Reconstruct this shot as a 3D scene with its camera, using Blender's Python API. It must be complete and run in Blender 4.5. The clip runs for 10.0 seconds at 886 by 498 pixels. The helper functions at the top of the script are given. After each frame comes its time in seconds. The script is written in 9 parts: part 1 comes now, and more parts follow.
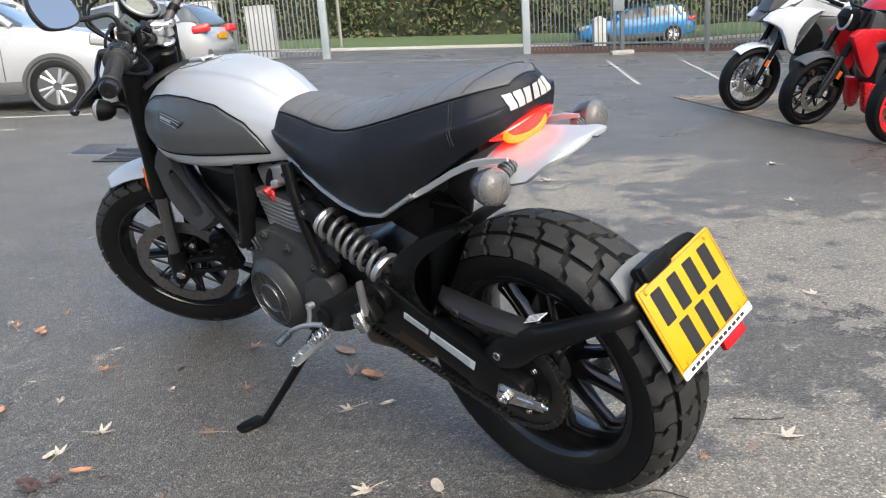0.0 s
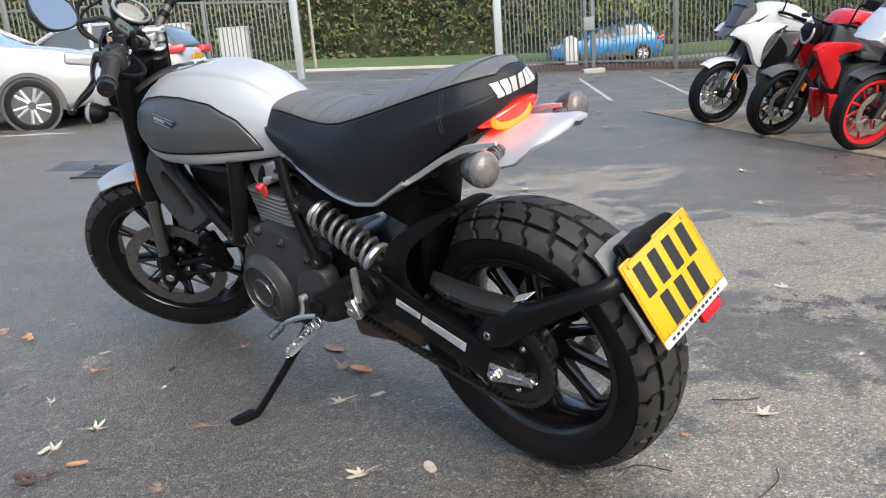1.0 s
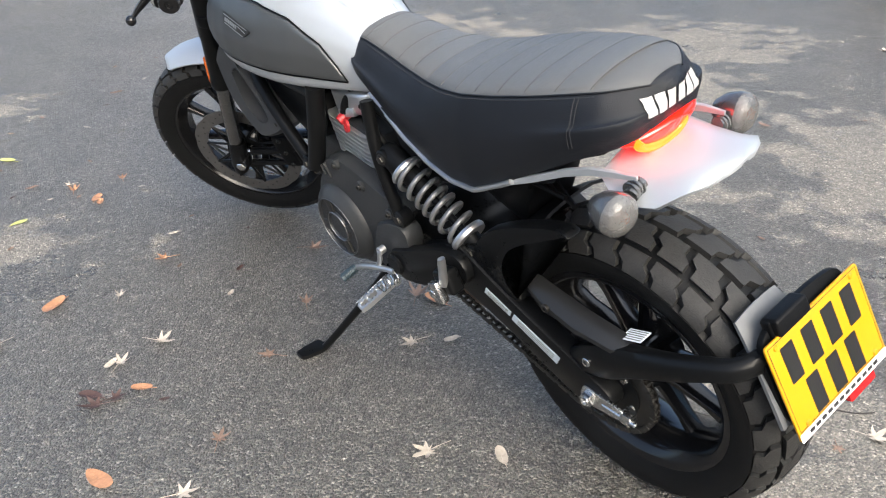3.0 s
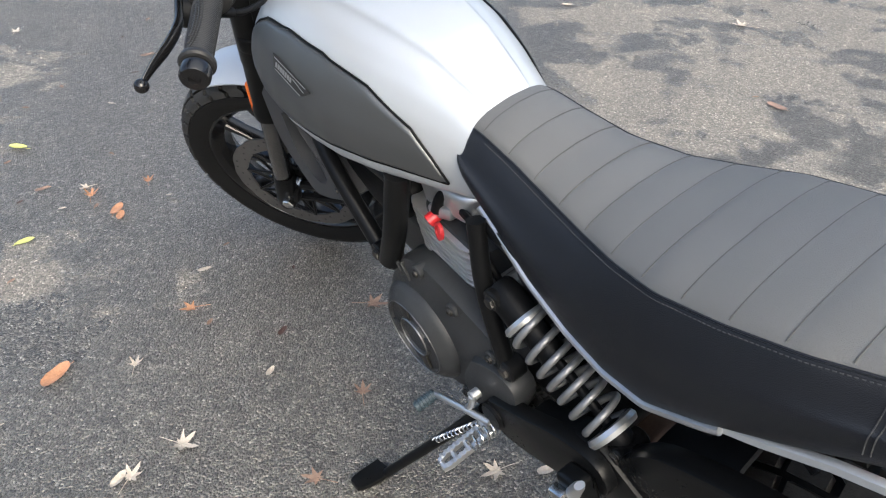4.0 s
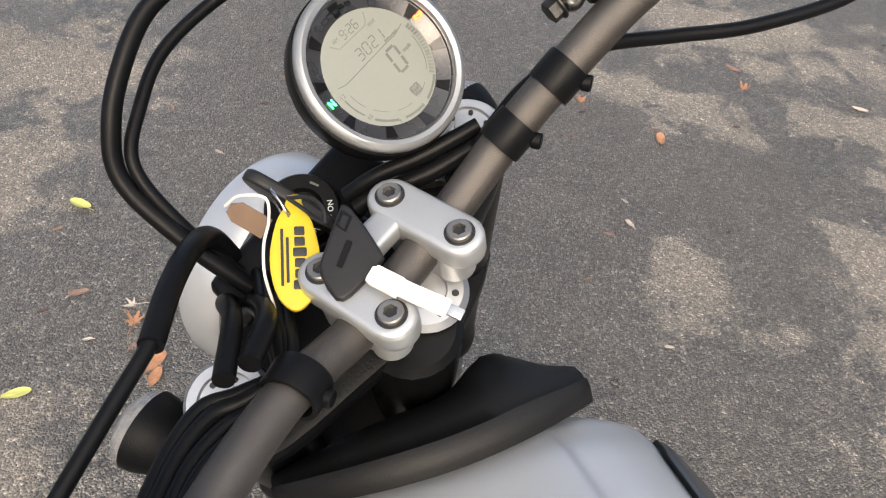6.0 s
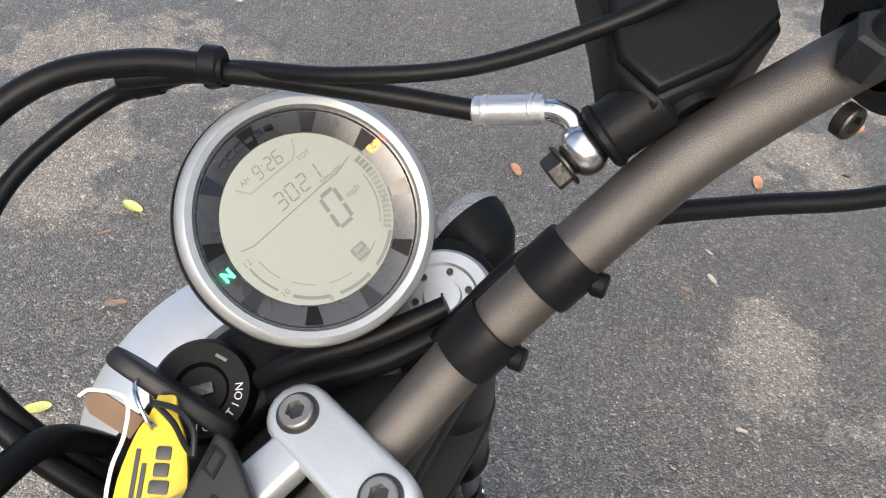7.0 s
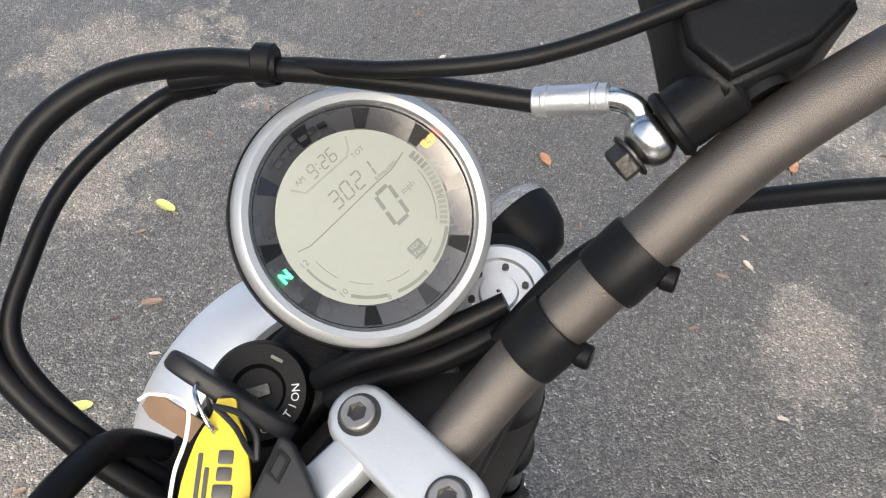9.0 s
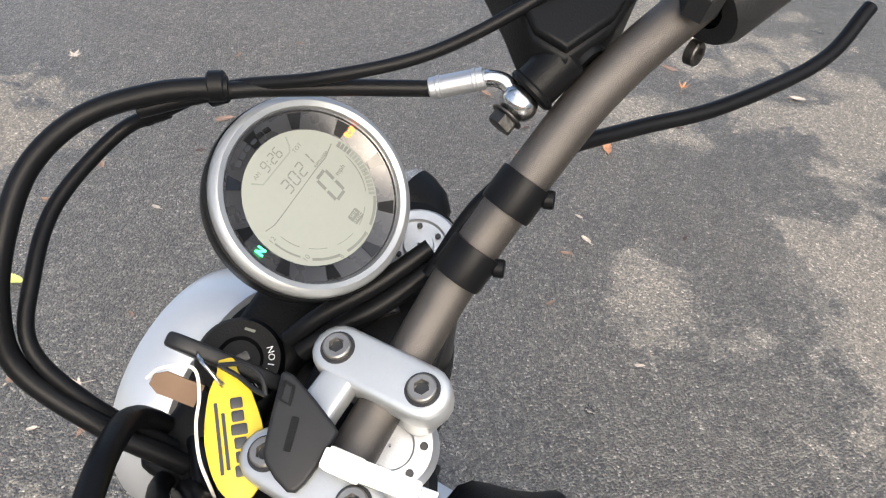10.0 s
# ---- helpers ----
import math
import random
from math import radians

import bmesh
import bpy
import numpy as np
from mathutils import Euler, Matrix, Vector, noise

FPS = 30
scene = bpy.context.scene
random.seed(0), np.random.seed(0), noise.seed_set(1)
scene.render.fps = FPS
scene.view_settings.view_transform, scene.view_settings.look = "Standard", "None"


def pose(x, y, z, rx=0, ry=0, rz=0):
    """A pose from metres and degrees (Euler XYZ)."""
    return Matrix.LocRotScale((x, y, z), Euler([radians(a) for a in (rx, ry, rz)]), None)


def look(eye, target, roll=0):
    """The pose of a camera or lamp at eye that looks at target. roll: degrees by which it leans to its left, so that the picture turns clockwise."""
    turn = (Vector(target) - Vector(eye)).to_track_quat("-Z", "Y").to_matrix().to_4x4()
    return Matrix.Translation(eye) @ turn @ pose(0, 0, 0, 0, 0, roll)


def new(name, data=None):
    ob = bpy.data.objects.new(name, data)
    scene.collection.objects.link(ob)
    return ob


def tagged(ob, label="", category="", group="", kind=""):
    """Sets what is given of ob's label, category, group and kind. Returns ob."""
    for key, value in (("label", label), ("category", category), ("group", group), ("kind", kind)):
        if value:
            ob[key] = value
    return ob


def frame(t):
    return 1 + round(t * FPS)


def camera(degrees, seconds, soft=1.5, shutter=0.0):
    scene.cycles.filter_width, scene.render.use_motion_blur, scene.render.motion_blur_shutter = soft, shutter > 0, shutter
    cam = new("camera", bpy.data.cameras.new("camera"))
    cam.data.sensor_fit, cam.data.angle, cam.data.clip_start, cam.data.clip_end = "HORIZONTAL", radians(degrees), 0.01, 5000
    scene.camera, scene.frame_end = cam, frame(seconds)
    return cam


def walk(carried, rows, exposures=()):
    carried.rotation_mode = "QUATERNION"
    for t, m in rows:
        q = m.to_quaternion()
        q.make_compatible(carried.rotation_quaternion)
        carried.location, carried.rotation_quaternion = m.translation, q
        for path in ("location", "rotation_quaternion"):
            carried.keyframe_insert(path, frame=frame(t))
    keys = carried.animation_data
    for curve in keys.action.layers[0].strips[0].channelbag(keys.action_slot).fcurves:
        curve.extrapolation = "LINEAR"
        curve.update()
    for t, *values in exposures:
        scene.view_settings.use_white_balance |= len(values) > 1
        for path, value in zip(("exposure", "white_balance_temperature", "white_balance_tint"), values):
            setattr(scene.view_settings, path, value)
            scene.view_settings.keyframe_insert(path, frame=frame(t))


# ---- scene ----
cam = camera(60.2, 10.0, soft=1.15)
PATH = [
    (0, (0.238, -0.298, 0.982), (0.163, 1.622, 0.427), -4.1),
    (0.5, (0.201, -0.363, 0.94), (0.177, 1.571, 0.43), -4.6),
    (1, (0.204, -0.384, 0.935), (0.196, 1.55, 0.426), -4.4),
    (1.5, (0.195, -0.381, 0.944), (0.185, 1.535, 0.373), -3.6),
    (2, (0.192, -0.366, 1.019), (0.127, 1.505, 0.315), -2.1),
    (2.2, (0.188, -0.341, 1.067), (0.097, 1.506, 0.306), -1.6),
    (3.3, (0.078, 0.136, 1.262), (-0.144, 1.813, 0.195), -0.2),
    (3.5, (0.016, 0.25, 1.287), (-0.22, 1.899, 0.181), 0.1),
    (4, (-0.074, 0.557, 1.297), (-0.341, 2.157, 0.127), 1.3),
    (4.5, (-0.131, 0.886, 1.331), (-0.442, 2.44, 0.11), 2.7),
    (5, (-0.291, 1.168, 1.334), (-0.669, 2.675, 0.075), 5.1),
    (5.5, (-0.39, 1.387, 1.345), (-0.864, 2.84, 0.055), 6.9),
    (5.7, (-0.416, 1.484, 1.342), (-0.939, 2.911, 0.042), 7.4),
    (6.1, (-0.458, 1.643, 1.341), (-1.064, 3.014, 0.017), 7.9),
    (7.3, (-0.493, 1.811, 1.326), (-1.278, 3.05, -0.034), 7.6),
    (7.5, (-0.499, 1.806, 1.325), (-1.285, 3.037, -0.041), 7.6),
    (8, (-0.502, 1.8, 1.326), (-1.301, 3.005, -0.057), 7.1),
    (8.5, (-0.497, 1.805, 1.325), (-1.319, 2.996, -0.056), 5.7),
    (9, (-0.502, 1.8, 1.325), (-1.31, 3.008, -0.049), 4.7),
    (9.5, (-0.494, 1.779, 1.341), (-1.23, 3.062, -0.005), 3.7),
    (9.9, (-0.48, 1.727, 1.358), (-1.073, 3.107, 0.038), 3.4),
    (10, (-0.492, 1.694, 1.361), (-0.978, 3.136, 0.064), 4.9),
]
walk(cam, [(t, look(eye, target, roll)) for t, eye, target, roll in PATH], [(0, 1.62, 6350, 4), (1.4, 1.61, 6350, 4), (2, 1.70, 6400, 4), (3.5, 1.86, 6350, 4), (4.3, 1.60, 6300, 4), (5.2, 1.33, 6850, 6), (6, 1.42, 7000, 8), (7.4, 1.62, 6500, 6), (10, 1.64, 6600, 6)])

# ---------- world, sun ----------
world = bpy.data.worlds.new("world")
scene.world = world
world.use_nodes = True
wn = world.node_tree.nodes
sky = wn.new("ShaderNodeTexSky")
sky.sky_type, sky.sun_disc = "NISHITA", False
sky.sun_elevation, sky.sun_rotation = radians(38), radians(150)
sky.air_density, sky.dust_density, sky.ozone_density = 0.7, 5.0, 0.8
wn["Background"].inputs[1].default_value = 0.15
world.node_tree.links.new(sky.outputs[0], wn["Background"].inputs[0])
sun = new("sun", bpy.data.lights.new("sun", "SUN"))
sun.data.energy, sun.data.angle, sun.data.color = 0.5, radians(80), (1.0, 0.98, 0.96)
sun.matrix_world = look((3.0, -0.5, 8), (0, 0, 0))

# ---------- materials ----------
MATS = {}


def mat(name, color, rough=0.5, metal=0.0, vary=0.12, scale=8.0, fine=120.0, bump=0.05, bump_scale=250.0, coat=0.0, emit=None, power=0.0, trans=0.0, spec=0.5, rvary=0.1):
    """A material with two scales of colour change, uneven gloss and fine relief."""
    if name in MATS:
        return MATS[name]
    m = bpy.data.materials.new(name)
    m.use_nodes = True
    nt = m.node_tree
    b = nt.nodes["Principled BSDF"]
    b.inputs["Metallic"].default_value = metal
    b.inputs["Coat Weight"].default_value = coat
    b.inputs["Coat Roughness"].default_value = 0.08
    b.inputs["Transmission Weight"].default_value = trans
    b.inputs["Specular IOR Level"].default_value = spec
    tc = nt.nodes.new("ShaderNodeTexCoord")

    def tex(sc, detail):
        n = nt.nodes.new("ShaderNodeTexNoise")
        n.inputs["Scale"].default_value = sc
        n.inputs["Detail"].default_value = detail
        nt.links.new(tc.outputs["Object"], n.inputs["Vector"])
        return n
    a, c = tex(scale, 4.0), tex(fine, 2.0)
    mix = nt.nodes.new("ShaderNodeMath")
    mix.operation = "MULTIPLY_ADD"
    mix.inputs[1].default_value = 0.6
    nt.links.new(a.outputs["Fac"], mix.inputs[0])
    half = nt.nodes.new("ShaderNodeMath")
    half.operation = "MULTIPLY"
    half.inputs[1].default_value = 0.4
    nt.links.new(c.outputs["Fac"], half.inputs[0])
    nt.links.new(half.outputs[0], mix.inputs[2])
    ramp = nt.nodes.new("ShaderNodeValToRGB")
    ramp.color_ramp.elements[0].position, ramp.color_ramp.elements[1].position = 0.3, 0.7
    for e, k in zip(ramp.color_ramp.elements, (1 - vary, 1 + vary)):
        e.color = (*[min(1.0, v * k) for v in color], 1)
    nt.links.new(mix.outputs[0], ramp.inputs[0])
    nt.links.new(ramp.outputs[0], b.inputs["Base Color"])
    rr = nt.nodes.new("ShaderNodeMapRange")
    rr.inputs["To Min"].default_value = max(0.02, rough - rvary)
    rr.inputs["To Max"].default_value = min(1.0, rough + rvary)
    nt.links.new(mix.outputs[0], rr.inputs[0])
    nt.links.new(rr.outputs[0], b.inputs["Roughness"])
    if bump:
        f = tex(bump_scale, 3.0)
        bp = nt.nodes.new("ShaderNodeBump")
        bp.inputs["Strength"].default_value = bump
        bp.inputs["Distance"].default_value = 0.002
        nt.links.new(f.outputs["Fac"], bp.inputs["Height"])
        nt.links.new(bp.outputs[0], b.inputs["Normal"])
    if emit:
        b.inputs["Emission Color"].default_value = (*emit, 1)
        b.inputs["Emission Strength"].default_value = power
    MATS[name] = m
    return m


SILVER = mat("silver_paint", (0.372, 0.392, 0.411), 0.44, 0.42, 0.03, 3, 900, 0.02, 1500, coat=0.25, rvary=0.04)
GREYPAINT = mat("grey_panel_paint", (0.080, 0.084, 0.087), 0.40, 0.6, 0.06, 4, 900, 0.03, 1500, rvary=0.05)
BLACK = mat("satin_black_paint", (0.0045, 0.0048, 0.0052), 0.30, 0.0, 0.25, 9, 150, 0.06, 400, spec=0.13)
BLACKPL = mat("black_plastic", (0.0042, 0.0045, 0.005), 0.40, 0.0, 0.2, 12, 200, 0.15, 700, spec=0.10)
GLOSSBLACK = mat("gloss_black_paint", (0.006, 0.006, 0.0065), 0.16, 0.0, 0.2, 10, 150, 0.02, 300, spec=0.4)
GRIPRUB = mat("worn_grip_rubber", (0.017, 0.0172, 0.0178), 0.45, 0.0, 0.2, 20, 200, 0.15, 500, spec=0.22)
SWITCHPL = mat("grey_black_plastic", (0.014, 0.0145, 0.0155), 0.42, 0.0, 0.2, 20, 200, 0.2, 700, spec=0.22)
ENGINE = mat("charcoal_cast_metal", (0.026, 0.0275, 0.029), 0.40, 0.0, 0.2, 14, 200, 0.2, 600, spec=0.25)
RUBBER = mat("tyre_rubber", (0.0055, 0.0057, 0.006), 0.50, 0.0, 0.35, 14, 160, 0.25, 300, spec=0.16)
TREAD = mat("dusty_tread_rubber", (0.020, 0.0197, 0.019), 0.62, 0.0, 0.4, 30, 260, 0.5, 320, spec=0.3)
HOSE = mat("black_hose_rubber", (0.0042, 0.0044, 0.005), 0.38, 0.0, 0.2, 20, 200, 0.08, 500, spec=0.10)
ALU = mat("cast_aluminium", (0.48, 0.49, 0.50), 0.38, 0.9, 0.06, 20, 300, 0.12, 900)
STEEL = mat("bright_steel", (0.55, 0.55, 0.54), 0.25, 1.0, 0.12, 30, 200, 0.05, 500)
DARKSTEEL = mat("dark_steel", (0.06, 0.058, 0.055), 0.42, 0.9, 0.25, 40, 300, 0.2, 500)
FIN = mat("machined_fin_edges", (0.55, 0.56, 0.57), 0.4, 0.85, 0.1, 30, 200, 0.1, 500)
SPRING = mat("grey_spring_paint", (0.15, 0.154, 0.158), 0.36, 0.5, 0.1, 30, 200, 0.05, 600)
BAR = mat("bronze_grey_handlebar", (0.084, 0.0765, 0.070), 0.46, 0.78, 0.22, 30, 1500, 0.30, 1800)
CLAMP = mat("satin_silver_clamp", (0.40, 0.415, 0.42), 0.38, 0.65, 0.04, 20, 400, 0.06, 900)
LEATHER = mat("black_vinyl", (0.008, 0.0095, 0.0130), 0.42, 0.0, 0.12, 9, 300, 0.5, 900, spec=0.25)
LEATHERTOP = mat("dark_grey_vinyl_top", (0.086, 0.0855, 0.083), 0.45, 0.0, 0.1, 9, 300, 0.6, 900)
SEAM = mat("sunk_seam_thread", (0.030, 0.030, 0.029), 0.6, 0.0, 0.1)
PALEPRINT = mat("pale_grey_print", (0.36, 0.36, 0.355), 0.55, 0.0, 0.05)
THREAD = mat("dark_grey_thread", (0.035, 0.036, 0.038), 0.6, 0.0, 0.1)
WHITEINK = mat("white_print", (0.72, 0.72, 0.70), 0.5, 0.0, 0.05)
YELLOW = mat("yellow_plate", (0.52, 0.255, 0.003), 0.32, 0.0, 0.04, 10, 200, 0.02, coat=0.3)
INK = mat("black_ink", (0.012, 0.012, 0.012), 0.4, 0.0, 0.1)
RED = mat("red_rubber_cap", (0.45, 0.02, 0.025), 0.4)
LENSRED = mat("red_lens", (0.30, 0.004, 0.003), 0.15, 0.0, 0.1, emit=(1.0, 0.003, 0.001), power=3.0, coat=0.5)
LENSGLOW = mat("lit_amber_red_lens", (0.5, 0.06, 0.01), 0.2, emit=(1.0, 0.085, 0.003), power=1.6)
REFLRED = mat("red_reflector", (0.35, 0.008, 0.01), 0.15, coat=0.6, bump=0.3, bump_scale=300)
ORANGE = mat("orange_reflector", (0.60, 0.12, 0.01), 0.2, coat=0.5, bump=0.3, bump_scale=300)
CLEAR = mat("clear_lens", (0.52, 0.51, 0.49), 0.12, 0.0, 0.1, 30, 200, 0.6, 260, trans=0.65)
LCD = mat("lcd_glass", (0.182, 0.195, 0.175), 0.6, 0.0, 0.03, 30, 300, 0.0, spec=0.15)
LCDINK = mat("lcd_segments", (0.112, 0.12, 0.11), 0.6, spec=0.1)
LCDPALE = mat("lcd_faint_segments", (0.145, 0.155, 0.14), 0.6, spec=0.1)


def ground_height(x, y):
    """The yard: level round the motorcycle, then falling to one side for drainage."""
    s = min(1.0, max(0.0, (math.hypot(x, y) - 3.8) / 4.5))
    return s * s * (3 - 2 * s) * (0.062 - 0.046 * max(-8.0, min(8.0, x)) + 0.0035 * min(30.0, y))


# ---------- mesh tools ----------
def part(name, bm, material, parent=None, label="", smooth=True, angle=40):
    me = bpy.data.meshes.new(name)
    bmesh.ops.remove_doubles(bm, verts=bm.verts, dist=1e-6)
    bmesh.ops.recalc_face_normals(bm, faces=bm.faces)
    if smooth:
        for f in bm.faces:
            f.smooth = True
        lim = radians(angle)
        for e in bm.edges:
            e.smooth = len(e.link_faces) == 2 and e.calc_face_angle(3.2) < lim
    bm.to_mesh(me)
    bm.free()
    me.materials.append(material)
    ob = new(name, me)
    if parent:
        ob.parent = parent
    if label:
        ob["label"] = label
    return ob


def empty(name, m=None):
    ob = new(name)
    if m is not None:
        ob.matrix_world = m
    return ob


def spline(pts, n):
    """Catmull-Rom through the points, n steps a span."""
    P = [Vector(p) for p in pts]
    P = [2 * P[0] - P[1]] + P + [2 * P[-1] - P[-2]]
    out = []
    for i in range(1, len(P) - 2):
        a, b, c, d = P[i - 1:i + 3]
        for k in range(n):
            t = k / n
            out.append(0.5 * (2 * b + (c - a) * t + (2 * a - 5 * b + 4 * c - d) * t * t + (3 * b - a - 3 * c + d) * t ** 3))
    out.append(P[-2].copy())
    return out


def lerp(xs, ys, x):
    return float(np.interp(x, xs, ys))


def grid_faces(bm, rings, closed=True, cap=True):
    V = [[bm.verts.new(p) for p in r] for r in rings]
    n = len(V[0])
    for a, b in zip(V, V[1:]):
        for i in range(n if closed else n - 1):
            j = (i + 1) % n
            bm.faces.new((a[i], a[j], b[j], b[i]))
    if cap and closed:
        bm.faces.new(V[0][::-1])
        bm.faces.new(V[-1])
    return V


def tube(bm, pts, r, seg=12, n=6, m=None, rr=None):
    """A round bar along a smooth line; rr: radii at the points, spread along it."""
    path = spline(pts, n) if n > 1 else [Vector(p) for p in pts]
    rings, up = [], None
    for i, p in enumerate(path):
        d = (path[min(i + 1, len(path) - 1)] - path[max(i - 1, 0)]).normalized()
        if up is None:
            up = Vector((0, 0, 1)) if abs(d.z) < 0.9 else Vector((1, 0, 0))
        u = d.cross(up).normalized()
        up = u.cross(d).normalized()
        rad = r if rr is None else lerp(np.linspace(0, 1, len(rr)), rr, i / (len(path) - 1))
        rings.append([p + u * (rad * math.cos(a)) + up * (rad * math.sin(a)) for a in (2 * math.pi * k / seg for k in range(seg))])
    if m is not None:
        rings = [[m @ q for q in rg] for rg in rings]
    grid_faces(bm, rings)
    return bm


def axis_matrix(p, d):
    """A pose at p whose z runs along d."""
    return Matrix.Translation(p) @ Vector(d).to_track_quat("Z", "Y").to_matrix().to_4x4()


def lathe(bm, prof, m=None, seg=32, arc=1.0, closed=False):
    """Turn (radius, height) pairs round z."""
    m = m or Matrix()
    full = arc >= 1.0
    steps = seg if full else seg + 1
    pr = list(prof) + ([prof[0]] if closed else [])
    V = []
    for k in range(steps):
        a = 2 * math.pi * arc * k / seg
        V.append([bm.verts.new(m @ Vector((r * math.cos(a), r * math.sin(a), z))) for r, z in pr])
    for k in range(seg if full else seg):
        A, B = V[k], V[(k + 1) % steps]
        for i in range(len(pr) - 1):
            if (A[i].co - B[i].co).length < 1e-9 and (A[i + 1].co - B[i + 1].co).length < 1e-9:
                continue
            bm.faces.new((A[i], B[i], B[i + 1], A[i + 1]))
    return bm


def cyl(bm, p, q, r, r2=None, seg=20, bevel=0.15):
    """A turned bar from p to q with softened ends."""
    p, q = Vector(p), Vector(q)
    h, r2 = (q - p).length, r if r2 is None else r2
    b = min(bevel * min(r, r2), h * 0.3)
    return lathe(bm, [(1e-5, 0), (r - b, 0), (r, b), (r2, h - b), (r2 - b, h), (1e-5, h)], axis_matrix(p, q - p), seg)


def box(bm, size, m=None, bevel=0.003, seg=2):
    t = bmesh.new()
    bmesh.ops.create_cube(t, size=1, matrix=Matrix.Diagonal((*size, 1)))
    if bevel:
        bmesh.ops.bevel(t, geom=t.edges[:], offset=min(bevel, min(size) * 0.45), segments=seg, affect="EDGES", profile=0.6)
    t.transform(m or Matrix())
    merge(bm, t)
    return bm


def merge(bm, t):
    me = bpy.data.meshes.new("tmp")
    t.to_mesh(me)
    t.free()
    bm.from_mesh(me)
    bpy.data.meshes.remove(me)


def plate(bm, outline, depth, m=None, bevel=0.002, holes=(), seg=2):
    """A flat piece: an outline in x, y, given depth along z (centred), its rims rounded."""
    t = bmesh.new()
    vs = [t.verts.new((x, y, -depth / 2)) for x, y in outline]
    f = t.faces.new(vs)
    ex = bmesh.ops.extrude_face_region(t, geom=[f])
    bmesh.ops.translate(t, verts=[v for v in ex["geom"] if isinstance(v, bmesh.types.BMVert)], vec=(0, 0, depth))
    bmesh.ops.recalc_face_normals(t, faces=t.faces)
    if bevel:
        es = [e for e in t.edges if len(e.link_faces) == 2 and e.calc_face_angle() > 1.0 and abs(e.verts[0].co.z - e.verts[1].co.z) < 1e-7]
        bmesh.ops.bevel(t, geom=es, offset=min(bevel, depth * 0.45), segments=seg, affect="EDGES", profile=0.6)
    t.transform(m or Matrix())
    merge(bm, t)
    return bm


def rounded(w, h, r, n=5):
    """A rounded rectangle's outline."""
    out = []
    for cx, cy, a0 in ((w / 2 - r, h / 2 - r, 0), (-w / 2 + r, h / 2 - r, 90), (-w / 2 + r, -h / 2 + r, 180), (w / 2 - r, -h / 2 + r, 270)):
        for k in range(n + 1):
            a = radians(a0 + 90 * k / n)
            out.append((cx + r * math.cos(a), cy + r * math.sin(a)))
    return out


def ngon(r, n, a0=0.0):
    return [(r * math.cos(a0 + 2 * math.pi * k / n), r * math.sin(a0 + 2 * math.pi * k / n)) for k in range(n)]


def ribbon(bm, line, width, m=None, depth=0.0006):
    """A thin printed stroke along points in x, y."""
    pts = [Vector((x, y, 0)) for x, y in line]
    L, R = [], []
    for i, p in enumerate(pts):
        d = (pts[min(i + 1, len(pts) - 1)] - pts[max(i - 1, 0)]).normalized()
        n = Vector((-d.y, d.x, 0)) * width / 2
        L.append(p + n)
        R.append(p - n)
    m = m or Matrix()
    rings = [[m @ l, m @ r, m @ (r + Vector((0, 0, depth))), m @ (l + Vector((0, 0, depth)))] for l, r in zip(L, R)]
    grid_faces(bm, rings)
    return bm


def lettering(name, text, size, m, material, parent, depth=0.0005, bold=0.0, spacing=1.0, shear=0.0, label=""):
    """Raised letters in the built-in font as a mesh."""
    cu = bpy.data.curves.new("tmp_text", "FONT")
    cu.body, cu.size, cu.extrude, cu.align_x, cu.align_y = text, size, depth, "CENTER", "CENTER"
    cu.offset, cu.space_character, cu.shear, cu.resolution_u = bold, spacing, shear, 3
    tmp = bpy.data.objects.new("tmp_text", cu)
    scene.collection.objects.link(tmp)
    bpy.context.view_layer.update()
    me = bpy.data.meshes.new_from_object(tmp.evaluated_get(bpy.context.evaluated_depsgraph_get()))
    bpy.data.objects.remove(tmp)
    bpy.data.curves.remove(cu)
    me.name = name
    me.transform(m)
    me.materials.clear()
    me.materials.append(material)
    ob = new(name, me)
    ob.parent = parent
    if label:
        ob["label"] = label
    return ob


def frame_matrix(o, x, y):
    """A pose at o with its x axis along x and y near y."""
    x = Vector(x).normalized()
    z = x.cross(Vector(y)).normalized()
    y = z.cross(x)
    return Matrix(((x.x, y.x, z.x, o[0]), (x.y, y.y, z.y, o[1]), (x.z, y.z, z.z, o[2]), (0, 0, 0, 1)))

# ---------- the motorcycle ----------
# Its own frame: x ahead from the rear axle, y to its left, z up; it leans on its side stand.
B = pose(0.440, 1.241, 0.003, -12.5, 0, 136.8)
bike = empty("motorcycle", B)
tagged(bike, "silver-grey motorcycle with a black seat, leaning on its side stand", "motorcycle")
AXLE_R = Vector((-0.012, 0, 0.317))
# The front assembly's frame: origin at the front axle, w up the fork, turned to the left lock.
RAKE, STEER = 22.9, 36.0
S = pose(1.511, 0.008, 0.315, 0, -RAKE, 0) @ pose(0, 0, 0, 0, 0, STEER)


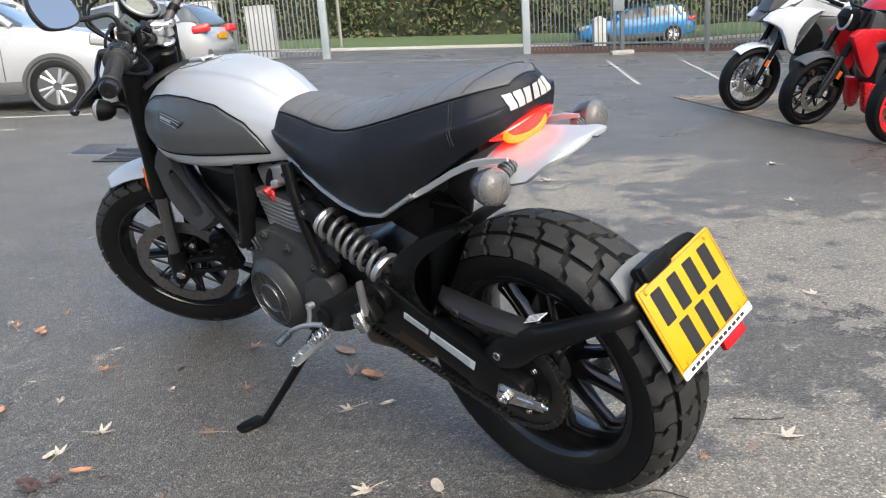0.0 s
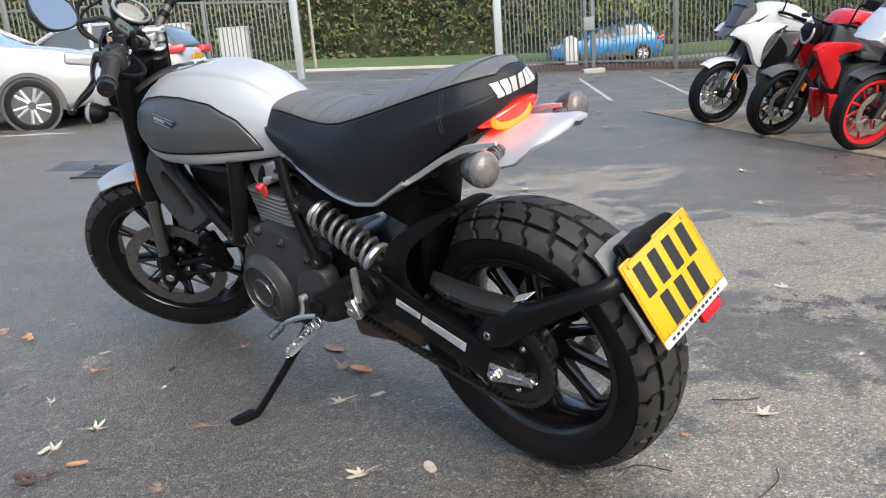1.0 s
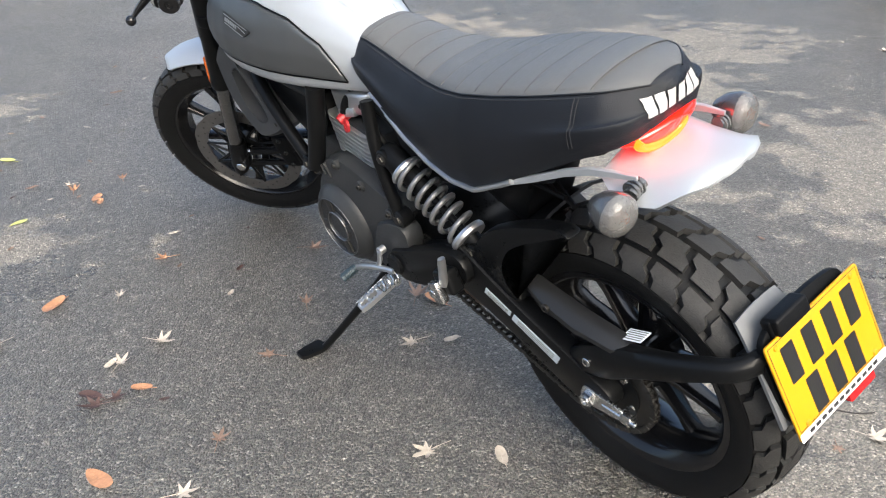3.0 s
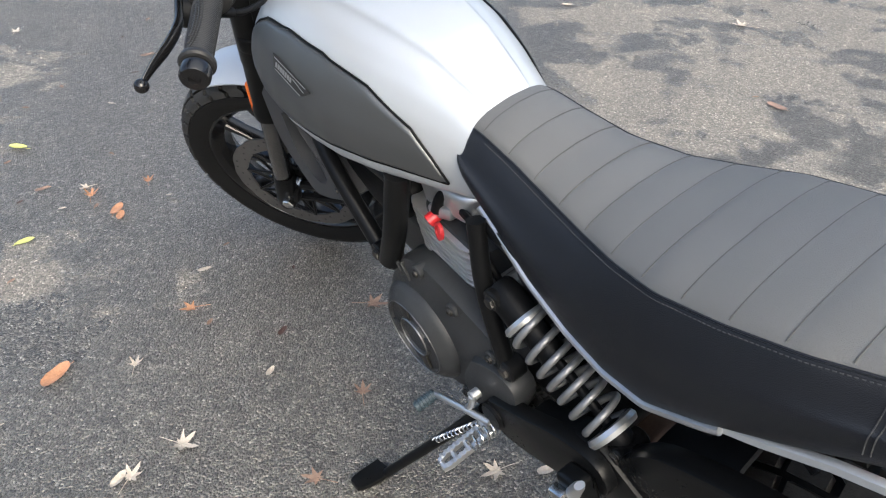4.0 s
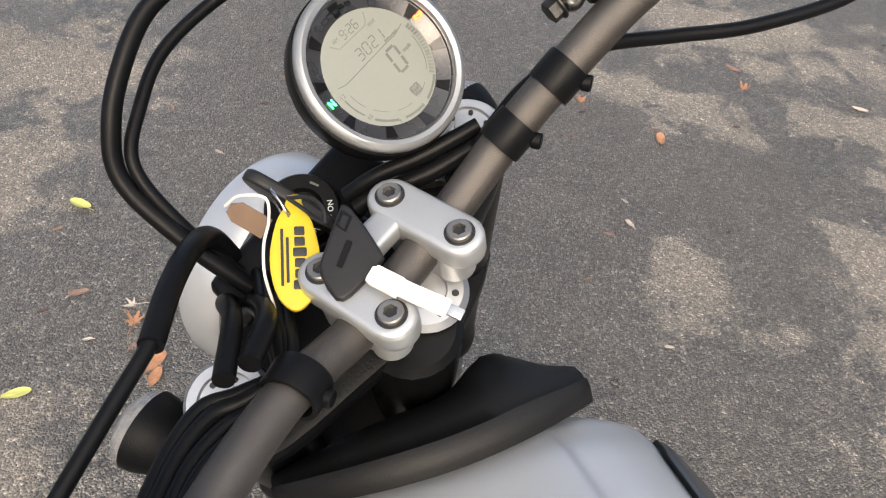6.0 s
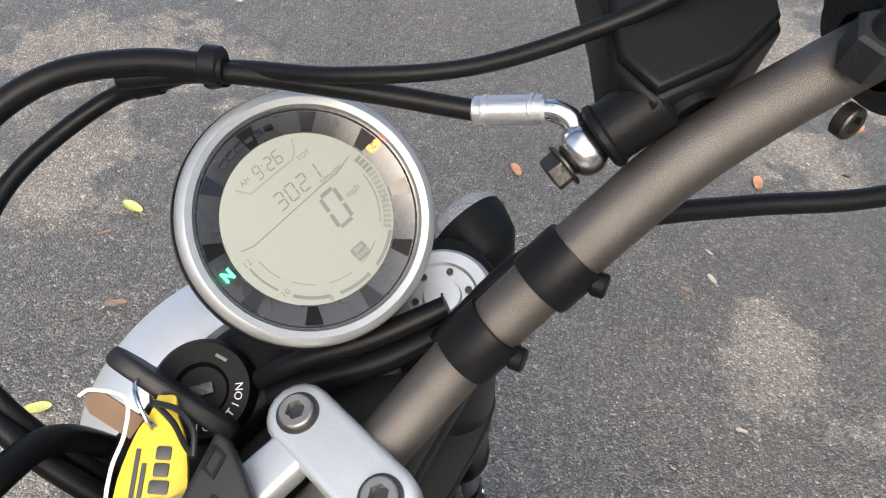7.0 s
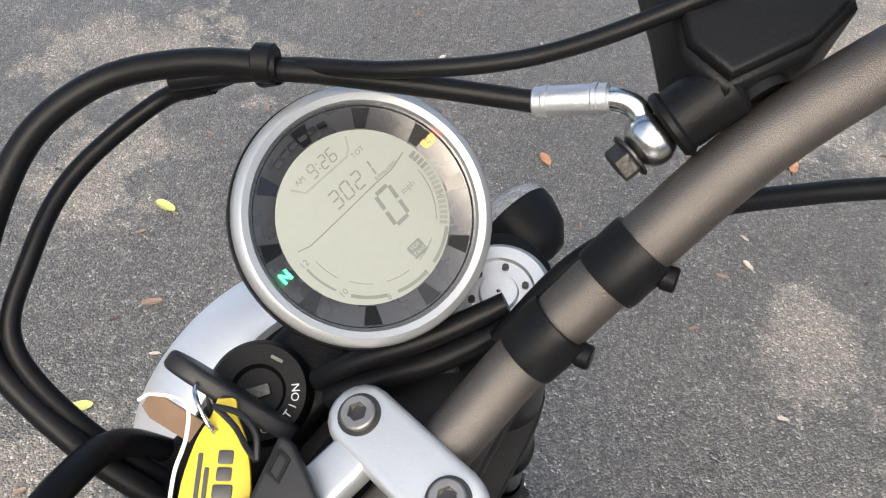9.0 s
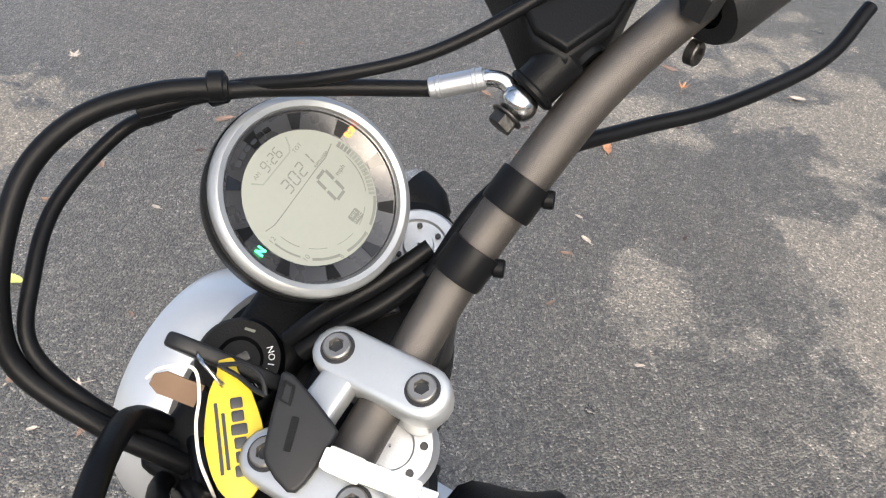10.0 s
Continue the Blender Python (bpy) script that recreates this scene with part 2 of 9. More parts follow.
def tyre(name, width, radius, rim, pitches, m, parent):
    """A road-and-trail tyre: a round carcass with rows of angular rubber blocks, its axle along y."""
    half, sec, deep = width / 2, radius - rim, 0.011

    def crown(s, sink=0.0):
        a = s * radians(100)
        if abs(a) < radians(90):
            y, z = half * math.sin(a), rim + 0.012 + (sec - 0.012) * (0.46 + 0.54 * math.cos(a))
        else:
            y, z = half * (1 if s > 0 else -1), rim + 0.012 + (sec - 0.012) * 0.46 * (1 - (abs(a) - radians(90)) / radians(10) * 0.2)
        return y - sink * math.sin(a), z - sink * max(0.0, math.cos(a))
    prof = [(-half * 0.80, rim - 0.004), (-half * 0.95, rim + sec * 0.2)]
    for k in range(41):
        s = -1 + k / 20
        prof.append(crown(s, deep * min(1.0, max(0.0, (0.90 - abs(s)) / 0.05))))
    prof += [(half * 0.95, rim + sec * 0.2), (half * 0.80, rim - 0.004)]
    bm = bmesh.new()
    rings = []
    for k in range(96):
        a = 2 * math.pi * k / 96
        rings.append([m @ Vector((r * math.cos(a), y, r * math.sin(a))) for y, r in prof])
    V = [[bm.verts.new(p) for p in r] for r in rings]
    for i in range(96):
        A, C = V[i], V[(i + 1) % 96]
        for j in range(len(prof) - 1):
            bm.faces.new((A[j], C[j], C[j + 1], A[j + 1]))
    part(name, bm, RUBBER, parent, "black tyre with blocky angular tread", angle=50)
    # each block: its span across the crown, and how far its row has swung round at each step
    step = 2 * math.pi / pitches
    rows = ((0.035, 0.345, (0.0, 0.02, 0.26, 0.30), 0.0), (0.425, 0.86, (0.42, 0.44, 0.66, 0.70), 0.0))
    for sd in (1, -1):
        for s0, s1, swing_, lag in rows:
            bm = bmesh.new()
            top, low = [], []
            for i in range(4):
                s = s0 + (s1 - s0) * (0, 0.36, 0.58, 1)[i]
                ct, cl = [], []
                for u in (0.12, 0.5, 0.88):
                    for lst, sink, grow in ((ct, 0.0, 0.0), (cl, deep + 0.001, 0.02)):
                        uu = u + (u - 0.5) * 2 * grow + swing_[i] + (0.5 if sd < 0 else 0.0)
                        ss = s + (grow * 0.4 * (-1 if i == 0 else 1) if i in (0, 3) else 0)
                        y, r = crown(ss, sink)
                        lst.append(bm.verts.new((r * math.cos(uu * step), sd * y, r * math.sin(uu * step))))
                top.append(ct)
                low.append(cl)
            for i in range(3):
                for j in range(2):
                    bm.faces.new((top[i][j], top[i + 1][j], top[i + 1][j + 1], top[i][j + 1]))
                for j in (0, 2):
                    bm.faces.new((top[i][j], top[i + 1][j], low[i + 1][j], low[i][j]))
            for i in (0, 3):
                for j in range(2):
                    bm.faces.new((top[i][j], top[i][j + 1], low[i][j + 1], low[i][j]))
            first = part("tread_block", bm, TREAD, parent, angle=30)
            first.matrix_local = m
            for k in range(1, pitches):
                ob = new("tread_block", first.data)
                ob.parent = parent
                ob.matrix_local = m @ Matrix.Rotation(step * k, 4, "Y")


def wheel(name, width, radius, rim, pitches, m, parent, hub_r, rim_w, well=0.052):
    """A cast wheel with ten spokes in five pairs, its tyre a part of it."""
    bm = bmesh.new()
    R = m @ pose(0, 0, 0, 90, 0, 0)
    hw = rim_w / 2
    lathe(bm, [(rim + 0.006, -hw - 0.006), (rim + 0.007, -hw), (rim - 0.004, -hw + 0.004), (rim - 0.3 * well, -hw * 0.7), (rim - 0.65 * well, -hw * 0.35), (rim - 0.77 * well, 0), (rim - 0.65 * well, hw * 0.35),
               (rim - 0.3 * well, hw * 0.7), (rim - 0.004, hw - 0.004), (rim + 0.007, hw), (rim + 0.006, hw + 0.006), (rim - 0.004, hw + 0.006), (rim - 0.3 * well, hw + 0.001), (rim - 0.58 * well, hw * 0.72), (rim - well, 0.016),
               (rim - well, -0.016), (rim - 0.58 * well, -hw * 0.72), (rim - 0.3 * well, -hw - 0.001), (rim - 0.004, -hw - 0.006)], R, 96, closed=True)
    wh = part(name, bm, GLOSSBLACK, parent, "gloss black ten-spoke cast wheel")
    for k in range(10):
        a = 2 * math.pi * (k // 2) / 5 + (0.17 if k % 2 else -0.17)
        a0 = 2 * math.pi * (k // 2) / 5 + (0.30 if k % 2 else -0.30)
        sp = bmesh.new()
        p0 = Vector((hub_r * 0.8 * math.cos(a0), 0, hub_r * 0.8 * math.sin(a0)))
        p1 = Vector(((rim - well + 0.007) * math.cos(a + (0.14 if k % 2 else -0.14)), 0, (rim - well + 0.007) * math.sin(a + (0.14 if k % 2 else -0.14))))
        d = (p1 - p0).normalized()
        side = Vector((-d.z, 0, d.x))
        rings = []
        for t, w, h in ((0, 0.013, 0.026), (0.3, 0.009, 0.020), (0.7, 0.009, 0.016), (1.0, 0.014, 0.018)):
            c = p0.lerp(p1, t)
            rings.append([m @ (c + side * w * x + Vector((0, h * y, 0))) for x, y in ((-1, -0.6), (-0.6, -1), (0.6, -1), (1, -0.6), (1, 0.6), (0.6, 1), (-0.6, 1), (-1, 0.6))])
        grid_faces(sp, rings)
        part("spoke", sp, GLOSSBLACK, wh)
    hb = bmesh.new()
    lathe(hb, [(0.012, -0.05), (hub_r * 0.75, -0.05), (hub_r, -0.035), (hub_r * 0.8, -0.018), (hub_r * 0.8, 0.018), (hub_r, 0.035), (hub_r * 0.75, 0.05), (0.012, 0.05)], R, 40)
    part("hub", hb, GLOSSBLACK, wh)
    tyre("tyre", width, radius, rim + 0.006, pitches, m, wh)
    return wh


wheel("rear_wheel", 0.182, 0.317, 0.218, 30, Matrix.Translation(AXLE_R), bike, 0.06, 0.14, 0.040)
wheel("front_wheel", 0.118, 0.327, 0.239, 34, S @ Matrix.Translation((0.008, 0, 0.006)), bike, 0.05, 0.08, 0.026)


# Tank: half sections from the crown to the belly.
TX = [0.560, 0.585, 0.62, 0.66, 0.73, 0.80, 0.88, 0.95, 1.02, 1.08, 1.125, 1.155, 1.172]
TW = [0.40, 0.44, 0.50, 0.56, 0.70, 0.84, 0.95, 0.99, 1.0, 0.97, 0.92, 0.84, 0.70]
TT = [0.800, 0.828, 0.862, 0.893, 0.930, 0.948, 0.959, 0.962, 0.962, 0.957, 0.947, 0.932, 0.908]
TB = [0.752, 0.742, 0.738, 0.734, 0.730, 0.728, 0.727, 0.728, 0.731, 0.737, 0.752, 0.785, 0.83]


def tank_point(x, v):
    """The tank's left skin at x; v from 0 at the crown to 1 under the belly."""
    half = [(0.0, 0.992), (0.044, 0.997), (0.071, 0.988), (0.081, 0.943), (0.108, 0.892), (0.135, 0.800), (0.163, 0.630), (0.181, 0.42), (0.183, 0.24), (0.179, 0.10), (0.168, 0.02), (0.10, 0.0)]
    w, t, b = lerp(TX, TW, x), lerp(TX, TT, x), lerp(TX, TB, x)
    s = np.linspace(0, 1, len(half))
    f = min(1, max(0, (x - 0.60) / 0.2)) * (1 - min(1, max(0, (x - 0.98) / 0.12)))
    y = lerp(s, [p[0] for p in half], v)
    z = lerp(s, [p[1] for p in half], v)
    if v < 0.28:
        z -= (1 - f) * 0.0 + (1 - f) * 0.012 * (y / 0.066)
    return Vector((x, y * w, b + (t - b) * z))


def smooth_tank(x, v):
    p = Vector()
    for dv, k in ((-0.030, 1), (-0.014, 2), (0, 3), (0.014, 2), (0.030, 1)):
        p += tank_point(x, min(1, max(0, v + dv))) * k
    p /= 9
    if v == 0:
        p.y = 0
    return p


def tank_rings():
    xs = list(spline([(x, 0, 0) for x in TX], 4))
    rings = []
    n = 60
    for q in xs:
        left = [smooth_tank(q.x, k / n) for k in range(n + 1)]
        right = [Vector((p.x, -p.y, p.z)) for p in left[1:]]
        rings.append(right[::-1] + left)
    return rings


bm = bmesh.new()
grid_faces(bm, tank_rings())
tank = part("fuel_tank", bm, SILVER, bike, "brushed-silver steel fuel tank", angle=60)


def side_panel(side):
    """A raised grey insert in the tank's flank with a dark seam and a fine rim."""
    xs = np.linspace(0.662, 1.150, 44)

    def edges(x):
        top = lerp([0.662, 0.68, 0.72, 0.80, 0.90, 1.0, 1.08, 1.12, 1.145, 1.15], [0.765, 0.80, 0.842, 0.885, 0.906, 0.913, 0.908, 0.893, 0.868, 0.85], x)
        low = lerp([0.662, 0.70, 0.80, 0.90, 1.0, 1.06, 1.11, 1.14, 1.15], [0.763, 0.764, 0.768, 0.770, 0.772, 0.778, 0.793, 0.818, 0.83], x)
        return top, low

    def v_at(x, z):
        vs = np.linspace(0.30, 1.0, 120)
        zs = [smooth_tank(x, v).z for v in vs]
        return float(np.interp(-z, [-q for q in zs], vs))
    outs = []
    for inset, off in ((-0.006, -0.001), (-0.004, 0.0045), (0.0, 0.0065), (0.004, 0.0065)):
        outs.append((inset, off))
    bm, trim = bmesh.new(), bmesh.new()
    rows = []
    for x in xs:
        top, low = edges(x)
        va, vb = v_at(x, top), v_at(x, low)
        row = []
        for k in range(25):
            v = va + (vb - va) * k / 24
            p = smooth_tank(x, v)
            nrm = (smooth_tank(min(x + 0.004, 1.17), v) - smooth_tank(x - 0.004, v)).cross(smooth_tank(x, min(1, v + 0.01)) - smooth_tank(x, v - 0.01)).normalized()
            if nrm.y < 0:
                nrm = -nrm
            e = min(k, 24 - k) / 24 * (vb - va) * 0.4
            edge = min(1.0, e / 0.006, (x - 0.660) / 0.006 + 0.1, (1.1515 - x) / 0.006 + 0.1)
            row.append((p + nrm * (-0.003 + 0.009 * max(0.0, edge) ** 0.5), p + nrm * 0.0025))
        rows.append(row)
    flip = Matrix.Diagonal((1, side, 1, 1))
    grid_faces(bm, [[flip @ q[0] for q in r] for r in rows], closed=False, cap=False)
    part("side_panel", bm, GREYPAINT, tank, "dark grey painted insert in the tank side", angle=70)
    loop = [r[0][1] for r in rows] + [q[1] for q in rows[-1][4::4]] + [r[-1][1] for r in rows[::-1]] + [q[1] for q in rows[0][::-4][1:]]
    tube(trim, [flip @ p for p in loop] + [flip @ loop[0]], 0.0019, 8, 1)
    part("panel_seam", trim, BLACKPL, tank, "dark rubber seam round the panel")
    return v_at


v_at = side_panel(1)
side_panel(-1)

# Seat: a stepped saddle lofted from nose to tail.
SX = [0.652, 0.640, 0.61, 0.55, 0.48, 0.40, 0.33, 0.26, 0.18, 0.10, 0.03, -0.008, -0.032, -0.052, -0.063, -0.068]
ST = [0.850, 0.866, 0.868, 0.858, 0.847, 0.845, 0.855, 0.873, 0.893, 0.909, 0.919, 0.920, 0.918, 0.914, 0.908, 0.896]
SE = [0.840, 0.850, 0.850, 0.840, 0.828, 0.826, 0.835, 0.850, 0.867, 0.885, 0.899, 0.905, 0.906, 0.905, 0.901, 0.890]
SB = [0.790, 0.770, 0.757, 0.730, 0.695, 0.668, 0.659, 0.666, 0.708, 0.755, 0.795, 0.815, 0.826, 0.836, 0.845, 0.858]
SI = [0.058, 0.066, 0.068, 0.072, 0.080, 0.096, 0.114, 0.128, 0.127, 0.119, 0.102, 0.087, 0.063, 0.036, 0.018, 0.006]
SO = [0.085, 0.098, 0.106, 0.116, 0.128, 0.138, 0.146, 0.150, 0.148, 0.140, 0.128, 0.121, 0.108, 0.088, 0.060, 0.018]


def seat_ring(x, shrink=0.0):
    t, e, b, i, o = ((lerp(SX[::-1], q[::-1], x - 0.008) + 2 * lerp(SX[::-1], q[::-1], x) + lerp(SX[::-1], q[::-1], x + 0.008)) / 4 for q in (ST, SE, SB, SI, SO))
    half = [(0, t), (i * 0.5, t - 0.15 * (t - e)), (i * 0.85, t - 0.55 * (t - e)), (i, e + 0.001), (i + (o - i) * 0.35, e - 0.012), (i + (o - i) * 0.75, e - 0.04 * min(1, (e - b) / 0.1)), (o, e + (b - e) * 0.45), (o * 0.985, e + (b - e) * 0.7), (o * 0.93, b + 0.012), (o * 0.88, b)]
    pts = spline([(x, y, z) for y, z in half], 3)
    return pts


xs = [p.x for p in spline([(x, 0, 0) for x in SX], 5)]
rings = []
for x in xs:
    left = seat_ring(x)
    rings.append([Vector((p.x, -p.y, p.z)) for p in left[1:]][::-1] + left)
bm = bmesh.new()
grid_faces(bm, rings)
seat = part("seat", bm, LEATHER, bike, "black vinyl seat with a ribbed grey top and pale lettering", angle=65)
# the ribbed top, sewn in cross channels
bm = bmesh.new()
rows = []
for x in np.linspace(0.632, -0.050, 190):
    pts = seat_ring(float(x))[:10]
    ph = (max(float(x), 0.012) - 0.012) / 0.0545
    puff = 0.0030 * abs(math.sin(math.pi * ph)) ** 0.16
    rows.append([Vector((p.x, p.y * s, p.z + 0.0012 + puff * (1 - (k / 9) ** 6))) for s in (-1,) for k, p in list(enumerate(pts))[:0:-1]] + [Vector((p.x, p.y, p.z + 0.0012 + puff * (1 - (k / 9) ** 6))) for k, p in enumerate(pts)])
grid_faces(bm, rows, closed=False, cap=False)
part("seat_top", bm, LEATHERTOP, seat, "dark grey vinyl top sewn in cross ribs", angle=80)
# the sewn channels between the ribs
for k in range(12):
    x = 0.012 + 0.0545 * k
    if x > 0.625:
        break
    half_ = [p for p in seat_ring(x)[:9]]
    line = [Vector((p.x, -p.y, p.z + 0.0028)) for p in half_[:0:-1]] + [Vector((p.x, p.y, p.z + 0.0028)) for p in half_]
    bm = bmesh.new()
    tube(bm, line, 0.0009, 6, 1)
    part("rib_seam", bm, SEAM, seat)
for side in (1, -1):
    bm = bmesh.new()
    tube(bm, [Vector((p.x, p.y * side, p.z + 0.002)) for p in (seat_ring(float(x))[9] for x in np.linspace(0.632, -0.052, 70))], 0.0016, 6, 1)
    part("piping", bm, LEATHER, seat)
    bm = bmesh.new()
    tube(bm, [Vector((p.x, p.y * side * 1.015, p.z - 0.004)) for p in (seat_ring(float(x))[-2] for x in np.linspace(0.598, 0.16, 50))], 0.0055, 8, 1)
    part("seat_trim", bm, ALU, bike, "silver trim under the seat edge")

# Subframe tail in silver, ending in the fender
bm = bmesh.new()
for side in (1, -1):
    rings = []
    for x, y, z, h, w in ((0.200, 0.126, 0.698, 0.007, 0.004), (0.12, 0.122, 0.734, 0.007, 0.005), (0.05, 0.117, 0.769, 0.007, 0.005), (0.0, 0.115, 0.789, 0.007, 0.005), (-0.04, 0.113, 0.797, 0.006, 0.004), (-0.08, 0.108, 0.801, 0.004, 0.002)):
        rings.append([Vector((x, side * (y + w * a), z + h * b)) for a, b in ((-1, -0.8), (-0.6, -1), (0.6, -1), (1, -0.8), (1, 0.8), (0.6, 1), (-0.6, 1), (-1, 0.8))])
    grid_faces(bm, rings)
part("tail_rail", bm, SILVER, bike, "silver rails under the seat tail")
bm = bmesh.new()
rings = []
for x, w, z, drop in ((-0.01, 0.106, 0.803, 0.022), (-0.035, 0.118, 0.806, 0.036), (-0.075, 0.123, 0.810, 0.050), (-0.115, 0.114, 0.812, 0.046), (-0.145, 0.094, 0.813, 0.024), (-0.166, 0.064, 0.814, 0.016), (-0.178, 0.030, 0.814, 0.008), (-0.181, 0.010, 0.813, 0.004)):
    top = [Vector((x, w * b, z - drop * abs(b) ** 2.4)) for b in np.linspace(-1, 1, 21)]
    low = [Vector((p.x, p.y * 0.94, p.z - 0.006)) for p in top[::-1]]
    rings.append(top + low)
grid_faces(bm, rings)
part("tail_fender", bm, SILVER, bike, "silver rear fender lit red by the tail lamp", angle=60)
# tail lamp
bm = bmesh.new()
rings = []
for k in range(9):
    a = k / 8
    x = -0.024 - 0.044 * math.sin(a * math.pi / 2)
    w = 0.088 * math.cos(a * math.pi / 2 * 0.93)
    rings.append([Vector((x - 0.008 * s, w * c, 0.828 + 0.020 * s)) for c, s in ((math.cos(t), math.sin(t)) for t in np.linspace(0, 2 * math.pi, 28, endpoint=False))])
grid_faces(bm, rings)
lamp = part("tail_lamp", bm, LENSRED, bike, "lit red tail lamp under the seat")
bm = bmesh.new()
ring_ = []
for a in np.linspace(math.pi - 0.35, 2 * math.pi + 0.35, 41):
    y, sz = 0.022 + 0.044 * math.cos(a), 0.62 * math.sin(a)
    ring_.append(Vector((-0.0195 - 0.044 * math.sin(math.acos(min(1.0, abs(y) / 0.088)) / 0.93) - 0.008 * sz, y, 0.827 + 0.025 * sz)))
tube(bm, ring_, 0.0085, 10, 1)
part("light_bar", bm, LENSGLOW, lamp, "glowing amber horseshoe in the lamp")



def s3(u, v, w):
    """A place of the turned front assembly in the motorcycle's frame."""
    return S @ Vector((u, v, w))


def slab(bm, outline, y, thick, bevel=0.004):
    """A plate from (x, z) pairs of the side view, centred on y."""
    plate(bm, [(a, b) for a, b in outline], thick, Matrix(((1, 0, 0, 0), (0, 0, 1, y), (0, 1, 0, 0), (0, 0, 0, 1))), bevel)
    return bm


def smooth_outline(pts, n=4):
    p = spline([(a, b, 0) for a, b in pts + pts[:1]], n)[:-1]
    return [(q.x, q.y) for q in p]


def socket_bolt(p, d, r, parent, material=DARKSTEEL, h=0.006):
    """A round bolt head with a six-sided socket."""
    bm = bmesh.new()
    m = axis_matrix(p, d)
    n = 24
    outer0 = [m @ Vector((r * math.cos(2 * math.pi * k / n), r * math.sin(2 * math.pi * k / n), 0)) for k in range(n)]
    outer1 = [m @ Vector((r * math.cos(2 * math.pi * k / n), r * math.sin(2 * math.pi * k / n), h * 0.85)) for k in range(n)]
    outer2 = [m @ Vector((r * 0.9 * math.cos(2 * math.pi * k / n), r * 0.9 * math.sin(2 * math.pi * k / n), h)) for k in range(n)]

    def hexr(a):
        q = (a + math.pi / 6) % (math.pi / 3) - math.pi / 6
        return 0.5 * r / math.cos(q)
    in1 = [m @ Vector((hexr(2 * math.pi * k / n) * math.cos(2 * math.pi * k / n), hexr(2 * math.pi * k / n) * math.sin(2 * math.pi * k / n), h)) for k in range(n)]
    in0 = [m @ Vector((hexr(2 * math.pi * k / n) * math.cos(2 * math.pi * k / n), hexr(2 * math.pi * k / n) * math.sin(2 * math.pi * k / n), h * 0.3)) for k in range(n)]
    grid_faces(bm, [outer0, outer1, outer2, in1, in0])
    bolt = part("bolt", bm, material, parent, angle=30)
    # black plate on the socket floor stands in for the shade inside
    bm = bmesh.new()
    plate(bm, ngon(r * 0.52, 6), h * 0.1, m @ Matrix.Translation((0, 0, h * 0.40)), 0)
    part("bolt_socket", bm, INK, parent)
    return bolt


def hex_bolt(p, d, r, parent, material=DARKSTEEL, h=0.006):
    bm = bmesh.new()
    plate(bm, ngon(r, 6), h, axis_matrix(Vector(p) + Vector(d).normalized() * h / 2, d), r * 0.12)
    cyl(bm, Vector(p), Vector(p) + Vector(d).normalized() * 0.0015, r * 1.25)
    return part("bolt", bm, material, parent, angle=30)


# ---- front: fork, brake, fender ----
fork = bike
for side, v, ut, vt in ((1, 0.102, 0.048, 0.104), (-1, -0.115, 0.036, -0.135)):
    FK = axis_matrix(s3(0.018, v, 0), s3(ut, vt, 0.766) - s3(0.018, v, 0)) @ Matrix.Translation((0, 0, -0.026))
    bm = bmesh.new()
    cyl(bm, FK @ Vector((0, 0, 0.0)), FK @ Vector((0, 0, 0.386)), 0.0225, seg=28)
    part("fork_stanchion", bm, mat("dim_chrome", (0.22, 0.22, 0.22), 0.22, 1.0), fork, "polished steel fork stanchion")
    bm = bmesh.new()
    lathe(bm, [(0.001, -0.06), (0.022, -0.055), (0.027, -0.03), (0.027, 0.06), (0.024, 0.075), (0.023, 0.08)], S @ Matrix.Translation((0.018, v, 0)), 28)
    box(bm, (0.05, 0.03, 0.05), S @ Matrix.Translation((0.005, v, 0)), 0.012)
    part("axle_clamp", bm, BLACK, fork)
    bm = bmesh.new()
    lathe(bm, [(0.024, 0.335), (0.031, 0.335), (0.0315, 0.36), (0.029, 0.365), (0.029, 0.50), (0.0305, 0.51), (0.0305, 0.775), (0.029, 0.780), (0.001, 0.780)], FK, 32)
    part("fork_leg", bm, BLACK, fork, "black fork leg")
    bm = bmesh.new()
    lathe(bm, [(0.001, 0.780), (0.026, 0.780), (0.027, 0.787), (0.024, 0.791), (0.018, 0.791), (0.017, 0.789), (0.010, 0.789), (0.009, 0.792), (0.001, 0.792)], FK, 36)
    cap = part("fork_cap", bm, ALU, fork, "round aluminium fork cap with small holes")
    for k in range(6):
        bm = bmesh.new()
        a = 2 * math.pi * k / 6
        cyl(bm, FK @ Vector((0.0135 * math.cos(a), 0.0135 * math.sin(a), 0.7888)), FK @ Vector((0.0135 * math.cos(a), 0.0135 * math.sin(a), 0.7915)), 0.0018, seg=8)
        part("cap_hole", bm, INK, cap)
bm = bmesh.new()
cyl(bm, s3(0.0, 0.135, 0), s3(0.0, -0.135, 0), 0.010)
cyl(bm, s3(0.0, 0.128, 0), s3(0.0, 0.142, 0), 0.016, seg=6)
part("axle", bm, STEEL, fork, "steel front axle")
for w, th, dv in ((0.737, 0.03, -0.012), (0.545, 0.035, -0.006)):
    bm = bmesh.new()
    plate(bm, smooth_outline([(0.052, 0.115), (0.025, 0.145), (-0.015, 0.13), (-0.035, 0.06), (-0.045, 0.0), (-0.035, -0.06), (-0.015, -0.14), (0.025, -0.158), (0.052, -0.125), (0.035, -0.07), (0.03, 0), (0.035, 0.06)]), th, S @ Matrix.Translation((0.026 * w / 0.766, dv, w)), 0.006)
    part("fork_clamp", bm, BLACKPL, fork, "black cast fork clamp")
bm = bmesh.new()
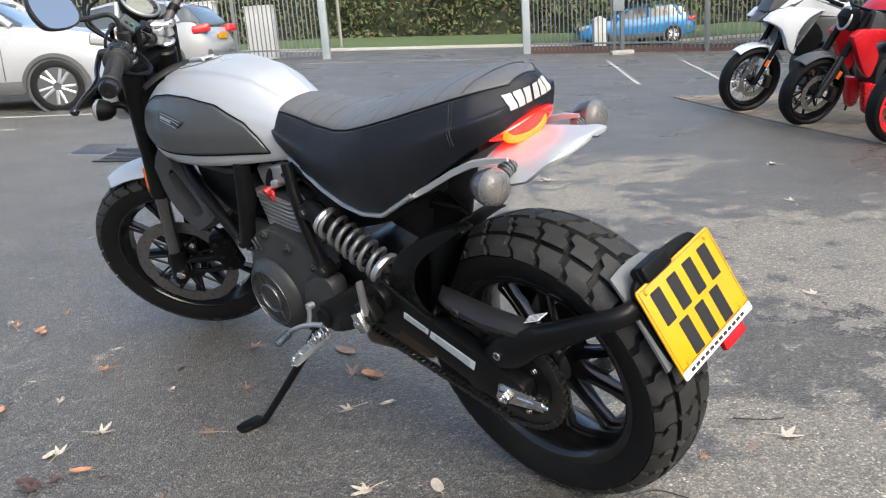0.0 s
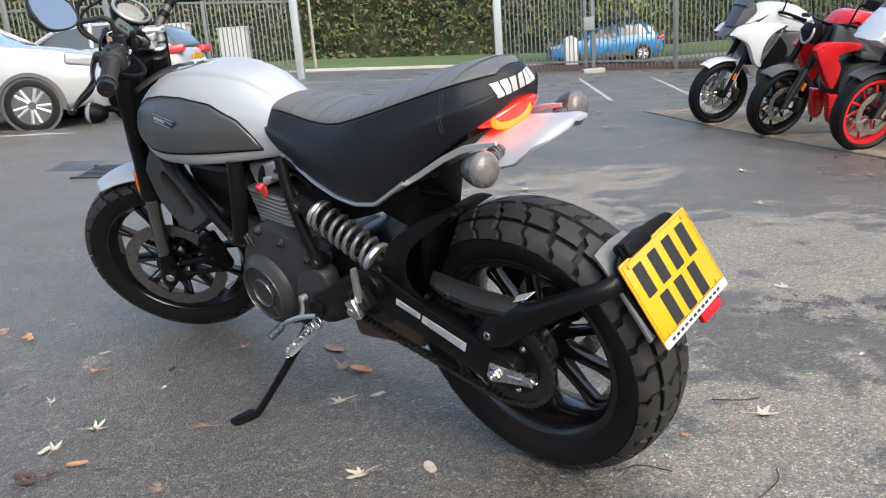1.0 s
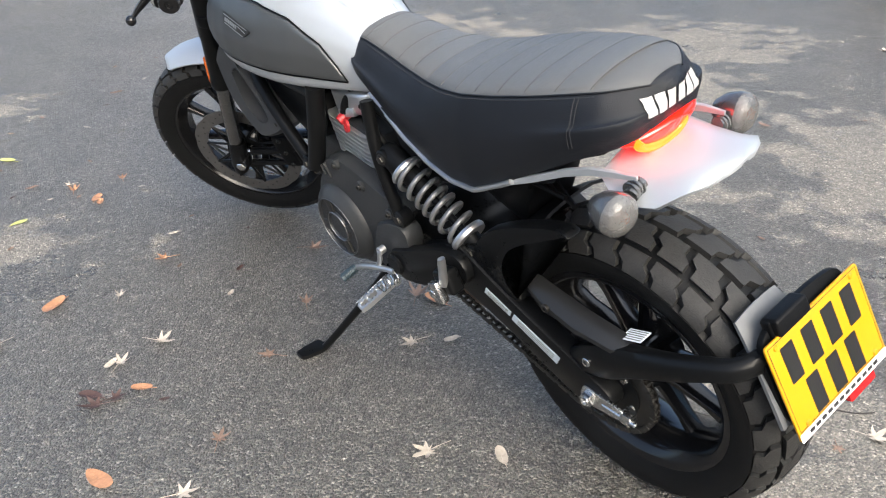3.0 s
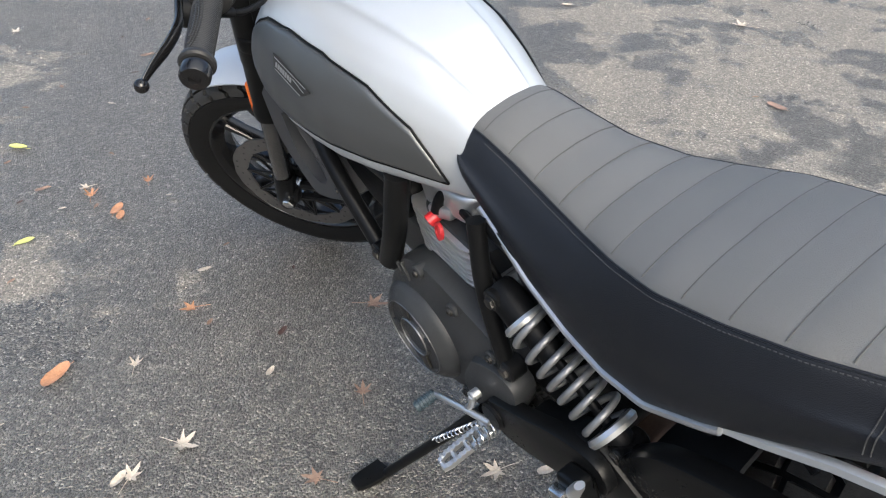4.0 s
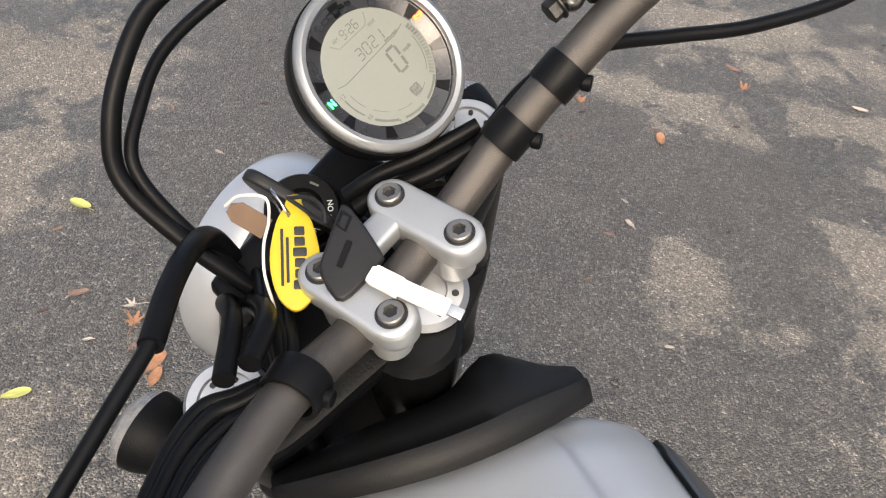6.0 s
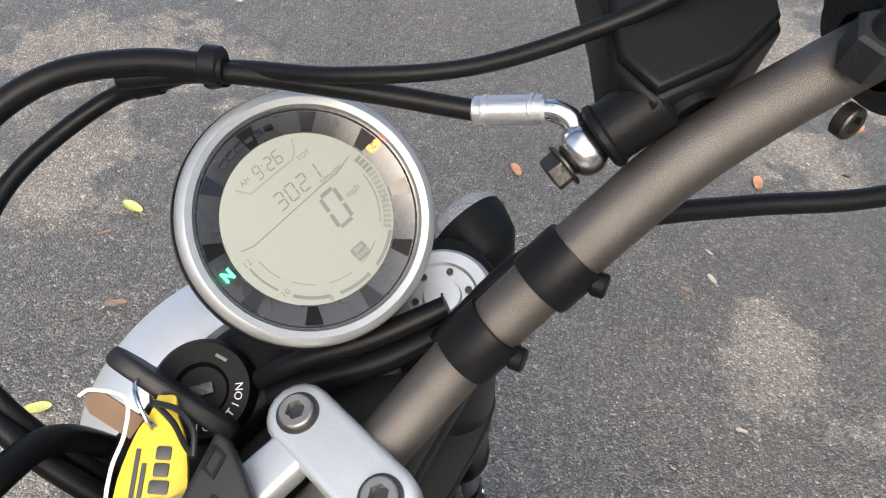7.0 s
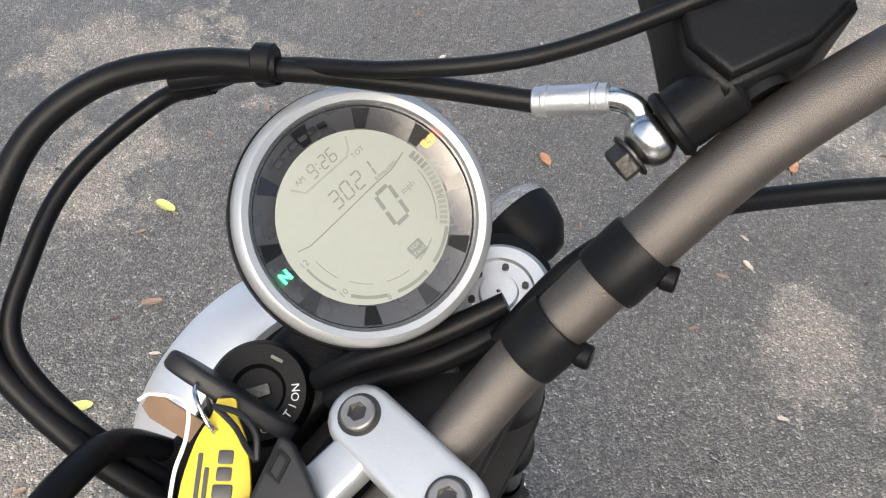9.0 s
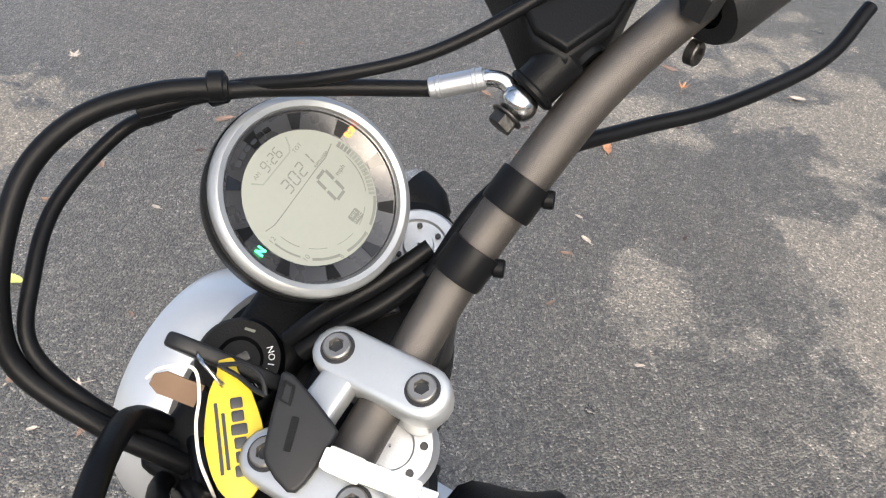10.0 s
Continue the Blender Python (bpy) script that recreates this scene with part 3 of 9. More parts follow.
lathe(bm, [(0.001, 0.779), (0.026, 0.779), (0.028, 0.785), (0.024, 0.790), (0.014, 0.790), (0.013, 0.787), (0.001, 0.787)], S @ Matrix.Translation((-0.008, -0.021, -0.024)), 36)
stem = part("stem_nut", bm, ALU, fork, "silver steering stem nut with holes")
for k in range(7):
    bm = bmesh.new()
    a = 2 * math.pi * k / 7
    cyl(bm, s3(-0.008 + 0.019 * math.cos(a), -0.021 + 0.019 * math.sin(a), 0.7645), s3(-0.008 + 0.019 * math.cos(a), -0.021 + 0.019 * math.sin(a), 0.7666), 0.0024, seg=10)
    part("nut_hole", bm, INK, stem)
# headstock of the frame behind the fork
bm = bmesh.new()
cyl(bm, s3(-0.012, 0, 0.555), s3(-0.012, 0, 0.750), 0.034)
part("headstock", bm, BLACK, bike)

# disc brake
bm = bmesh.new()
DM = S @ pose(0, 0.072, 0, -90, 0, 0)
R0, R1, n = 0.174, 0.132, 120
rings = []
for k in range(n):
    a = 2 * math.pi * k / n
    wob = 0.003 * max(0.0, math.cos(10 * a)) ** 2
    rings.append([DM @ Vector((r * math.cos(a), r * math.sin(a), z)) for r, z in ((R0 - wob, -0.0025), (R0 - wob, 0.0025), (R1 + wob, 0.0025), (R1 + wob, -0.0025))])
V = [[bm.verts.new(p) for p in r] for r in rings]
for k in range(n):
    A, C = V[k], V[(k + 1) % n]
    for j in range(4):
        bm.faces.new((A[j], C[j], C[(j + 1) % 4], A[(j + 1) % 4]))
disc = part("brake_disc", bm, mat("disc_steel", (0.14, 0.138, 0.136), 0.38, 0.8, 0.15, 40), fork, "drilled steel brake disc with a black carrier")
for k in range(40):
    a = 2 * math.pi * k / 40
    r = (0.163, 0.153, 0.143)[k % 3]
    bm = bmesh.new()
    cyl(bm, DM @ Vector((r * math.cos(a), r * math.sin(a), -0.0029)), DM @ Vector((r * math.cos(a), r * math.sin(a), 0.0029)), 0.0031, seg=8, bevel=0)
    part("disc_hole", bm, INK, disc)
for k in range(10):
    a = 2 * math.pi * k / 10
    for da in (-0.22, 0.22):
        bm = bmesh.new()
        tube(bm, [DM @ Vector((0.058 * math.cos(a + da * 1.6), 0.058 * math.sin(a + da * 1.6), 0)), DM @ Vector((0.136 * math.cos(a), 0.136 * math.sin(a), 0))], 0.004, 6, 1)
        part("carrier_arm", bm, BLACK, disc)
bm = bmesh.new()
lathe(bm, [(0.045, -0.004), (0.068, -0.004), (0.068, 0.004), (0.045, 0.004)], DM, 48, closed=True)
part("disc_carrier", bm, BLACK, disc)
bm = bmesh.new()
CM = S @ pose(-0.150, 0.085, 0.095, 0, 24, 0)
box(bm, (0.055, 0.05, 0.15), CM, 0.014, 3)
box(bm, (0.075, 0.034, 0.06), CM @ Matrix.Translation((-0.004, 0.012, 0.02)), 0.012, 3)
box(bm, (0.05, 0.022, 0.12), CM @ Matrix.Translation((0.006, 0.022, 0)), 0.008, 2)
caliper = part("brake_caliper", bm, BLACKPL, fork, "black radial brake caliper")
for w in (-0.05, 0.0, 0.05):
    socket_bolt(CM @ Vector((0.004, 0.034, w)), CM.to_3x3() @ Vector((0, 1, 0)), 0.007, caliper)
bm = bmesh.new()
slabm = [s3(-0.02, 0.09, 0.03), s3(-0.08, 0.09, 0.05), s3(-0.13, 0.088, 0.07)]
tube(bm, slabm, 0.012, 8, 4)
tube(bm, [s3(-0.02, 0.09, -0.02), s3(-0.09, 0.09, 0.0), s3(-0.15, 0.088, 0.02)], 0.010, 8, 4)
part("caliper_bracket", bm, BLACK, fork)
bm = bmesh.new()
tube(bm, [s3(-0.14, 0.09, 0.17), s3(-0.115, 0.10, 0.20), s3(-0.08, 0.10, 0.19), s3(-0.05, 0.09, 0.22), s3(-0.04, 0.06, 0.35), s3(-0.04, 0.03, 0.5)], 0.0055, 8, 5)
part("brake_hose", bm, HOSE, fork)
# front fender
bm = bmesh.new()
rings = []
for a in np.linspace(radians(47), radians(143), 30):
    t = (a - radians(47)) / radians(96)
    wid = 0.066 * min(1.0, 0.35 + 2.2 * math.sin(math.pi * t) ** 0.7)
    top = []
    for b in np.linspace(-1, 1, 15):
        r = 0.368 - 0.020 * abs(b) ** 2.4
        top.append(S @ Vector((r * math.cos(a), wid * b, r * math.sin(a))))
    low = []
    for b in np.linspace(1, -1, 15):
        r = 0.364 - 0.020 * abs(b) ** 2.4
        low.append(S @ Vector((r * math.cos(a), wid * b * 0.98, r * math.sin(a))))
    rings.append(top + low)
grid_faces(bm, rings)
part("front_fender", bm, SILVER, fork, "short silver front fender", angle=60)
for side in (1, -1):
    bm = bmesh.new()
    box(bm, (0.028, 0.011, 0.088), S @ pose(0.052, side * 0.110, 0.36, 0, 4, 0), 0.004)
    part("reflector", bm, ORANGE, fork, "orange side reflector")
    bm = bmesh.new()
    box(bm, (0.022, 0.02, 0.10), S @ pose(0.042, side * 0.100, 0.358, 0, 4, 0), 0.004)
    part("reflector_bracket", bm, BLACKPL, fork)
    # turn signals
    bm = bmesh.new()
    ua, va = (0.130, 0.152) if side > 0 else (0.084, -0.208)
    tube(bm, [s3(0.04, side * 0.11, 0.60), s3(ua - 0.035, va - side * 0.05, 0.61), s3(ua - 0.01, va - side * 0.02, 0.618 if side > 0 else 0.655)], 0.010, 10, 4)
    m = axis_matrix(s3(ua, va, 0.618 if side > 0 else 0.655), S.to_3x3() @ Vector((1, 0.15 * side, 0)))
    lathe(bm, [(0.001, -0.045), (0.016, -0.042), (0.030, -0.028), (0.037, -0.008), (0.038, 0.002)], m @ (Matrix.Diagonal((0.86, 0.80, 0.9, 1)) if side > 0 else Matrix.Diagonal((0.76, 0.64, 0.8, 1))), 28)
    sig = part("turn_signal", bm, BLACKPL, fork, "black front turn signal with a clear lens")
    bm = bmesh.new()
    lathe(bm, [(0.038, 0.002), (0.036, 0.010), (0.026, 0.018), (0.001, 0.022)], m @ (Matrix.Diagonal((0.86, 0.80, 0.9, 1)) if side > 0 else Matrix.Diagonal((0.76, 0.64, 0.8, 1))), 28)
    part("signal_lens", bm, CLEAR, sig)
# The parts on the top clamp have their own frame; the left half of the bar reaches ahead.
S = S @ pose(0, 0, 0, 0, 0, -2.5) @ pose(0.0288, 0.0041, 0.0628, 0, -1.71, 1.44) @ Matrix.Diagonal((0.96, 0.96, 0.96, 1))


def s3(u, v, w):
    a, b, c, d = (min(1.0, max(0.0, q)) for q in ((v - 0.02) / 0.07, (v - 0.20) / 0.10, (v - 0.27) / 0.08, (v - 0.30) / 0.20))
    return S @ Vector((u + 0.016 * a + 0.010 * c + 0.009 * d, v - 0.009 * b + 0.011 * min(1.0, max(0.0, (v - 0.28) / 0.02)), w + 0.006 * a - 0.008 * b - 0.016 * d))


# headlamp
HD = pose(0, 0, 0, 0, 12.4, 4.9).to_3x3() @ Vector((1, 0, 0))
HM = axis_matrix(S @ (Vector((0.139, -0.019, 0.554)) - 0.040 * HD), S.to_3x3() @ HD) @ Matrix.Diagonal((0.98, 0.98, 0.98, 1))
bm = bmesh.new()
lathe(bm, [(0.001, -0.07), (0.05, -0.066), (0.078, -0.045), (0.088, -0.01), (0.089, 0.02)], HM, 56)
lamp_f = part("headlamp", bm, BLACKPL, fork, "round black headlamp with a silver rim")
bm = bmesh.new()
lathe(bm, [(0.086, 0.015), (0.094, 0.017), (0.098, 0.026), (0.098, 0.052), (0.094, 0.060), (0.086, 0.062), (0.082, 0.054)], HM, 64)
part("lamp_rim", bm, mat("bright_trim", (0.44, 0.46, 0.475), 0.34, 0.45, 0.03, coat=0.3), lamp_f, "satin silver headlamp rim")
bm = bmesh.new()
lathe(bm, [(0.084, 0.054), (0.06, 0.064), (0.03, 0.068), (0.001, 0.069)], HM, 48)
part("lamp_glass", bm, CLEAR, lamp_f)
bm = bmesh.new()
box(bm, (0.07, 0.10, 0.05), S @ pose(0.075, -0.01, 0.665), 0.014, 3)
box(bm, (0.05, 0.15, 0.022), S @ pose(0.085, -0.02, 0.70), 0.009, 3)
part("lamp_bracket", bm, BLACKPL, fork, "black headlamp bracket and wiring cover")

# ---- handlebar ----
bars = bike
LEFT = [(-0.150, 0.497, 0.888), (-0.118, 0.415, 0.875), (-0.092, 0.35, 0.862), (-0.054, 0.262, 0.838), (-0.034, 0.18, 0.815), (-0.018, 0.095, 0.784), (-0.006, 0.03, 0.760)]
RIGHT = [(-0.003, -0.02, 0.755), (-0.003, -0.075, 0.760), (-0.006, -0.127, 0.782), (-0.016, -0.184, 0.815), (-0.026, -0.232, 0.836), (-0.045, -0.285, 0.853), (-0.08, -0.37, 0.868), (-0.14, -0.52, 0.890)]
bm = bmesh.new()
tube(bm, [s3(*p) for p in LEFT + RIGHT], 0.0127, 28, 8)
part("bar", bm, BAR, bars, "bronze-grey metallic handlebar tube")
# clamp: two lobes and a front bridge
bm = bmesh.new()
TILT = pose(0.004, -0.018, 0.767, 4, 15, 0)
KM = S @ TILT


def stadium(cx, cy, half, r, n=10):
    out = [(cx + half + r * math.cos(a), cy + r * math.sin(a)) for a in np.linspace(-math.pi / 2, math.pi / 2, n)]
    return out + [(cx - half + r * math.cos(a), cy + r * math.sin(a)) for a in np.linspace(math.pi / 2, 3 * math.pi / 2, n)]


plate(bm, smooth_outline([(0.026, 0.032), (0.030, 0.0), (0.026, -0.032), (0.010, -0.028), (0.009, 0.0), (0.010, 0.028)]), 0.014, KM @ Matrix.Translation((0, 0, 0.003)), 0.004, seg=3)
clamp = part("bar_clamp", bm, CLAMP, bars, "satin silver handlebar clamp with four socket bolts", angle=50)
for v0 in (0.0335, -0.0335):
    bm = bmesh.new()
    plate(bm, stadium(0, v0, 0.0275, 0.0155), 0.020, KM @ Matrix.Translation((0, 0, 0.001)), 0.005, seg=3)
    part("clamp_cap", bm, CLAMP, clamp, angle=50)
    bm = bmesh.new()
    lathe(bm, [(0.0132, -0.013), (0.0215, -0.012), (0.0225, 0.0), (0.0215, 0.012), (0.0132, 0.013)], KM @ pose(0, v0, -0.014, 90, 0, 0), 32)
    part("clamp_collar", bm, CLAMP, clamp)
for u in (0.0275, -0.0275):
    for v0 in (0.0335, -0.0335):
        # solid black ring, the dark of the gap round the bolt as colour
        bm = bmesh.new()
        lathe(bm, [(0.0074, 0), (0.0098, 0), (0.0098, 0.0012), (0.0074, 0.0012)], KM @ Matrix.Translation((u, v0, 0.0104)), 28, closed=True)
        part("bolt_recess", bm, INK, clamp)
        socket_bolt(KM @ Vector((u, v0, 0.0098)), KM.to_3x3() @ Vector((0, 0, 1)), 0.0076, clamp, mat("dull_bolt_steel", (0.20, 0.195, 0.185), 0.4, 0.8, 0.15, 60), 0.005)
        bm = bmesh.new()
        cyl(bm, KM @ Vector((u * 0.7, v0, -0.005)), KM @ Vector((u * 0.7, v0, -0.034)), 0.013)
        part("riser", bm, CLAMP, clamp)
# rubber straps round the bar
for i, (v, w, u) in enumerate(((-0.127, 0.784, -0.0065), (-0.168, 0.806, -0.0132), (0.078, 0.778, -0.0145))):
    j = RIGHT if v < 0 else LEFT
    d = S.to_3x3() @ (Vector((-0.010, -0.057, 0.032)) if v < 0 else Vector((-0.016, 0.08, 0.03)))
    bm = bmesh.new()
    lathe(bm, [(0.0122, -0.0105), (0.0146, -0.0105), (0.0150, -0.0085), (0.0150, 0.0085), (0.0146, 0.0105), (0.0122, 0.0105)], axis_matrix(s3(u, v, w), d) @ (Matrix.Diagonal((1.18, 1.18, 0.9, 1)) if i == 2 else Matrix()), 36, closed=True)
    strap = part("rubber_strap", bm, HOSE, bars, "black rubber strap")
    if i < 3:
        bm = bmesh.new()
        p = s3(u - 0.0145, v - 0.004, w + 0.002)
        cyl(bm, p, p + S.to_3x3() @ Vector((-0.006, -0.002, 0.001)), 0.0052, seg=16)
        cyl(bm, s3(u - 0.010, v, w), p, 0.004, seg=10)
        part("strap_button", bm, HOSE, strap)
# wires that come up beside the ignition, run under the strap and along the bar
for i, (du, dw, r) in enumerate(((0.0, 0.0, 0.0052), (0.009, -0.002, 0.0048), (-0.007, 0.005, 0.0042), (0.016, -0.006, 0.0044))):
    bm = bmesh.new()
    tube(bm, [S @ Vector(q) for q in ((0.092 + du, 0.020, 0.680), (0.066 + du, 0.030, 0.722 + dw), (0.044 + du, 0.046, 0.748 + dw), (0.022 + 0.8 * du, 0.062, 0.770 + dw), (0.006 + 0.5 * du, 0.078, 0.783 + dw), (0.007 + du, 0.100, 0.784 + dw), (0.014 + 1.2 * du, 0.118, 0.787 + dw), (0.012 + du, 0.146, 0.797 + dw), (-0.006 + du, 0.185, 0.815 + dw))], r, 10, 6)
    part("cable", bm, HOSE, bars, "black wiring along the bar")
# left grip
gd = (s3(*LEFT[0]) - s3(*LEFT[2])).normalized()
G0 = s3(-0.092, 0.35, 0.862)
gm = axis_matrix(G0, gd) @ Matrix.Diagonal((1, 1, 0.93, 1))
bm = bmesh.new()
prof = [(0.017, -0.006), (0.029, -0.006), (0.0305, -0.003), (0.0305, 0.003), (0.028, 0.006), (0.0195, 0.009)]
prof += [(0.0185 + 0.0006 * (k % 2), 0.010 + k * 0.0017) for k in range(72)]
prof += [(0.0195, 0.134), (0.0235, 0.136), (0.0245, 0.139), (0.0245, 0.143), (0.022, 0.146), (0.016, 0.147)]
lathe(bm, prof, gm, 40)
grip = part("grip", bm, GRIPRUB, bars, "ribbed black heated rubber grip", angle=25)
bm = bmesh.new()
for a0 in (0.35, 0.75, 1.1):
    loop = []
    for t in np.linspace(0, 2 * math.pi, 33):
        ang = 2.0 + a0 * 0.62 * math.sin(t)
        zz = 0.072 + (0.022 + 0.034 * a0) * math.cos(t)
        loop.append(gm @ Vector((0.0194 * math.cos(ang), 0.0194 * math.sin(ang), zz)))
    tube(bm, loop, 0.0011, 6, 1)
part("grip_moulding", bm, GRIPRUB, grip)
bm = bmesh.new()
lathe(bm, [(0.015, 0.146), (0.019, 0.148), (0.0205, 0.152), (0.0205, 0.168), (0.0185, 0.172), (0.008, 0.1725), (0.007, 0.169), (0.001, 0.169)], gm, 36)
part("bar_end", bm, GLOSSBLACK, grip, "glossy black bar end")
# right grip and switch gear, seen only in part
rd = (s3(*RIGHT[-1]) - s3(*RIGHT[-2])).normalized()
rm = axis_matrix(s3(*RIGHT[-2]), rd)
bm = bmesh.new()
lathe(bm, [(0.016, 0.03), (0.030, 0.03), (0.031, 0.036), (0.028, 0.042), (0.019, 0.045)] + [(0.0185 + 0.0006 * (k % 2), 0.047 + k * 0.0022) for k in range(56)] + [(0.022, 0.172), (0.016, 0.175)], rm, 36)
part("grip", bm, GRIPRUB, bars, "ribbed black rubber throttle grip", angle=25)
bm = bmesh.new()
RS = axis_matrix(s3(-0.062, -0.325, 0.861), rd)
lathe(bm, [(0.016, -0.028), (0.026, -0.028), (0.029, -0.022), (0.030, 0.02), (0.027, 0.03), (0.016, 0.03)], RS, 32)
box(bm, (0.05, 0.045, 0.045), RS @ pose(0.012, 0.0, 0.0), 0.010, 3)
swr = part("right_switch", bm, SWITCHPL, bars, "black right switch housing")
socket_bolt(s3(-0.060, -0.285, 0.835), S.to_3x3() @ Vector((-0.8, 0.2, 0.3)), 0.007, swr)
socket_bolt(s3(-0.045, -0.300, 0.885), S.to_3x3() @ Vector((-0.3, 0.3, 0.9)), 0.006, swr)
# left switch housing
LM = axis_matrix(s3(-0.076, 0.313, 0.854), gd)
bm = bmesh.new()
lathe(bm, [(0.016, -0.026), (0.025, -0.026), (0.029, -0.020), (0.030, 0.012), (0.027, 0.024), (0.017, 0.026)], LM, 36)
lathe(bm, [(0.017, -0.030), (0.0275, -0.030), (0.0315, -0.026), (0.0325, -0.016), (0.0300, -0.011), (0.0285, -0.008)], LM, 36)
lathe(bm, [(0.0285, 0.010), (0.0310, 0.013), (0.0325, 0.018), (0.0315, 0.026), (0.0275, 0.029), (0.017, 0.029)], LM, 36)
box(bm, (0.044, 0.050, 0.044), LM @ pose(0.004, 0.006, 0.0), 0.012, 3)
sw = part("left_switch", bm, SWITCHPL, bars, "black left switch housing with buttons")
up = S.to_3x3() @ Vector((-0.45, 0.1, 0.88))
# rocker with ribs, thumb toggle with a pale tip, screws, all on the rider's side
rk = frame_matrix(s3(-0.087, 0.311, 0.883), gd, S.to_3x3() @ Vector((1, 0.1, 0.35)))
if (rk.to_3x3() @ Vector((0, 0, 1))).dot(up) < 0:
    rk = rk @ Matrix.Diagonal((1, -1, -1, 1))
bm = bmesh.new()
box(bm, (0.020, 0.019, 0.012), rk, 0.003, 2)
part("rocker_button", bm, SWITCHPL, sw, "square black rocker button with ribs")
for k in range(4):
    bm = bmesh.new()
    box(bm, (0.011, 0.0012, 0.0014), rk @ Matrix.Translation((0.001, -0.006 + 0.0032 * k, 0.0064)), 0.0004)
    part("rocker_rib", bm, HOSE, sw)
bm = bmesh.new()
tube(bm, [s3(-0.092, 0.309, 0.868), s3(-0.104, 0.308, 0.871), s3(-0.112, 0.306, 0.874)], 0.0055, 10, 4)
part("thumb_toggle", bm, SWITCHPL, sw, "black thumb toggle")
bm = bmesh.new()
box(bm, (0.012, 0.006, 0.009), frame_matrix(s3(-0.1145, 0.306, 0.875), gd, S.to_3x3() @ Vector((1, 0, 0.3))), 0.0015)
part("toggle_tip", bm, mat("pale_plastic", (0.30, 0.30, 0.295), 0.5), sw, "pale toggle tip")
socket_bolt(s3(-0.060, 0.296, 0.884), up, 0.0045, sw, BLACKPL, 0.003)
socket_bolt(s3(-0.078, 0.337, 0.889), up, 0.0045, sw, BLACKPL, 0.003)
bm = bmesh.new()
plate(bm, [(-0.002, -0.002), (0.0022, 0.0), (-0.002, 0.002)], 0.0003, frame_matrix(s3(-0.0885, 0.2965, 0.885), gd, S.to_3x3() @ Vector((1, 0.1, 0.35))), 0)
part("switch_mark", bm, WHITEINK, sw)
for du, dv, sz, lab in ((-0.016, -0.010, (0.012, 0.012, 0.010), ""),):
    bm = bmesh.new()
    box(bm, sz, frame_matrix(s3(-0.090 + du, 0.312 + dv, 0.878 - abs(du) * 0.4), gd, S.to_3x3() @ Vector((1, 0, 0.3))), 0.003)
    part("switch_button", bm, HOSE, sw)
bm = bmesh.new()
box(bm, (0.02, 0.008, 0.006), frame_matrix(s3(-0.108, 0.318, 0.862), gd, S.to_3x3() @ Vector((1, 0, 0.3))), 0.002)
part("signal_button", bm, ALU, sw, "pale button tip")
for k in (0, 1):
    bm = bmesh.new()
    ribbon(bm, [(0.0035 * math.cos(a), 0.0045 * math.sin(a)) for a in np.linspace(0, 2 * math.pi, 14)], 0.0007, frame_matrix(s3(-0.066, 0.300 + 0.014 * k, 0.8815), S.to_3x3() @ Vector((0.2, -1, 0)), S.to_3x3() @ Vector((1, 0.2, 0.5))))
    part("switch_symbol", bm, LCDPALE, sw)
bm = bmesh.new()
tube(bm, [s3(-0.10, 0.345, 0.835), s3(-0.118, 0.32, 0.815), s3(-0.125, 0.28, 0.80), s3(-0.105, 0.245, 0.80), s3(-0.07, 0.22, 0.81), s3(-0.03, 0.19, 0.80)], 0.0048, 10, 6)
part("grip_cable", bm, HOSE, bars)
bm = bmesh.new()
cyl(bm, s3(-0.098, 0.352, 0.835), s3(-0.112, 0.332, 0.822), 0.0072)
part("cable_boot", bm, HOSE, bars)
# clutch perch and lever
bm = bmesh.new()
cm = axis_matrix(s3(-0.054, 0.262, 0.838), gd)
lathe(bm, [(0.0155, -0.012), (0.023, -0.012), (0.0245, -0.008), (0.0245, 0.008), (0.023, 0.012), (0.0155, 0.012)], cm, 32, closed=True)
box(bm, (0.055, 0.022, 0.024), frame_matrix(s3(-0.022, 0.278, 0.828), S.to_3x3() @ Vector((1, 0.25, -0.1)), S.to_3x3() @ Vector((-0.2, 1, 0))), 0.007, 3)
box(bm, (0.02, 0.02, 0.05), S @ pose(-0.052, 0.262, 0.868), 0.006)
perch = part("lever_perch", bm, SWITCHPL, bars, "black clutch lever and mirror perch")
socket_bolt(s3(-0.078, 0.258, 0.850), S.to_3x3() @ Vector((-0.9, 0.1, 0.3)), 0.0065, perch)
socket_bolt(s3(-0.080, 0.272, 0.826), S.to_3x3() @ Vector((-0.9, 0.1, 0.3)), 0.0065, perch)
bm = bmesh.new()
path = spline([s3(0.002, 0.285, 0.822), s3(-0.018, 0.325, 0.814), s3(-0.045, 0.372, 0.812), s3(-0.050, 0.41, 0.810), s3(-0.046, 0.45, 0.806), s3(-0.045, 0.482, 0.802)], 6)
rings = []
for i, p in enumerate(path):
    t = i / (len(path) - 1)
    h = lerp([0, 0.35, 0.45, 0.7, 1], [0.012, 0.012, 0.014, 0.012, 0.006], t)
    k = lerp([0, 0.4, 0.7, 1], [0.006, 0.006, 0.005, 0.0035], t)
    d = (path[min(i + 1, len(path) - 1)] - path[max(i - 1, 0)]).normalized()
    a = d.cross(S.to_3x3() @ Vector((0, 0, 1))).normalized()
    b = a.cross(d)
    rings.append([p + a * k * math.cos(q) + b * h * math.sin(q) for q in np.linspace(0, 2 * math.pi, 12, endpoint=False)])
grid_faces(bm, rings)
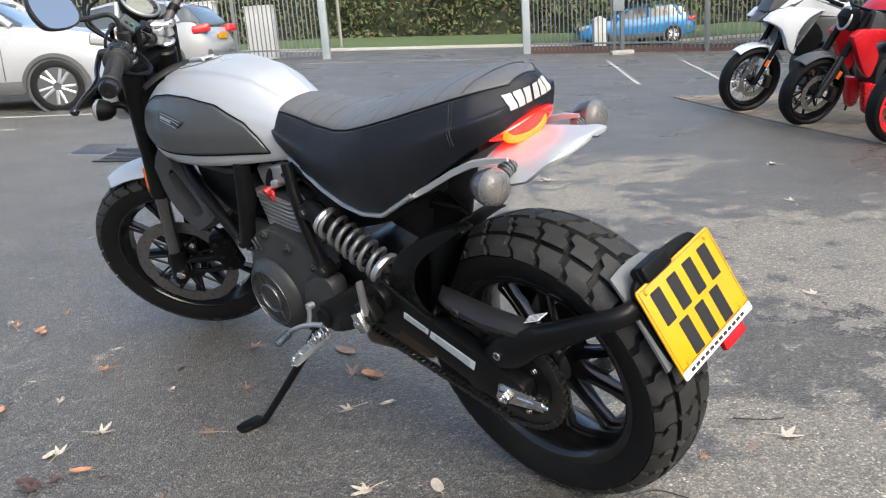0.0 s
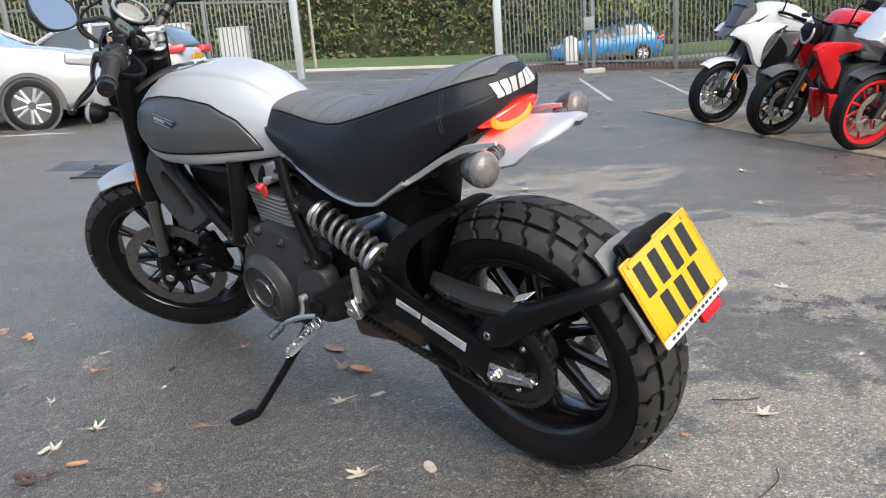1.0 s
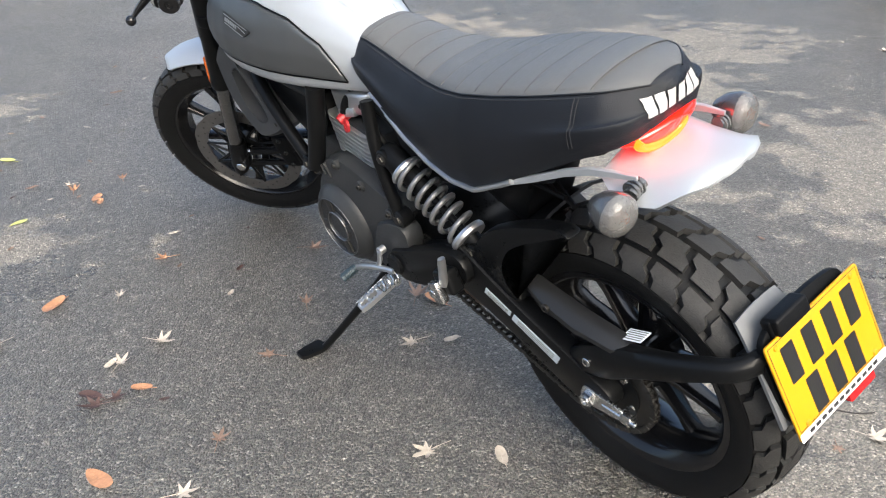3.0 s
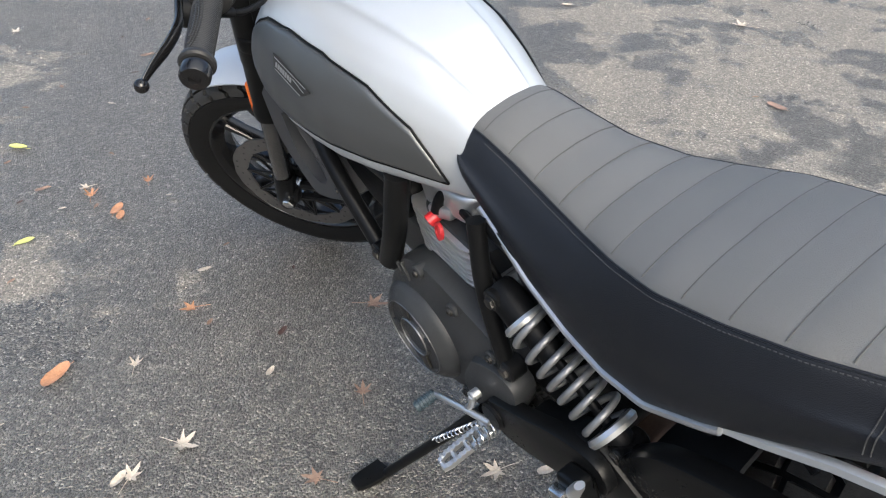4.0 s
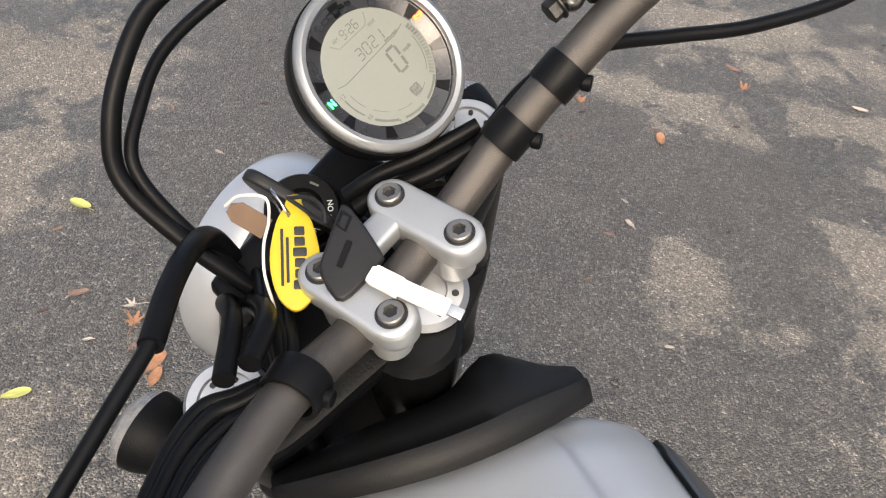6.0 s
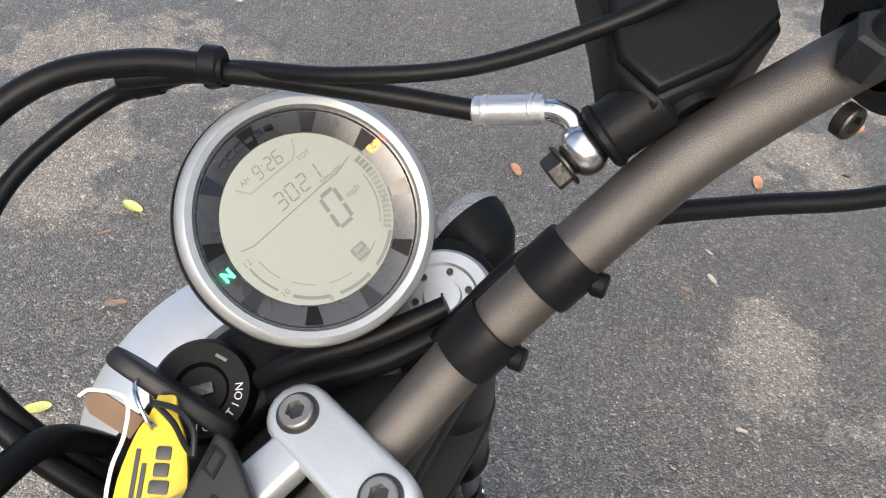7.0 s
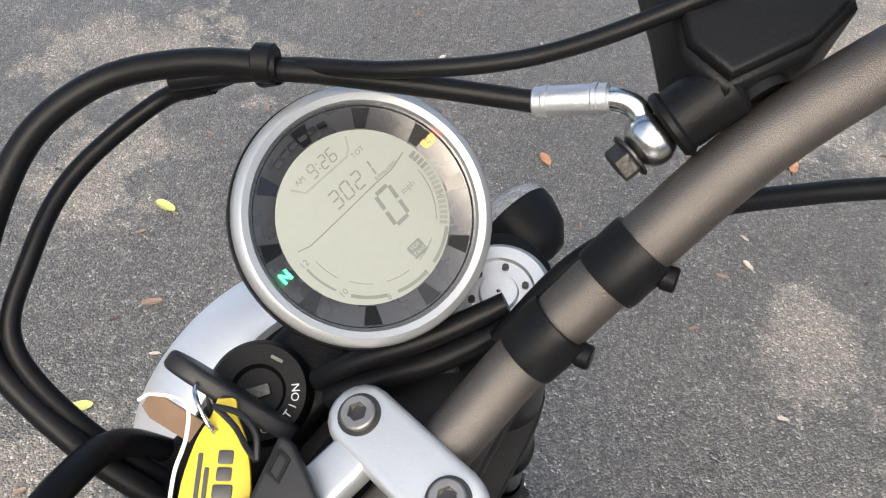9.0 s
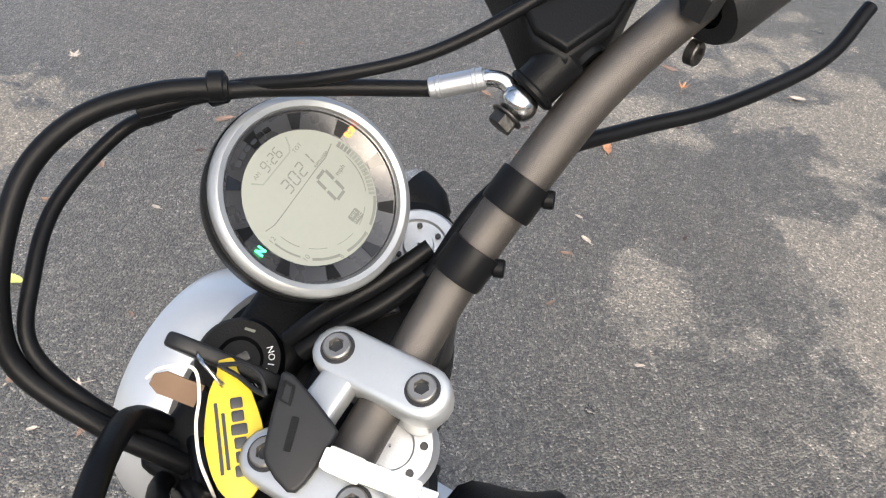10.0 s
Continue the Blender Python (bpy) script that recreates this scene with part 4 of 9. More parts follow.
lever = part("clutch_lever", bm, GLOSSBLACK, bars, "black clutch lever with a ball end")
bm = bmesh.new()
lathe(bm, [(0.0001, -0.0105)] + [(0.0105 * math.cos(a), 0.0105 * math.sin(a)) for a in np.linspace(-1.4, 1.4, 12)] + [(0.0001, 0.0105)], Matrix.Translation(s3(-0.046, 0.486, 0.802)), 24)
part("lever_ball", bm, GLOSSBLACK, lever)
bm = bmesh.new()
box(bm, (0.03, 0.006, 0.018), frame_matrix(S @ Vector((0.025, 0.224, 0.806)), S.to_3x3() @ Vector((1, -0.6, 0.2)), S.to_3x3() @ Vector((0.4, 1, 0))), 0.002)
part("cable_adjuster", bm, ALU, perch, "pale cable adjuster")
bm = bmesh.new()
tube(bm, [S @ Vector(q) for q in ((0.014, 0.252, 0.836), (0.034, 0.205, 0.838), (0.050, 0.150, 0.832), (0.062, 0.108, 0.825), (0.072, 0.094, 0.820))], 0.0042, 10, 6)
part("clutch_cable", bm, HOSE, bars, "black clutch cable")
bm = bmesh.new()
tube(bm, [S @ Vector(q) for q in ((0.061, 0.109, 0.825), (0.084, 0.077, 0.806), (0.102, 0.049, 0.780), (0.112, 0.032, 0.745), (0.106, 0.026, 0.690))], 0.0068, 14, 6, rr=[0.0066, 0.0068, 0.0068, 0.0060])
part("cable_sleeve", bm, HOSE, bars)
# mirrors
MIRROR = mat("mirror_glass", (0.80, 0.75, 0.69), 0.02, 1.0, 0.0, bump=0.0, rvary=0.0)
for sd in (1, -1):
    def q(u, v, w):
        return s3(u, v if sd > 0 else -v - 0.02, w)
    bm = bmesh.new()
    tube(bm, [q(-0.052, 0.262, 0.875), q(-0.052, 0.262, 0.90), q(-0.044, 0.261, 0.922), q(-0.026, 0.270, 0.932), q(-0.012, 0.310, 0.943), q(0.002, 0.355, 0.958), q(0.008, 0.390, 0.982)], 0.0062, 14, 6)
    cyl(bm, q(-0.052, 0.262, 0.868), q(-0.052, 0.262, 0.888), 0.0105, seg=6)
    arm = part("mirror_arm", bm, SWITCHPL, bars, "curved black mirror arm")
    # glass faces back along the motorcycle
    nb = Vector((-0.807, -0.493 * sd, 0.324)).normalized()
    long_ax = Vector((-0.45, 1.0 * sd, 0.0))
    long_ax = (long_ax - nb * long_ax.dot(nb)).normalized()
    mm = frame_matrix(q(-0.010, 0.425, 1.022), long_ax, nb.cross(long_ax))
    if (mm.to_3x3() @ Vector((0, 0, 1))).dot(nb) < 0:
        mm = mm @ Matrix.Diagonal((1, -1, -1, 1))
    shape = smooth_outline([(-0.066, -0.008), (-0.060, 0.026), (-0.03, 0.044), (0.02, 0.047), (0.060, 0.036), (0.070, 0.0), (0.055, -0.034), (0.01, -0.046), (-0.035, -0.040)], 5)
    bm = bmesh.new()
    rings = []
    for sc, z in ((0.25, -0.030), (0.62, -0.024), (0.90, -0.012), (1.03, 0.0), (1.05, 0.005), (1.03, 0.008), (0.965, 0.0075), (0.96, 0.004)):
        rings.append([mm @ Vector((x * sc, y * sc, z)) for x, y in shape])
    grid_faces(bm, rings)
    part("mirror_head", bm, SWITCHPL, arm, "rounded black mirror shell")
    bm = bmesh.new()
    plate(bm, [(x * 0.962, y * 0.962) for x, y in shape], 0.002, mm @ Matrix.Translation((0, 0, 0.0052)), 0)
    part("mirror_glass", bm, MIRROR, arm, "mirror glass", smooth=False)
# heated grip controller
GREEN = mat("green_light", (0.02, 0.25, 0.12), 0.3, emit=(0.05, 1.0, 0.4), power=0.05)
TEAL = mat("teal_print", (0.008, 0.12, 0.15), 0.4)
PANELGREY = mat("dark_keypad", (0.040, 0.042, 0.038), 0.35, 0, 0.05)
xa, ya = S.to_3x3() @ Vector((-0.13, 0.99, 0.09)), S.to_3x3() @ Vector((0.80, 0.16, 0.58))
bxm = frame_matrix(S @ Vector((-0.034, 0.198, 0.886)), xa, ya) @ Matrix.Diagonal((0.95, 0.95, 0.95, 1))
if (bxm.to_3x3() @ Vector((0, 0, 1))).dot(S.to_3x3() @ Vector((0, 0, 1))) < 0:
    bxm = bxm @ Matrix.Diagonal((-1, 1, -1, 1))
bm = bmesh.new()
plate(bm, rounded(0.062, 0.052, 0.007), 0.016, bxm @ Matrix.Translation((0, 0, -0.008)), 0.003, seg=3)
ctl = part("grip_controller", bm, SWITCHPL, bars, "black heated-grip controller with two round buttons")
bm = bmesh.new()
plate(bm, rounded(0.053, 0.043, 0.004), 0.0008, bxm @ Matrix.Translation((0, 0, 0.0003)), 0)
part("keypad", bm, PANELGREY, ctl)
sx = 1 if (bxm.to_3x3() @ Vector((1, 0, 0))).dot(xa) > 0 else -1
for x, y in ((0.010, 0.006), (0.008, -0.007)):
    bm = bmesh.new()
    lathe(bm, [(0.0052, 0), (0.0054, 0.001), (0.0045, 0.0018), (0.003, 0.0014), (0.0001, 0.0012)], bxm @ Matrix.Translation((x * sx, y, 0.0006)), 24)
    part("button", bm, BLACKPL, ctl)
bm = bmesh.new()
plate(bm, rounded(0.007, 0.007, 0.002), 0.001, bxm @ Matrix.Translation((-0.0035 * sx, -0.008, 0.0008)), 0)
part("power_light", bm, GREEN, ctl, "lit green key")
for k in range(6):
    bm = bmesh.new()
    plate(bm, rounded(0.0038, 0.0055, 0.001), 0.0005, bxm @ Matrix.Translation(((-0.0145 + 0.0055 * k) * sx, -0.0175, 0.0008)), 0)
    part("brand_bar", bm, TEAL, ctl, "teal printed bar")
for k in range(5):
    bm = bmesh.new()
    lathe(bm, [(0.0001, 0), (0.0009, 0), (0.0009, 0.0005), (0.0001, 0.0005)], bxm @ Matrix.Translation(((-0.017 - 0.002 * math.sin(k * 0.8)) * sx, 0.012 - 0.006 * k, 0.0008)), 10)
    part("level_mark", bm, LCDPALE, ctl)
bm = bmesh.new()
plate(bm, rounded(0.034, 0.0016, 0.0004), 0.0005, bxm @ Matrix.Translation((0.002 * sx, 0.0185, 0.0008)), 0)
part("print_bar", bm, LCDPALE, ctl)
bm = bmesh.new()
cyl(bm, s3(-0.072, 0.172, 0.858), s3(-0.086, 0.160, 0.845), 0.0075)
tube(bm, [s3(-0.086, 0.160, 0.845), s3(-0.10, 0.165, 0.83), s3(-0.098, 0.19, 0.82), s3(-0.07, 0.20, 0.815)], 0.0035, 8, 5)
part("controller_cable", bm, HOSE, ctl)
bm = bmesh.new()
box(bm, (0.03, 0.03, 0.05), S @ pose(-0.045, 0.205, 0.852), 0.006)
part("controller_bracket", bm, BLACKPL, ctl)
# brake reservoir and banjo
bm = bmesh.new()
RP = [(0.075, -0.270), (0.039, -0.240), (0.013, -0.215), (-0.012, -0.212), (-0.028, -0.252), (-0.030, -0.285), (0.0, -0.315), (0.05, -0.33)]
RP = [(0.034 + (x - 0.034) * 0.86, -0.292 + (y + 0.292) * 0.86) for x, y in RP]
plate(bm, RP, 0.040, S @ Matrix.Translation((0, 0, 0.838)), 0.005, seg=3)
plate(bm, [(0.032 + (x - 0.032) * 0.94, -0.29 + (y + 0.29) * 0.94) for x, y in RP], 0.008, S @ Matrix.Translation((0, 0, 0.859)), 0.003, seg=3)
res = part("brake_reservoir", bm, BLACKPL, bars, "black brake fluid reservoir with a round sight glass")
bm = bmesh.new()
wm = axis_matrix(s3(-0.0125, -0.2405, 0.841), S.to_3x3() @ Vector((-0.93, 0.36, 0.0)))
lathe(bm, [(0.0095, -0.004), (0.0115, 0.0035), (0.0125, 0.0035), (0.0125, -0.003)], wm, 32)
part("sight_ring", bm, BLACK, res)
bm = bmesh.new()
lathe(bm, [(0.0001, 0.0012), (0.0096, 0.001)], wm, 32)
part("sight_glass", bm, GLOSSBLACK, res)
bm = bmesh.new()
bd = (s3(0.004, -0.223, 0.838) - s3(0.008, -0.205, 0.832)).normalized()
cyl(bm, s3(0.006, -0.212, 0.834), s3(-0.003, -0.236, 0.848), 0.0125, seg=28)
cyl(bm, s3(0.0062, -0.2115, 0.8338), s3(0.0045, -0.216, 0.8363), 0.0138, seg=28)
part("reservoir_outlet", bm, BLACKPL, res)
bm = bmesh.new()
lathe(bm, [(0.0001, -0.009)] + [(0.0108 * math.cos(a), 0.009 * math.sin(a)) for a in np.linspace(-1.35, 1.35, 12)] + [(0.0001, 0.009)], axis_matrix(s3(0.0085, -0.205, 0.831), bd), 28)
tube(bm, [s3(0.012, -0.207, 0.833), s3(0.020, -0.2105, 0.835), s3(0.028, -0.2095, 0.8345), s3(0.035, -0.206, 0.832)], 0.0045, 12, 5)
banjo = part("banjo_fitting", bm, STEEL, bars, "bright steel banjo fitting")
hex_bolt(s3(0.0105, -0.197, 0.828), -bd, 0.0075, banjo, DARKSTEEL, 0.008)
bm = bmesh.new()
cyl(bm, s3(0.031, -0.2085, 0.8335), s3(0.057, -0.193, 0.8225), 0.0060, seg=24)
ff = (s3(0.057, -0.193, 0.8225) - s3(0.031, -0.2085, 0.8335)).normalized()
for k in (0.18, 0.82):
    p = s3(0.031, -0.2085, 0.8335).lerp(s3(0.057, -0.193, 0.8225), k)
    cyl(bm, p - ff * 0.0018, p + ff * 0.0018, 0.0065, seg=24)
part("hose_ferrule", bm, ALU, banjo, "crimped aluminium hose ferrule")
HOSES = [
    ("brake_hose", 0.0045, [(0.055, -0.194, 0.823), (0.104, -0.162, 0.826), (0.15, -0.131, 0.826), (0.185, -0.10, 0.820)], "black brake hose"),
    ("brake_hose", 0.0058, [(0.148, -0.133, 0.829), (0.178, -0.110, 0.829), (0.203, -0.080, 0.826), (0.210, -0.045, 0.822), (0.203, -0.012, 0.812), (0.190, 0.020, 0.795), (0.165, 0.042, 0.770), (0.115, 0.045, 0.745), (0.075, 0.04, 0.72)], "thick black sleeved hose"),
    ("throttle_cable", 0.0035, [(-0.035, -0.34, 0.876), (0.003, -0.291, 0.873), (0.026, -0.243, 0.863), (0.061, -0.198, 0.846), (0.104, -0.160, 0.838), (0.155, -0.133, 0.822), (0.190, -0.104, 0.80)], "black throttle cable with white print"),
]
CABLES = [
    ("throttle_cable", 0.0042, [(0.180, -0.113, 0.806), (0.201, -0.092, 0.795), (0.205, -0.04, 0.79), (0.190, 0.0, 0.785), (0.168, 0.03, 0.775), (0.13, 0.038, 0.75), (0.09, 0.035, 0.715)], "black throttle cable"),
    ("switch_cable", 0.0048, [(-0.152, -0.415, 0.80), (-0.139, -0.365, 0.79), (-0.096, -0.300, 0.788), (-0.055, -0.255, 0.79), (-0.018, -0.205, 0.80), (0.004, -0.165, 0.785), (0.012, -0.12, 0.755)], "black switch cable along the bar"),
    ("wire_loom", 0.0065, [(0.012, -0.130, 0.750), (0.03, -0.095, 0.738), (0.052, -0.062, 0.728), (0.060, -0.048, 0.722)], "black taped wiring"),
    ("wire_loom", 0.0055, [(0.020, -0.135, 0.757), (0.038, -0.10, 0.748), (0.058, -0.07, 0.738), (0.07, -0.05, 0.725)], "black taped wiring"),
    ("wire_loom", 0.0065, [(0.075, 0.055, 0.68), (0.055, 0.05, 0.74), (0.030, 0.058, 0.775), (0.008, 0.085, 0.795)], "black taped wiring"),
    ("wire_loom", 0.0060, [(0.09, 0.05, 0.68), (0.07, 0.06, 0.735), (0.042, 0.07, 0.775), (0.010, 0.10, 0.80)], "black taped wiring"),
]
for nm, r, pts_, lab in HOSES + CABLES:
    bm = bmesh.new()
    tube(bm, [s3(*p) for p in pts_], r, 14, 8)
    part(nm, bm, HOSE, bars, lab)
bm = bmesh.new()
pA, pB = s3(0.150, -0.1335, 0.828), s3(0.158, -0.128, 0.828)
cyl(bm, pA, pB, 0.0082, seg=20)
cyl(bm, s3(0.153, -0.1345, 0.820), s3(0.161, -0.129, 0.816), 0.0066, seg=16)
part("hose_clip", bm, HOSE, bars)
for k, (u, v, w) in enumerate(((0.003, -0.291, 0.8772), (0.009, -0.281, 0.8755), (0.014, -0.270, 0.8730))):
    bm = bmesh.new()
    box(bm, (0.006, 0.0016, 0.0006), frame_matrix(s3(u, v, w), S.to_3x3() @ Vector((0.3, 0.7, -0.1)), S.to_3x3() @ Vector((1, -0.4, 0))), 0)
    part("print_bar", bm, WHITEINK, bars)

# ---- instrument ----
GN = S.to_3x3() @ Vector((-0.423, -0.0075, 0.8906)).normalized()
GX = S.to_3x3() @ Vector((-0.0249, -0.9995, -0.0201))
GM = frame_matrix(s3(0.0878, -0.117, 0.7883), GX, GN.cross(GX)) @ Matrix.Diagonal((0.96, 0.96, 0.96, 1))
bm = bmesh.new()
lathe(bm, [(0.001, -0.046), (0.030, -0.045), (0.050, -0.036), (0.0598, -0.020), (0.0606, -0.007), (0.0600, -0.003), (0.057, -0.001)], GM, 72)
gauge = part("instrument", bm, BLACKPL, bars, "round digital instrument with a silver bezel")
bm = bmesh.new()
lathe(bm, [(0.0580, -0.003), (0.0590, -0.001), (0.0588, 0.002), (0.0575, 0.0045), (0.0545, 0.0058), (0.0515, 0.0045), (0.0508, 0.002)], GM, 96)
part("bezel", bm, mat("grey_satin_bezel", (0.27, 0.28, 0.285), 0.36, 0.6, 0.04, 20, 400, 0.05, 900), gauge, "satin silver bezel")
bm = bmesh.new()
lathe(bm, [(0.0512, 0.002), (0.0500, 0.0015), (0.0495, 0.0), (0.0402, -0.004), (0.0395, -0.0045)], GM, 96)
part("inner_ring", bm, mat("gauge_ring_black", (0.022, 0.022, 0.023), 0.28, 0, 0.1, coat=0.3), gauge, "dark inner ring")
for k in range(10):
    a = radians(36 * k + 14)
    bm = bmesh.new()
    ra = [(0.0405, -0.0036, -0.055), (0.0405, -0.0036, 0.055), (0.0488, -0.0002, 0.085), (0.0488, -0.0002, -0.085)]
    lo = [GM @ Vector((r * math.cos(a + d), r * math.sin(a + d), z - 0.001)) for r, z, d in ra]
    hi = [GM @ Vector((r * math.cos(a + d), r * math.sin(a + d), z + 0.0006)) for r, z, d in ra]
    grid_faces(bm, [lo, hi])
    part("ring_facet", bm, GLOSSBLACK if k % 2 else BLACKPL, gauge, smooth=False)
bm = bmesh.new()
lathe(bm, [(0.0001, -0.0042), (0.0400, -0.0042)], GM, 72)
part("display", bm, LCD, gauge, "pale grey liquid crystal display")


def gp(x, y, z=-0.0040):
    return GM @ Matrix.Translation((x / 1000, y / 1000, z))


SEG = {"0": "abcdef", "1": "bc", "2": "abged", "3": "abgcd", "6": "afgedc", "9": "abcdfg"}


def digit(ch, x, y, h, w, mt, th):
    bm = bmesh.new()
    hh, ww = h / 2, w / 2
    L = {"a": ((-ww, hh), (ww, hh)), "b": ((ww, hh), (ww, 0)), "c": ((ww, 0), (ww, -hh)), "d": ((-ww, -hh), (ww, -hh)), "e": ((-ww, -hh), (-ww, 0)), "f": ((-ww, 0), (-ww, hh)), "g": ((-ww, 0), (ww, 0))}
    for s_ in SEG[ch]:
        (x0, y0), (x1, y1) = L[s_]
        sl = 0.12
        x0, x1 = x0 + sl * y0, x1 + sl * y1
        cx, cy = (x0 + x1) / 2, (y0 + y1) / 2
        ribbon(bm, [((x + cx + (a - cx) * 0.82) / 1000, (y + cy + (b - cy) * 0.82) / 1000) for a, b in ((x0, y0), (x1, y1))], th / 1000, gp(0, 0), 0.00015)
    part("digit", bm, mt, gauge, smooth=False)


for ch, x in zip("926", (-3.6, 3.0, 7.8)):
    digit(ch, x, 30.6, 6.0, 3.2, LCDINK, 0.7)
for dy in (1.3, -1.3):
    bm = bmesh.new()
    plate(bm, ngon(0.0004, 8), 0.0002, gp(-0.2, 30.6 + dy), 0)
    part("colon_dot", bm, LCDINK, gauge)
for ch, x in zip("3021", (-4.5, 2.2, 9.0, 15.5)):
    digit(ch, x, 14.3, 7.6, 4.4, LCDINK, 0.8)
digit("0", 13.0, -4.4, 16.5, 8.2, LCDINK, 1.9)
for txt, x, y, h in (("AM", -10.7, 31.0, 2.6), ("TOT", 17.6, 23.6, 2.6), ("RPMx1000", 21.5, 8.9, 2.1), ("mph", 24.1, -3.4, 3.2)):
    lettering("display_text", txt, h / 1000 * 1.35, gp(x, y, -0.0039), LCDINK, gauge, 0.0001)
lettering("display_text", "0", 0.0042, gp(35.2, 5.4, -0.0039), LCDINK, gauge, 0.0001)
for txt, x, y, a in (("2", 34.2, -15.5, -60), ("4", 22.8, -31.5, 0), ("6", 3.2, -38.0, 0), ("8", -17.0, -34.0, 0), ("10", -30.8, -18.4, 0), ("12", -34.6, 2.9, 0)):
    lettering("display_text", txt, 0.0042, gp(x, y, -0.0039) @ pose(0, 0, 0, 0, 0, a), LCDINK, gauge, 0.0001)
bm = bmesh.new()
ribbon(bm, [(-0.033, 0.0088), (-0.027, 0.0070), (-0.020, 0.0070), (0.0145, 0.0078), (0.024, 0.0075), (0.0335, 0.0098)], 0.0006, gp(0, 0), 0.00015)
part("display_line", bm, LCDINK, gauge)
bm = bmesh.new()
ribbon(bm, [(0.0185, 0.0325), (0.0155, 0.0275), (0.0125, 0.0253), (-0.0125, 0.0255), (-0.0165, 0.0308)], 0.0009, gp(0, 0), 0.00015)
part("display_line", bm, LCDPALE, gauge)
for k in range(16):
    a = radians(11 - 58 * k / 15)
    bm = bmesh.new()
    ribbon(bm, [(0.0015 + 0.0335 * math.cos(a), -0.0007 + 0.0335 * math.sin(a)), (0.0015 + 0.0372 * math.cos(a), -0.0007 + 0.0372 * math.sin(a))], 0.0017, gp(0, 0), 0.00015)
    part("rev_segment", bm, LCDPALE if k > 3 else LCDINK, gauge)
for a0, a1, r, th in ((-50, -78, 0.0370, 0.0016), (-86, -112, 0.0370, 0.0016), (-120, -146, 0.0370, 0.0016), (-157, -182, 0.0368, 0.0010), (-62, -84, 0.0310, 0.0004), (-96, -118, 0.0310, 0.0004), (-130, -150, 0.0310, 0.0004), (-160, -182, 0.0315, 0.0004), (0, -45, 0.0318, 0.0004)):
    bm = bmesh.new()
    ribbon(bm, [(0.0015 + r * math.cos(radians(a)), -0.0007 + r * math.sin(radians(a))) for a in np.linspace(a0, a1, 14)], th, gp(0, 0), 0.00015)
    part("rev_arc", bm, LCDINK, gauge)
bm = bmesh.new()
plate(bm, rounded(0.0078, 0.0070, 0.0009), 0.0002, gp(7.8, -27.0), 0)
part("stand_warning", bm, LCDINK, gauge)
for txt, dy in (("SIDE", 1.6), ("STAND", -1.6)):
    lettering("warning_text", txt, 0.0026, gp(7.8, -27.0 + dy, -0.0038), LCD, gauge, 0.0001)
AMBER = mat("amber_light", (0.6, 0.13, 0.0), 0.4, emit=(1.0, 0.11, 0.0), power=1.1)
LIMEL = mat("green_neutral_light", (0.05, 0.8, 0.3), 0.4, emit=(0.05, 1.0, 0.3), power=2.2)
am = GM @ pose(0.0455, 0.0062, -0.0012, 0, -20, 0)
bm = bmesh.new()
ribbon(bm, [(0.0022 * math.cos(a), 0.0022 * math.sin(a)) for a in np.linspace(0, 2 * math.pi, 22)], 0.0012, am, 0.0002)
ribbon(bm, [(0.0031 * math.cos(a), 0.0031 * math.sin(a)) for a in np.linspace(-0.9, 0.9, 8)], 0.0009, am, 0.0002)
ribbon(bm, [(0.0031 * math.cos(a), 0.0031 * math.sin(a)) for a in np.linspace(2.24, 4.04, 8)], 0.0009, am, 0.0002)
part("brake_warning_light", bm, AMBER, gauge, "lit amber brake warning light")
lettering("warning_text", "ABS", 0.0022, am @ Matrix.Translation((0, 0, 0.0002)), AMBER, gauge, 0.0001, bold=0.00008)
lettering("neutral_light", "N", 0.0068, GM @ pose(-0.0445, 0.0044, -0.0008, 0, 20, 0), LIMEL, gauge, 0.0001, bold=0.0003, label="lit green neutral letter")
bm = bmesh.new()
for k in range(6):
    a = radians(90 + 17 - 6.8 * k)
    plate(bm, rounded(0.0042, 0.0046, 0.0008), 0.0004, GM @ Matrix.Translation((0.0452 * math.cos(a), 0.0452 * math.sin(a), -0.0012)) @ pose(0, 0, 0, 0, 0, math.degrees(a) - 90) @ pose(0, 0, 0, -22, 0, 0), 0)
part("brand_bar", bm, GLOSSBLACK, gauge, "embossed dark bars")
bm = bmesh.new()
tube(bm, [GM @ Vector((0.0, -0.01, -0.042)), s3(0.05, -0.105, 0.728), s3(0.03, -0.09, 0.722)], 0.014, 14, 4)
part("instrument_bracket", bm, BAR, gauge)

# ignition switch
IM = S @ pose(0.090, -0.026, 0.714, 0, -8, 0)
bm = bmesh.new()
lathe(bm, [(0.001, -0.05), (0.026, -0.05), (0.027, 0.004), (0.024, 0.010), (0.014, 0.010), (0.012, 0.007), (0.001, 0.007)], IM, 48)
ign = part("ignition_switch", bm, BLACKPL, bars, "black round ignition switch with white lettering")
for i, ch in enumerate("IGNITION"):
    a = radians(131 + 14 * i)
    lettering("switch_letter", ch, 0.0056, IM @ Matrix.Translation((0.019 * math.cos(a), 0.019 * math.sin(a), 0.0101)) @ pose(0, 0, 0, 0, 0, math.degrees(a) + 90), WHITEINK, ign, 0.0001)
bm = bmesh.new()
plate(bm, rounded(0.0066, 0.0016, 0.0004), 0.0003, IM @ pose(0.0185 * math.cos(radians(285)), 0.0185 * math.sin(radians(285)), 0.0102, 0, 0, 15), 0)
part("switch_mark", bm, LCDPALE, ign)
bm = bmesh.new()
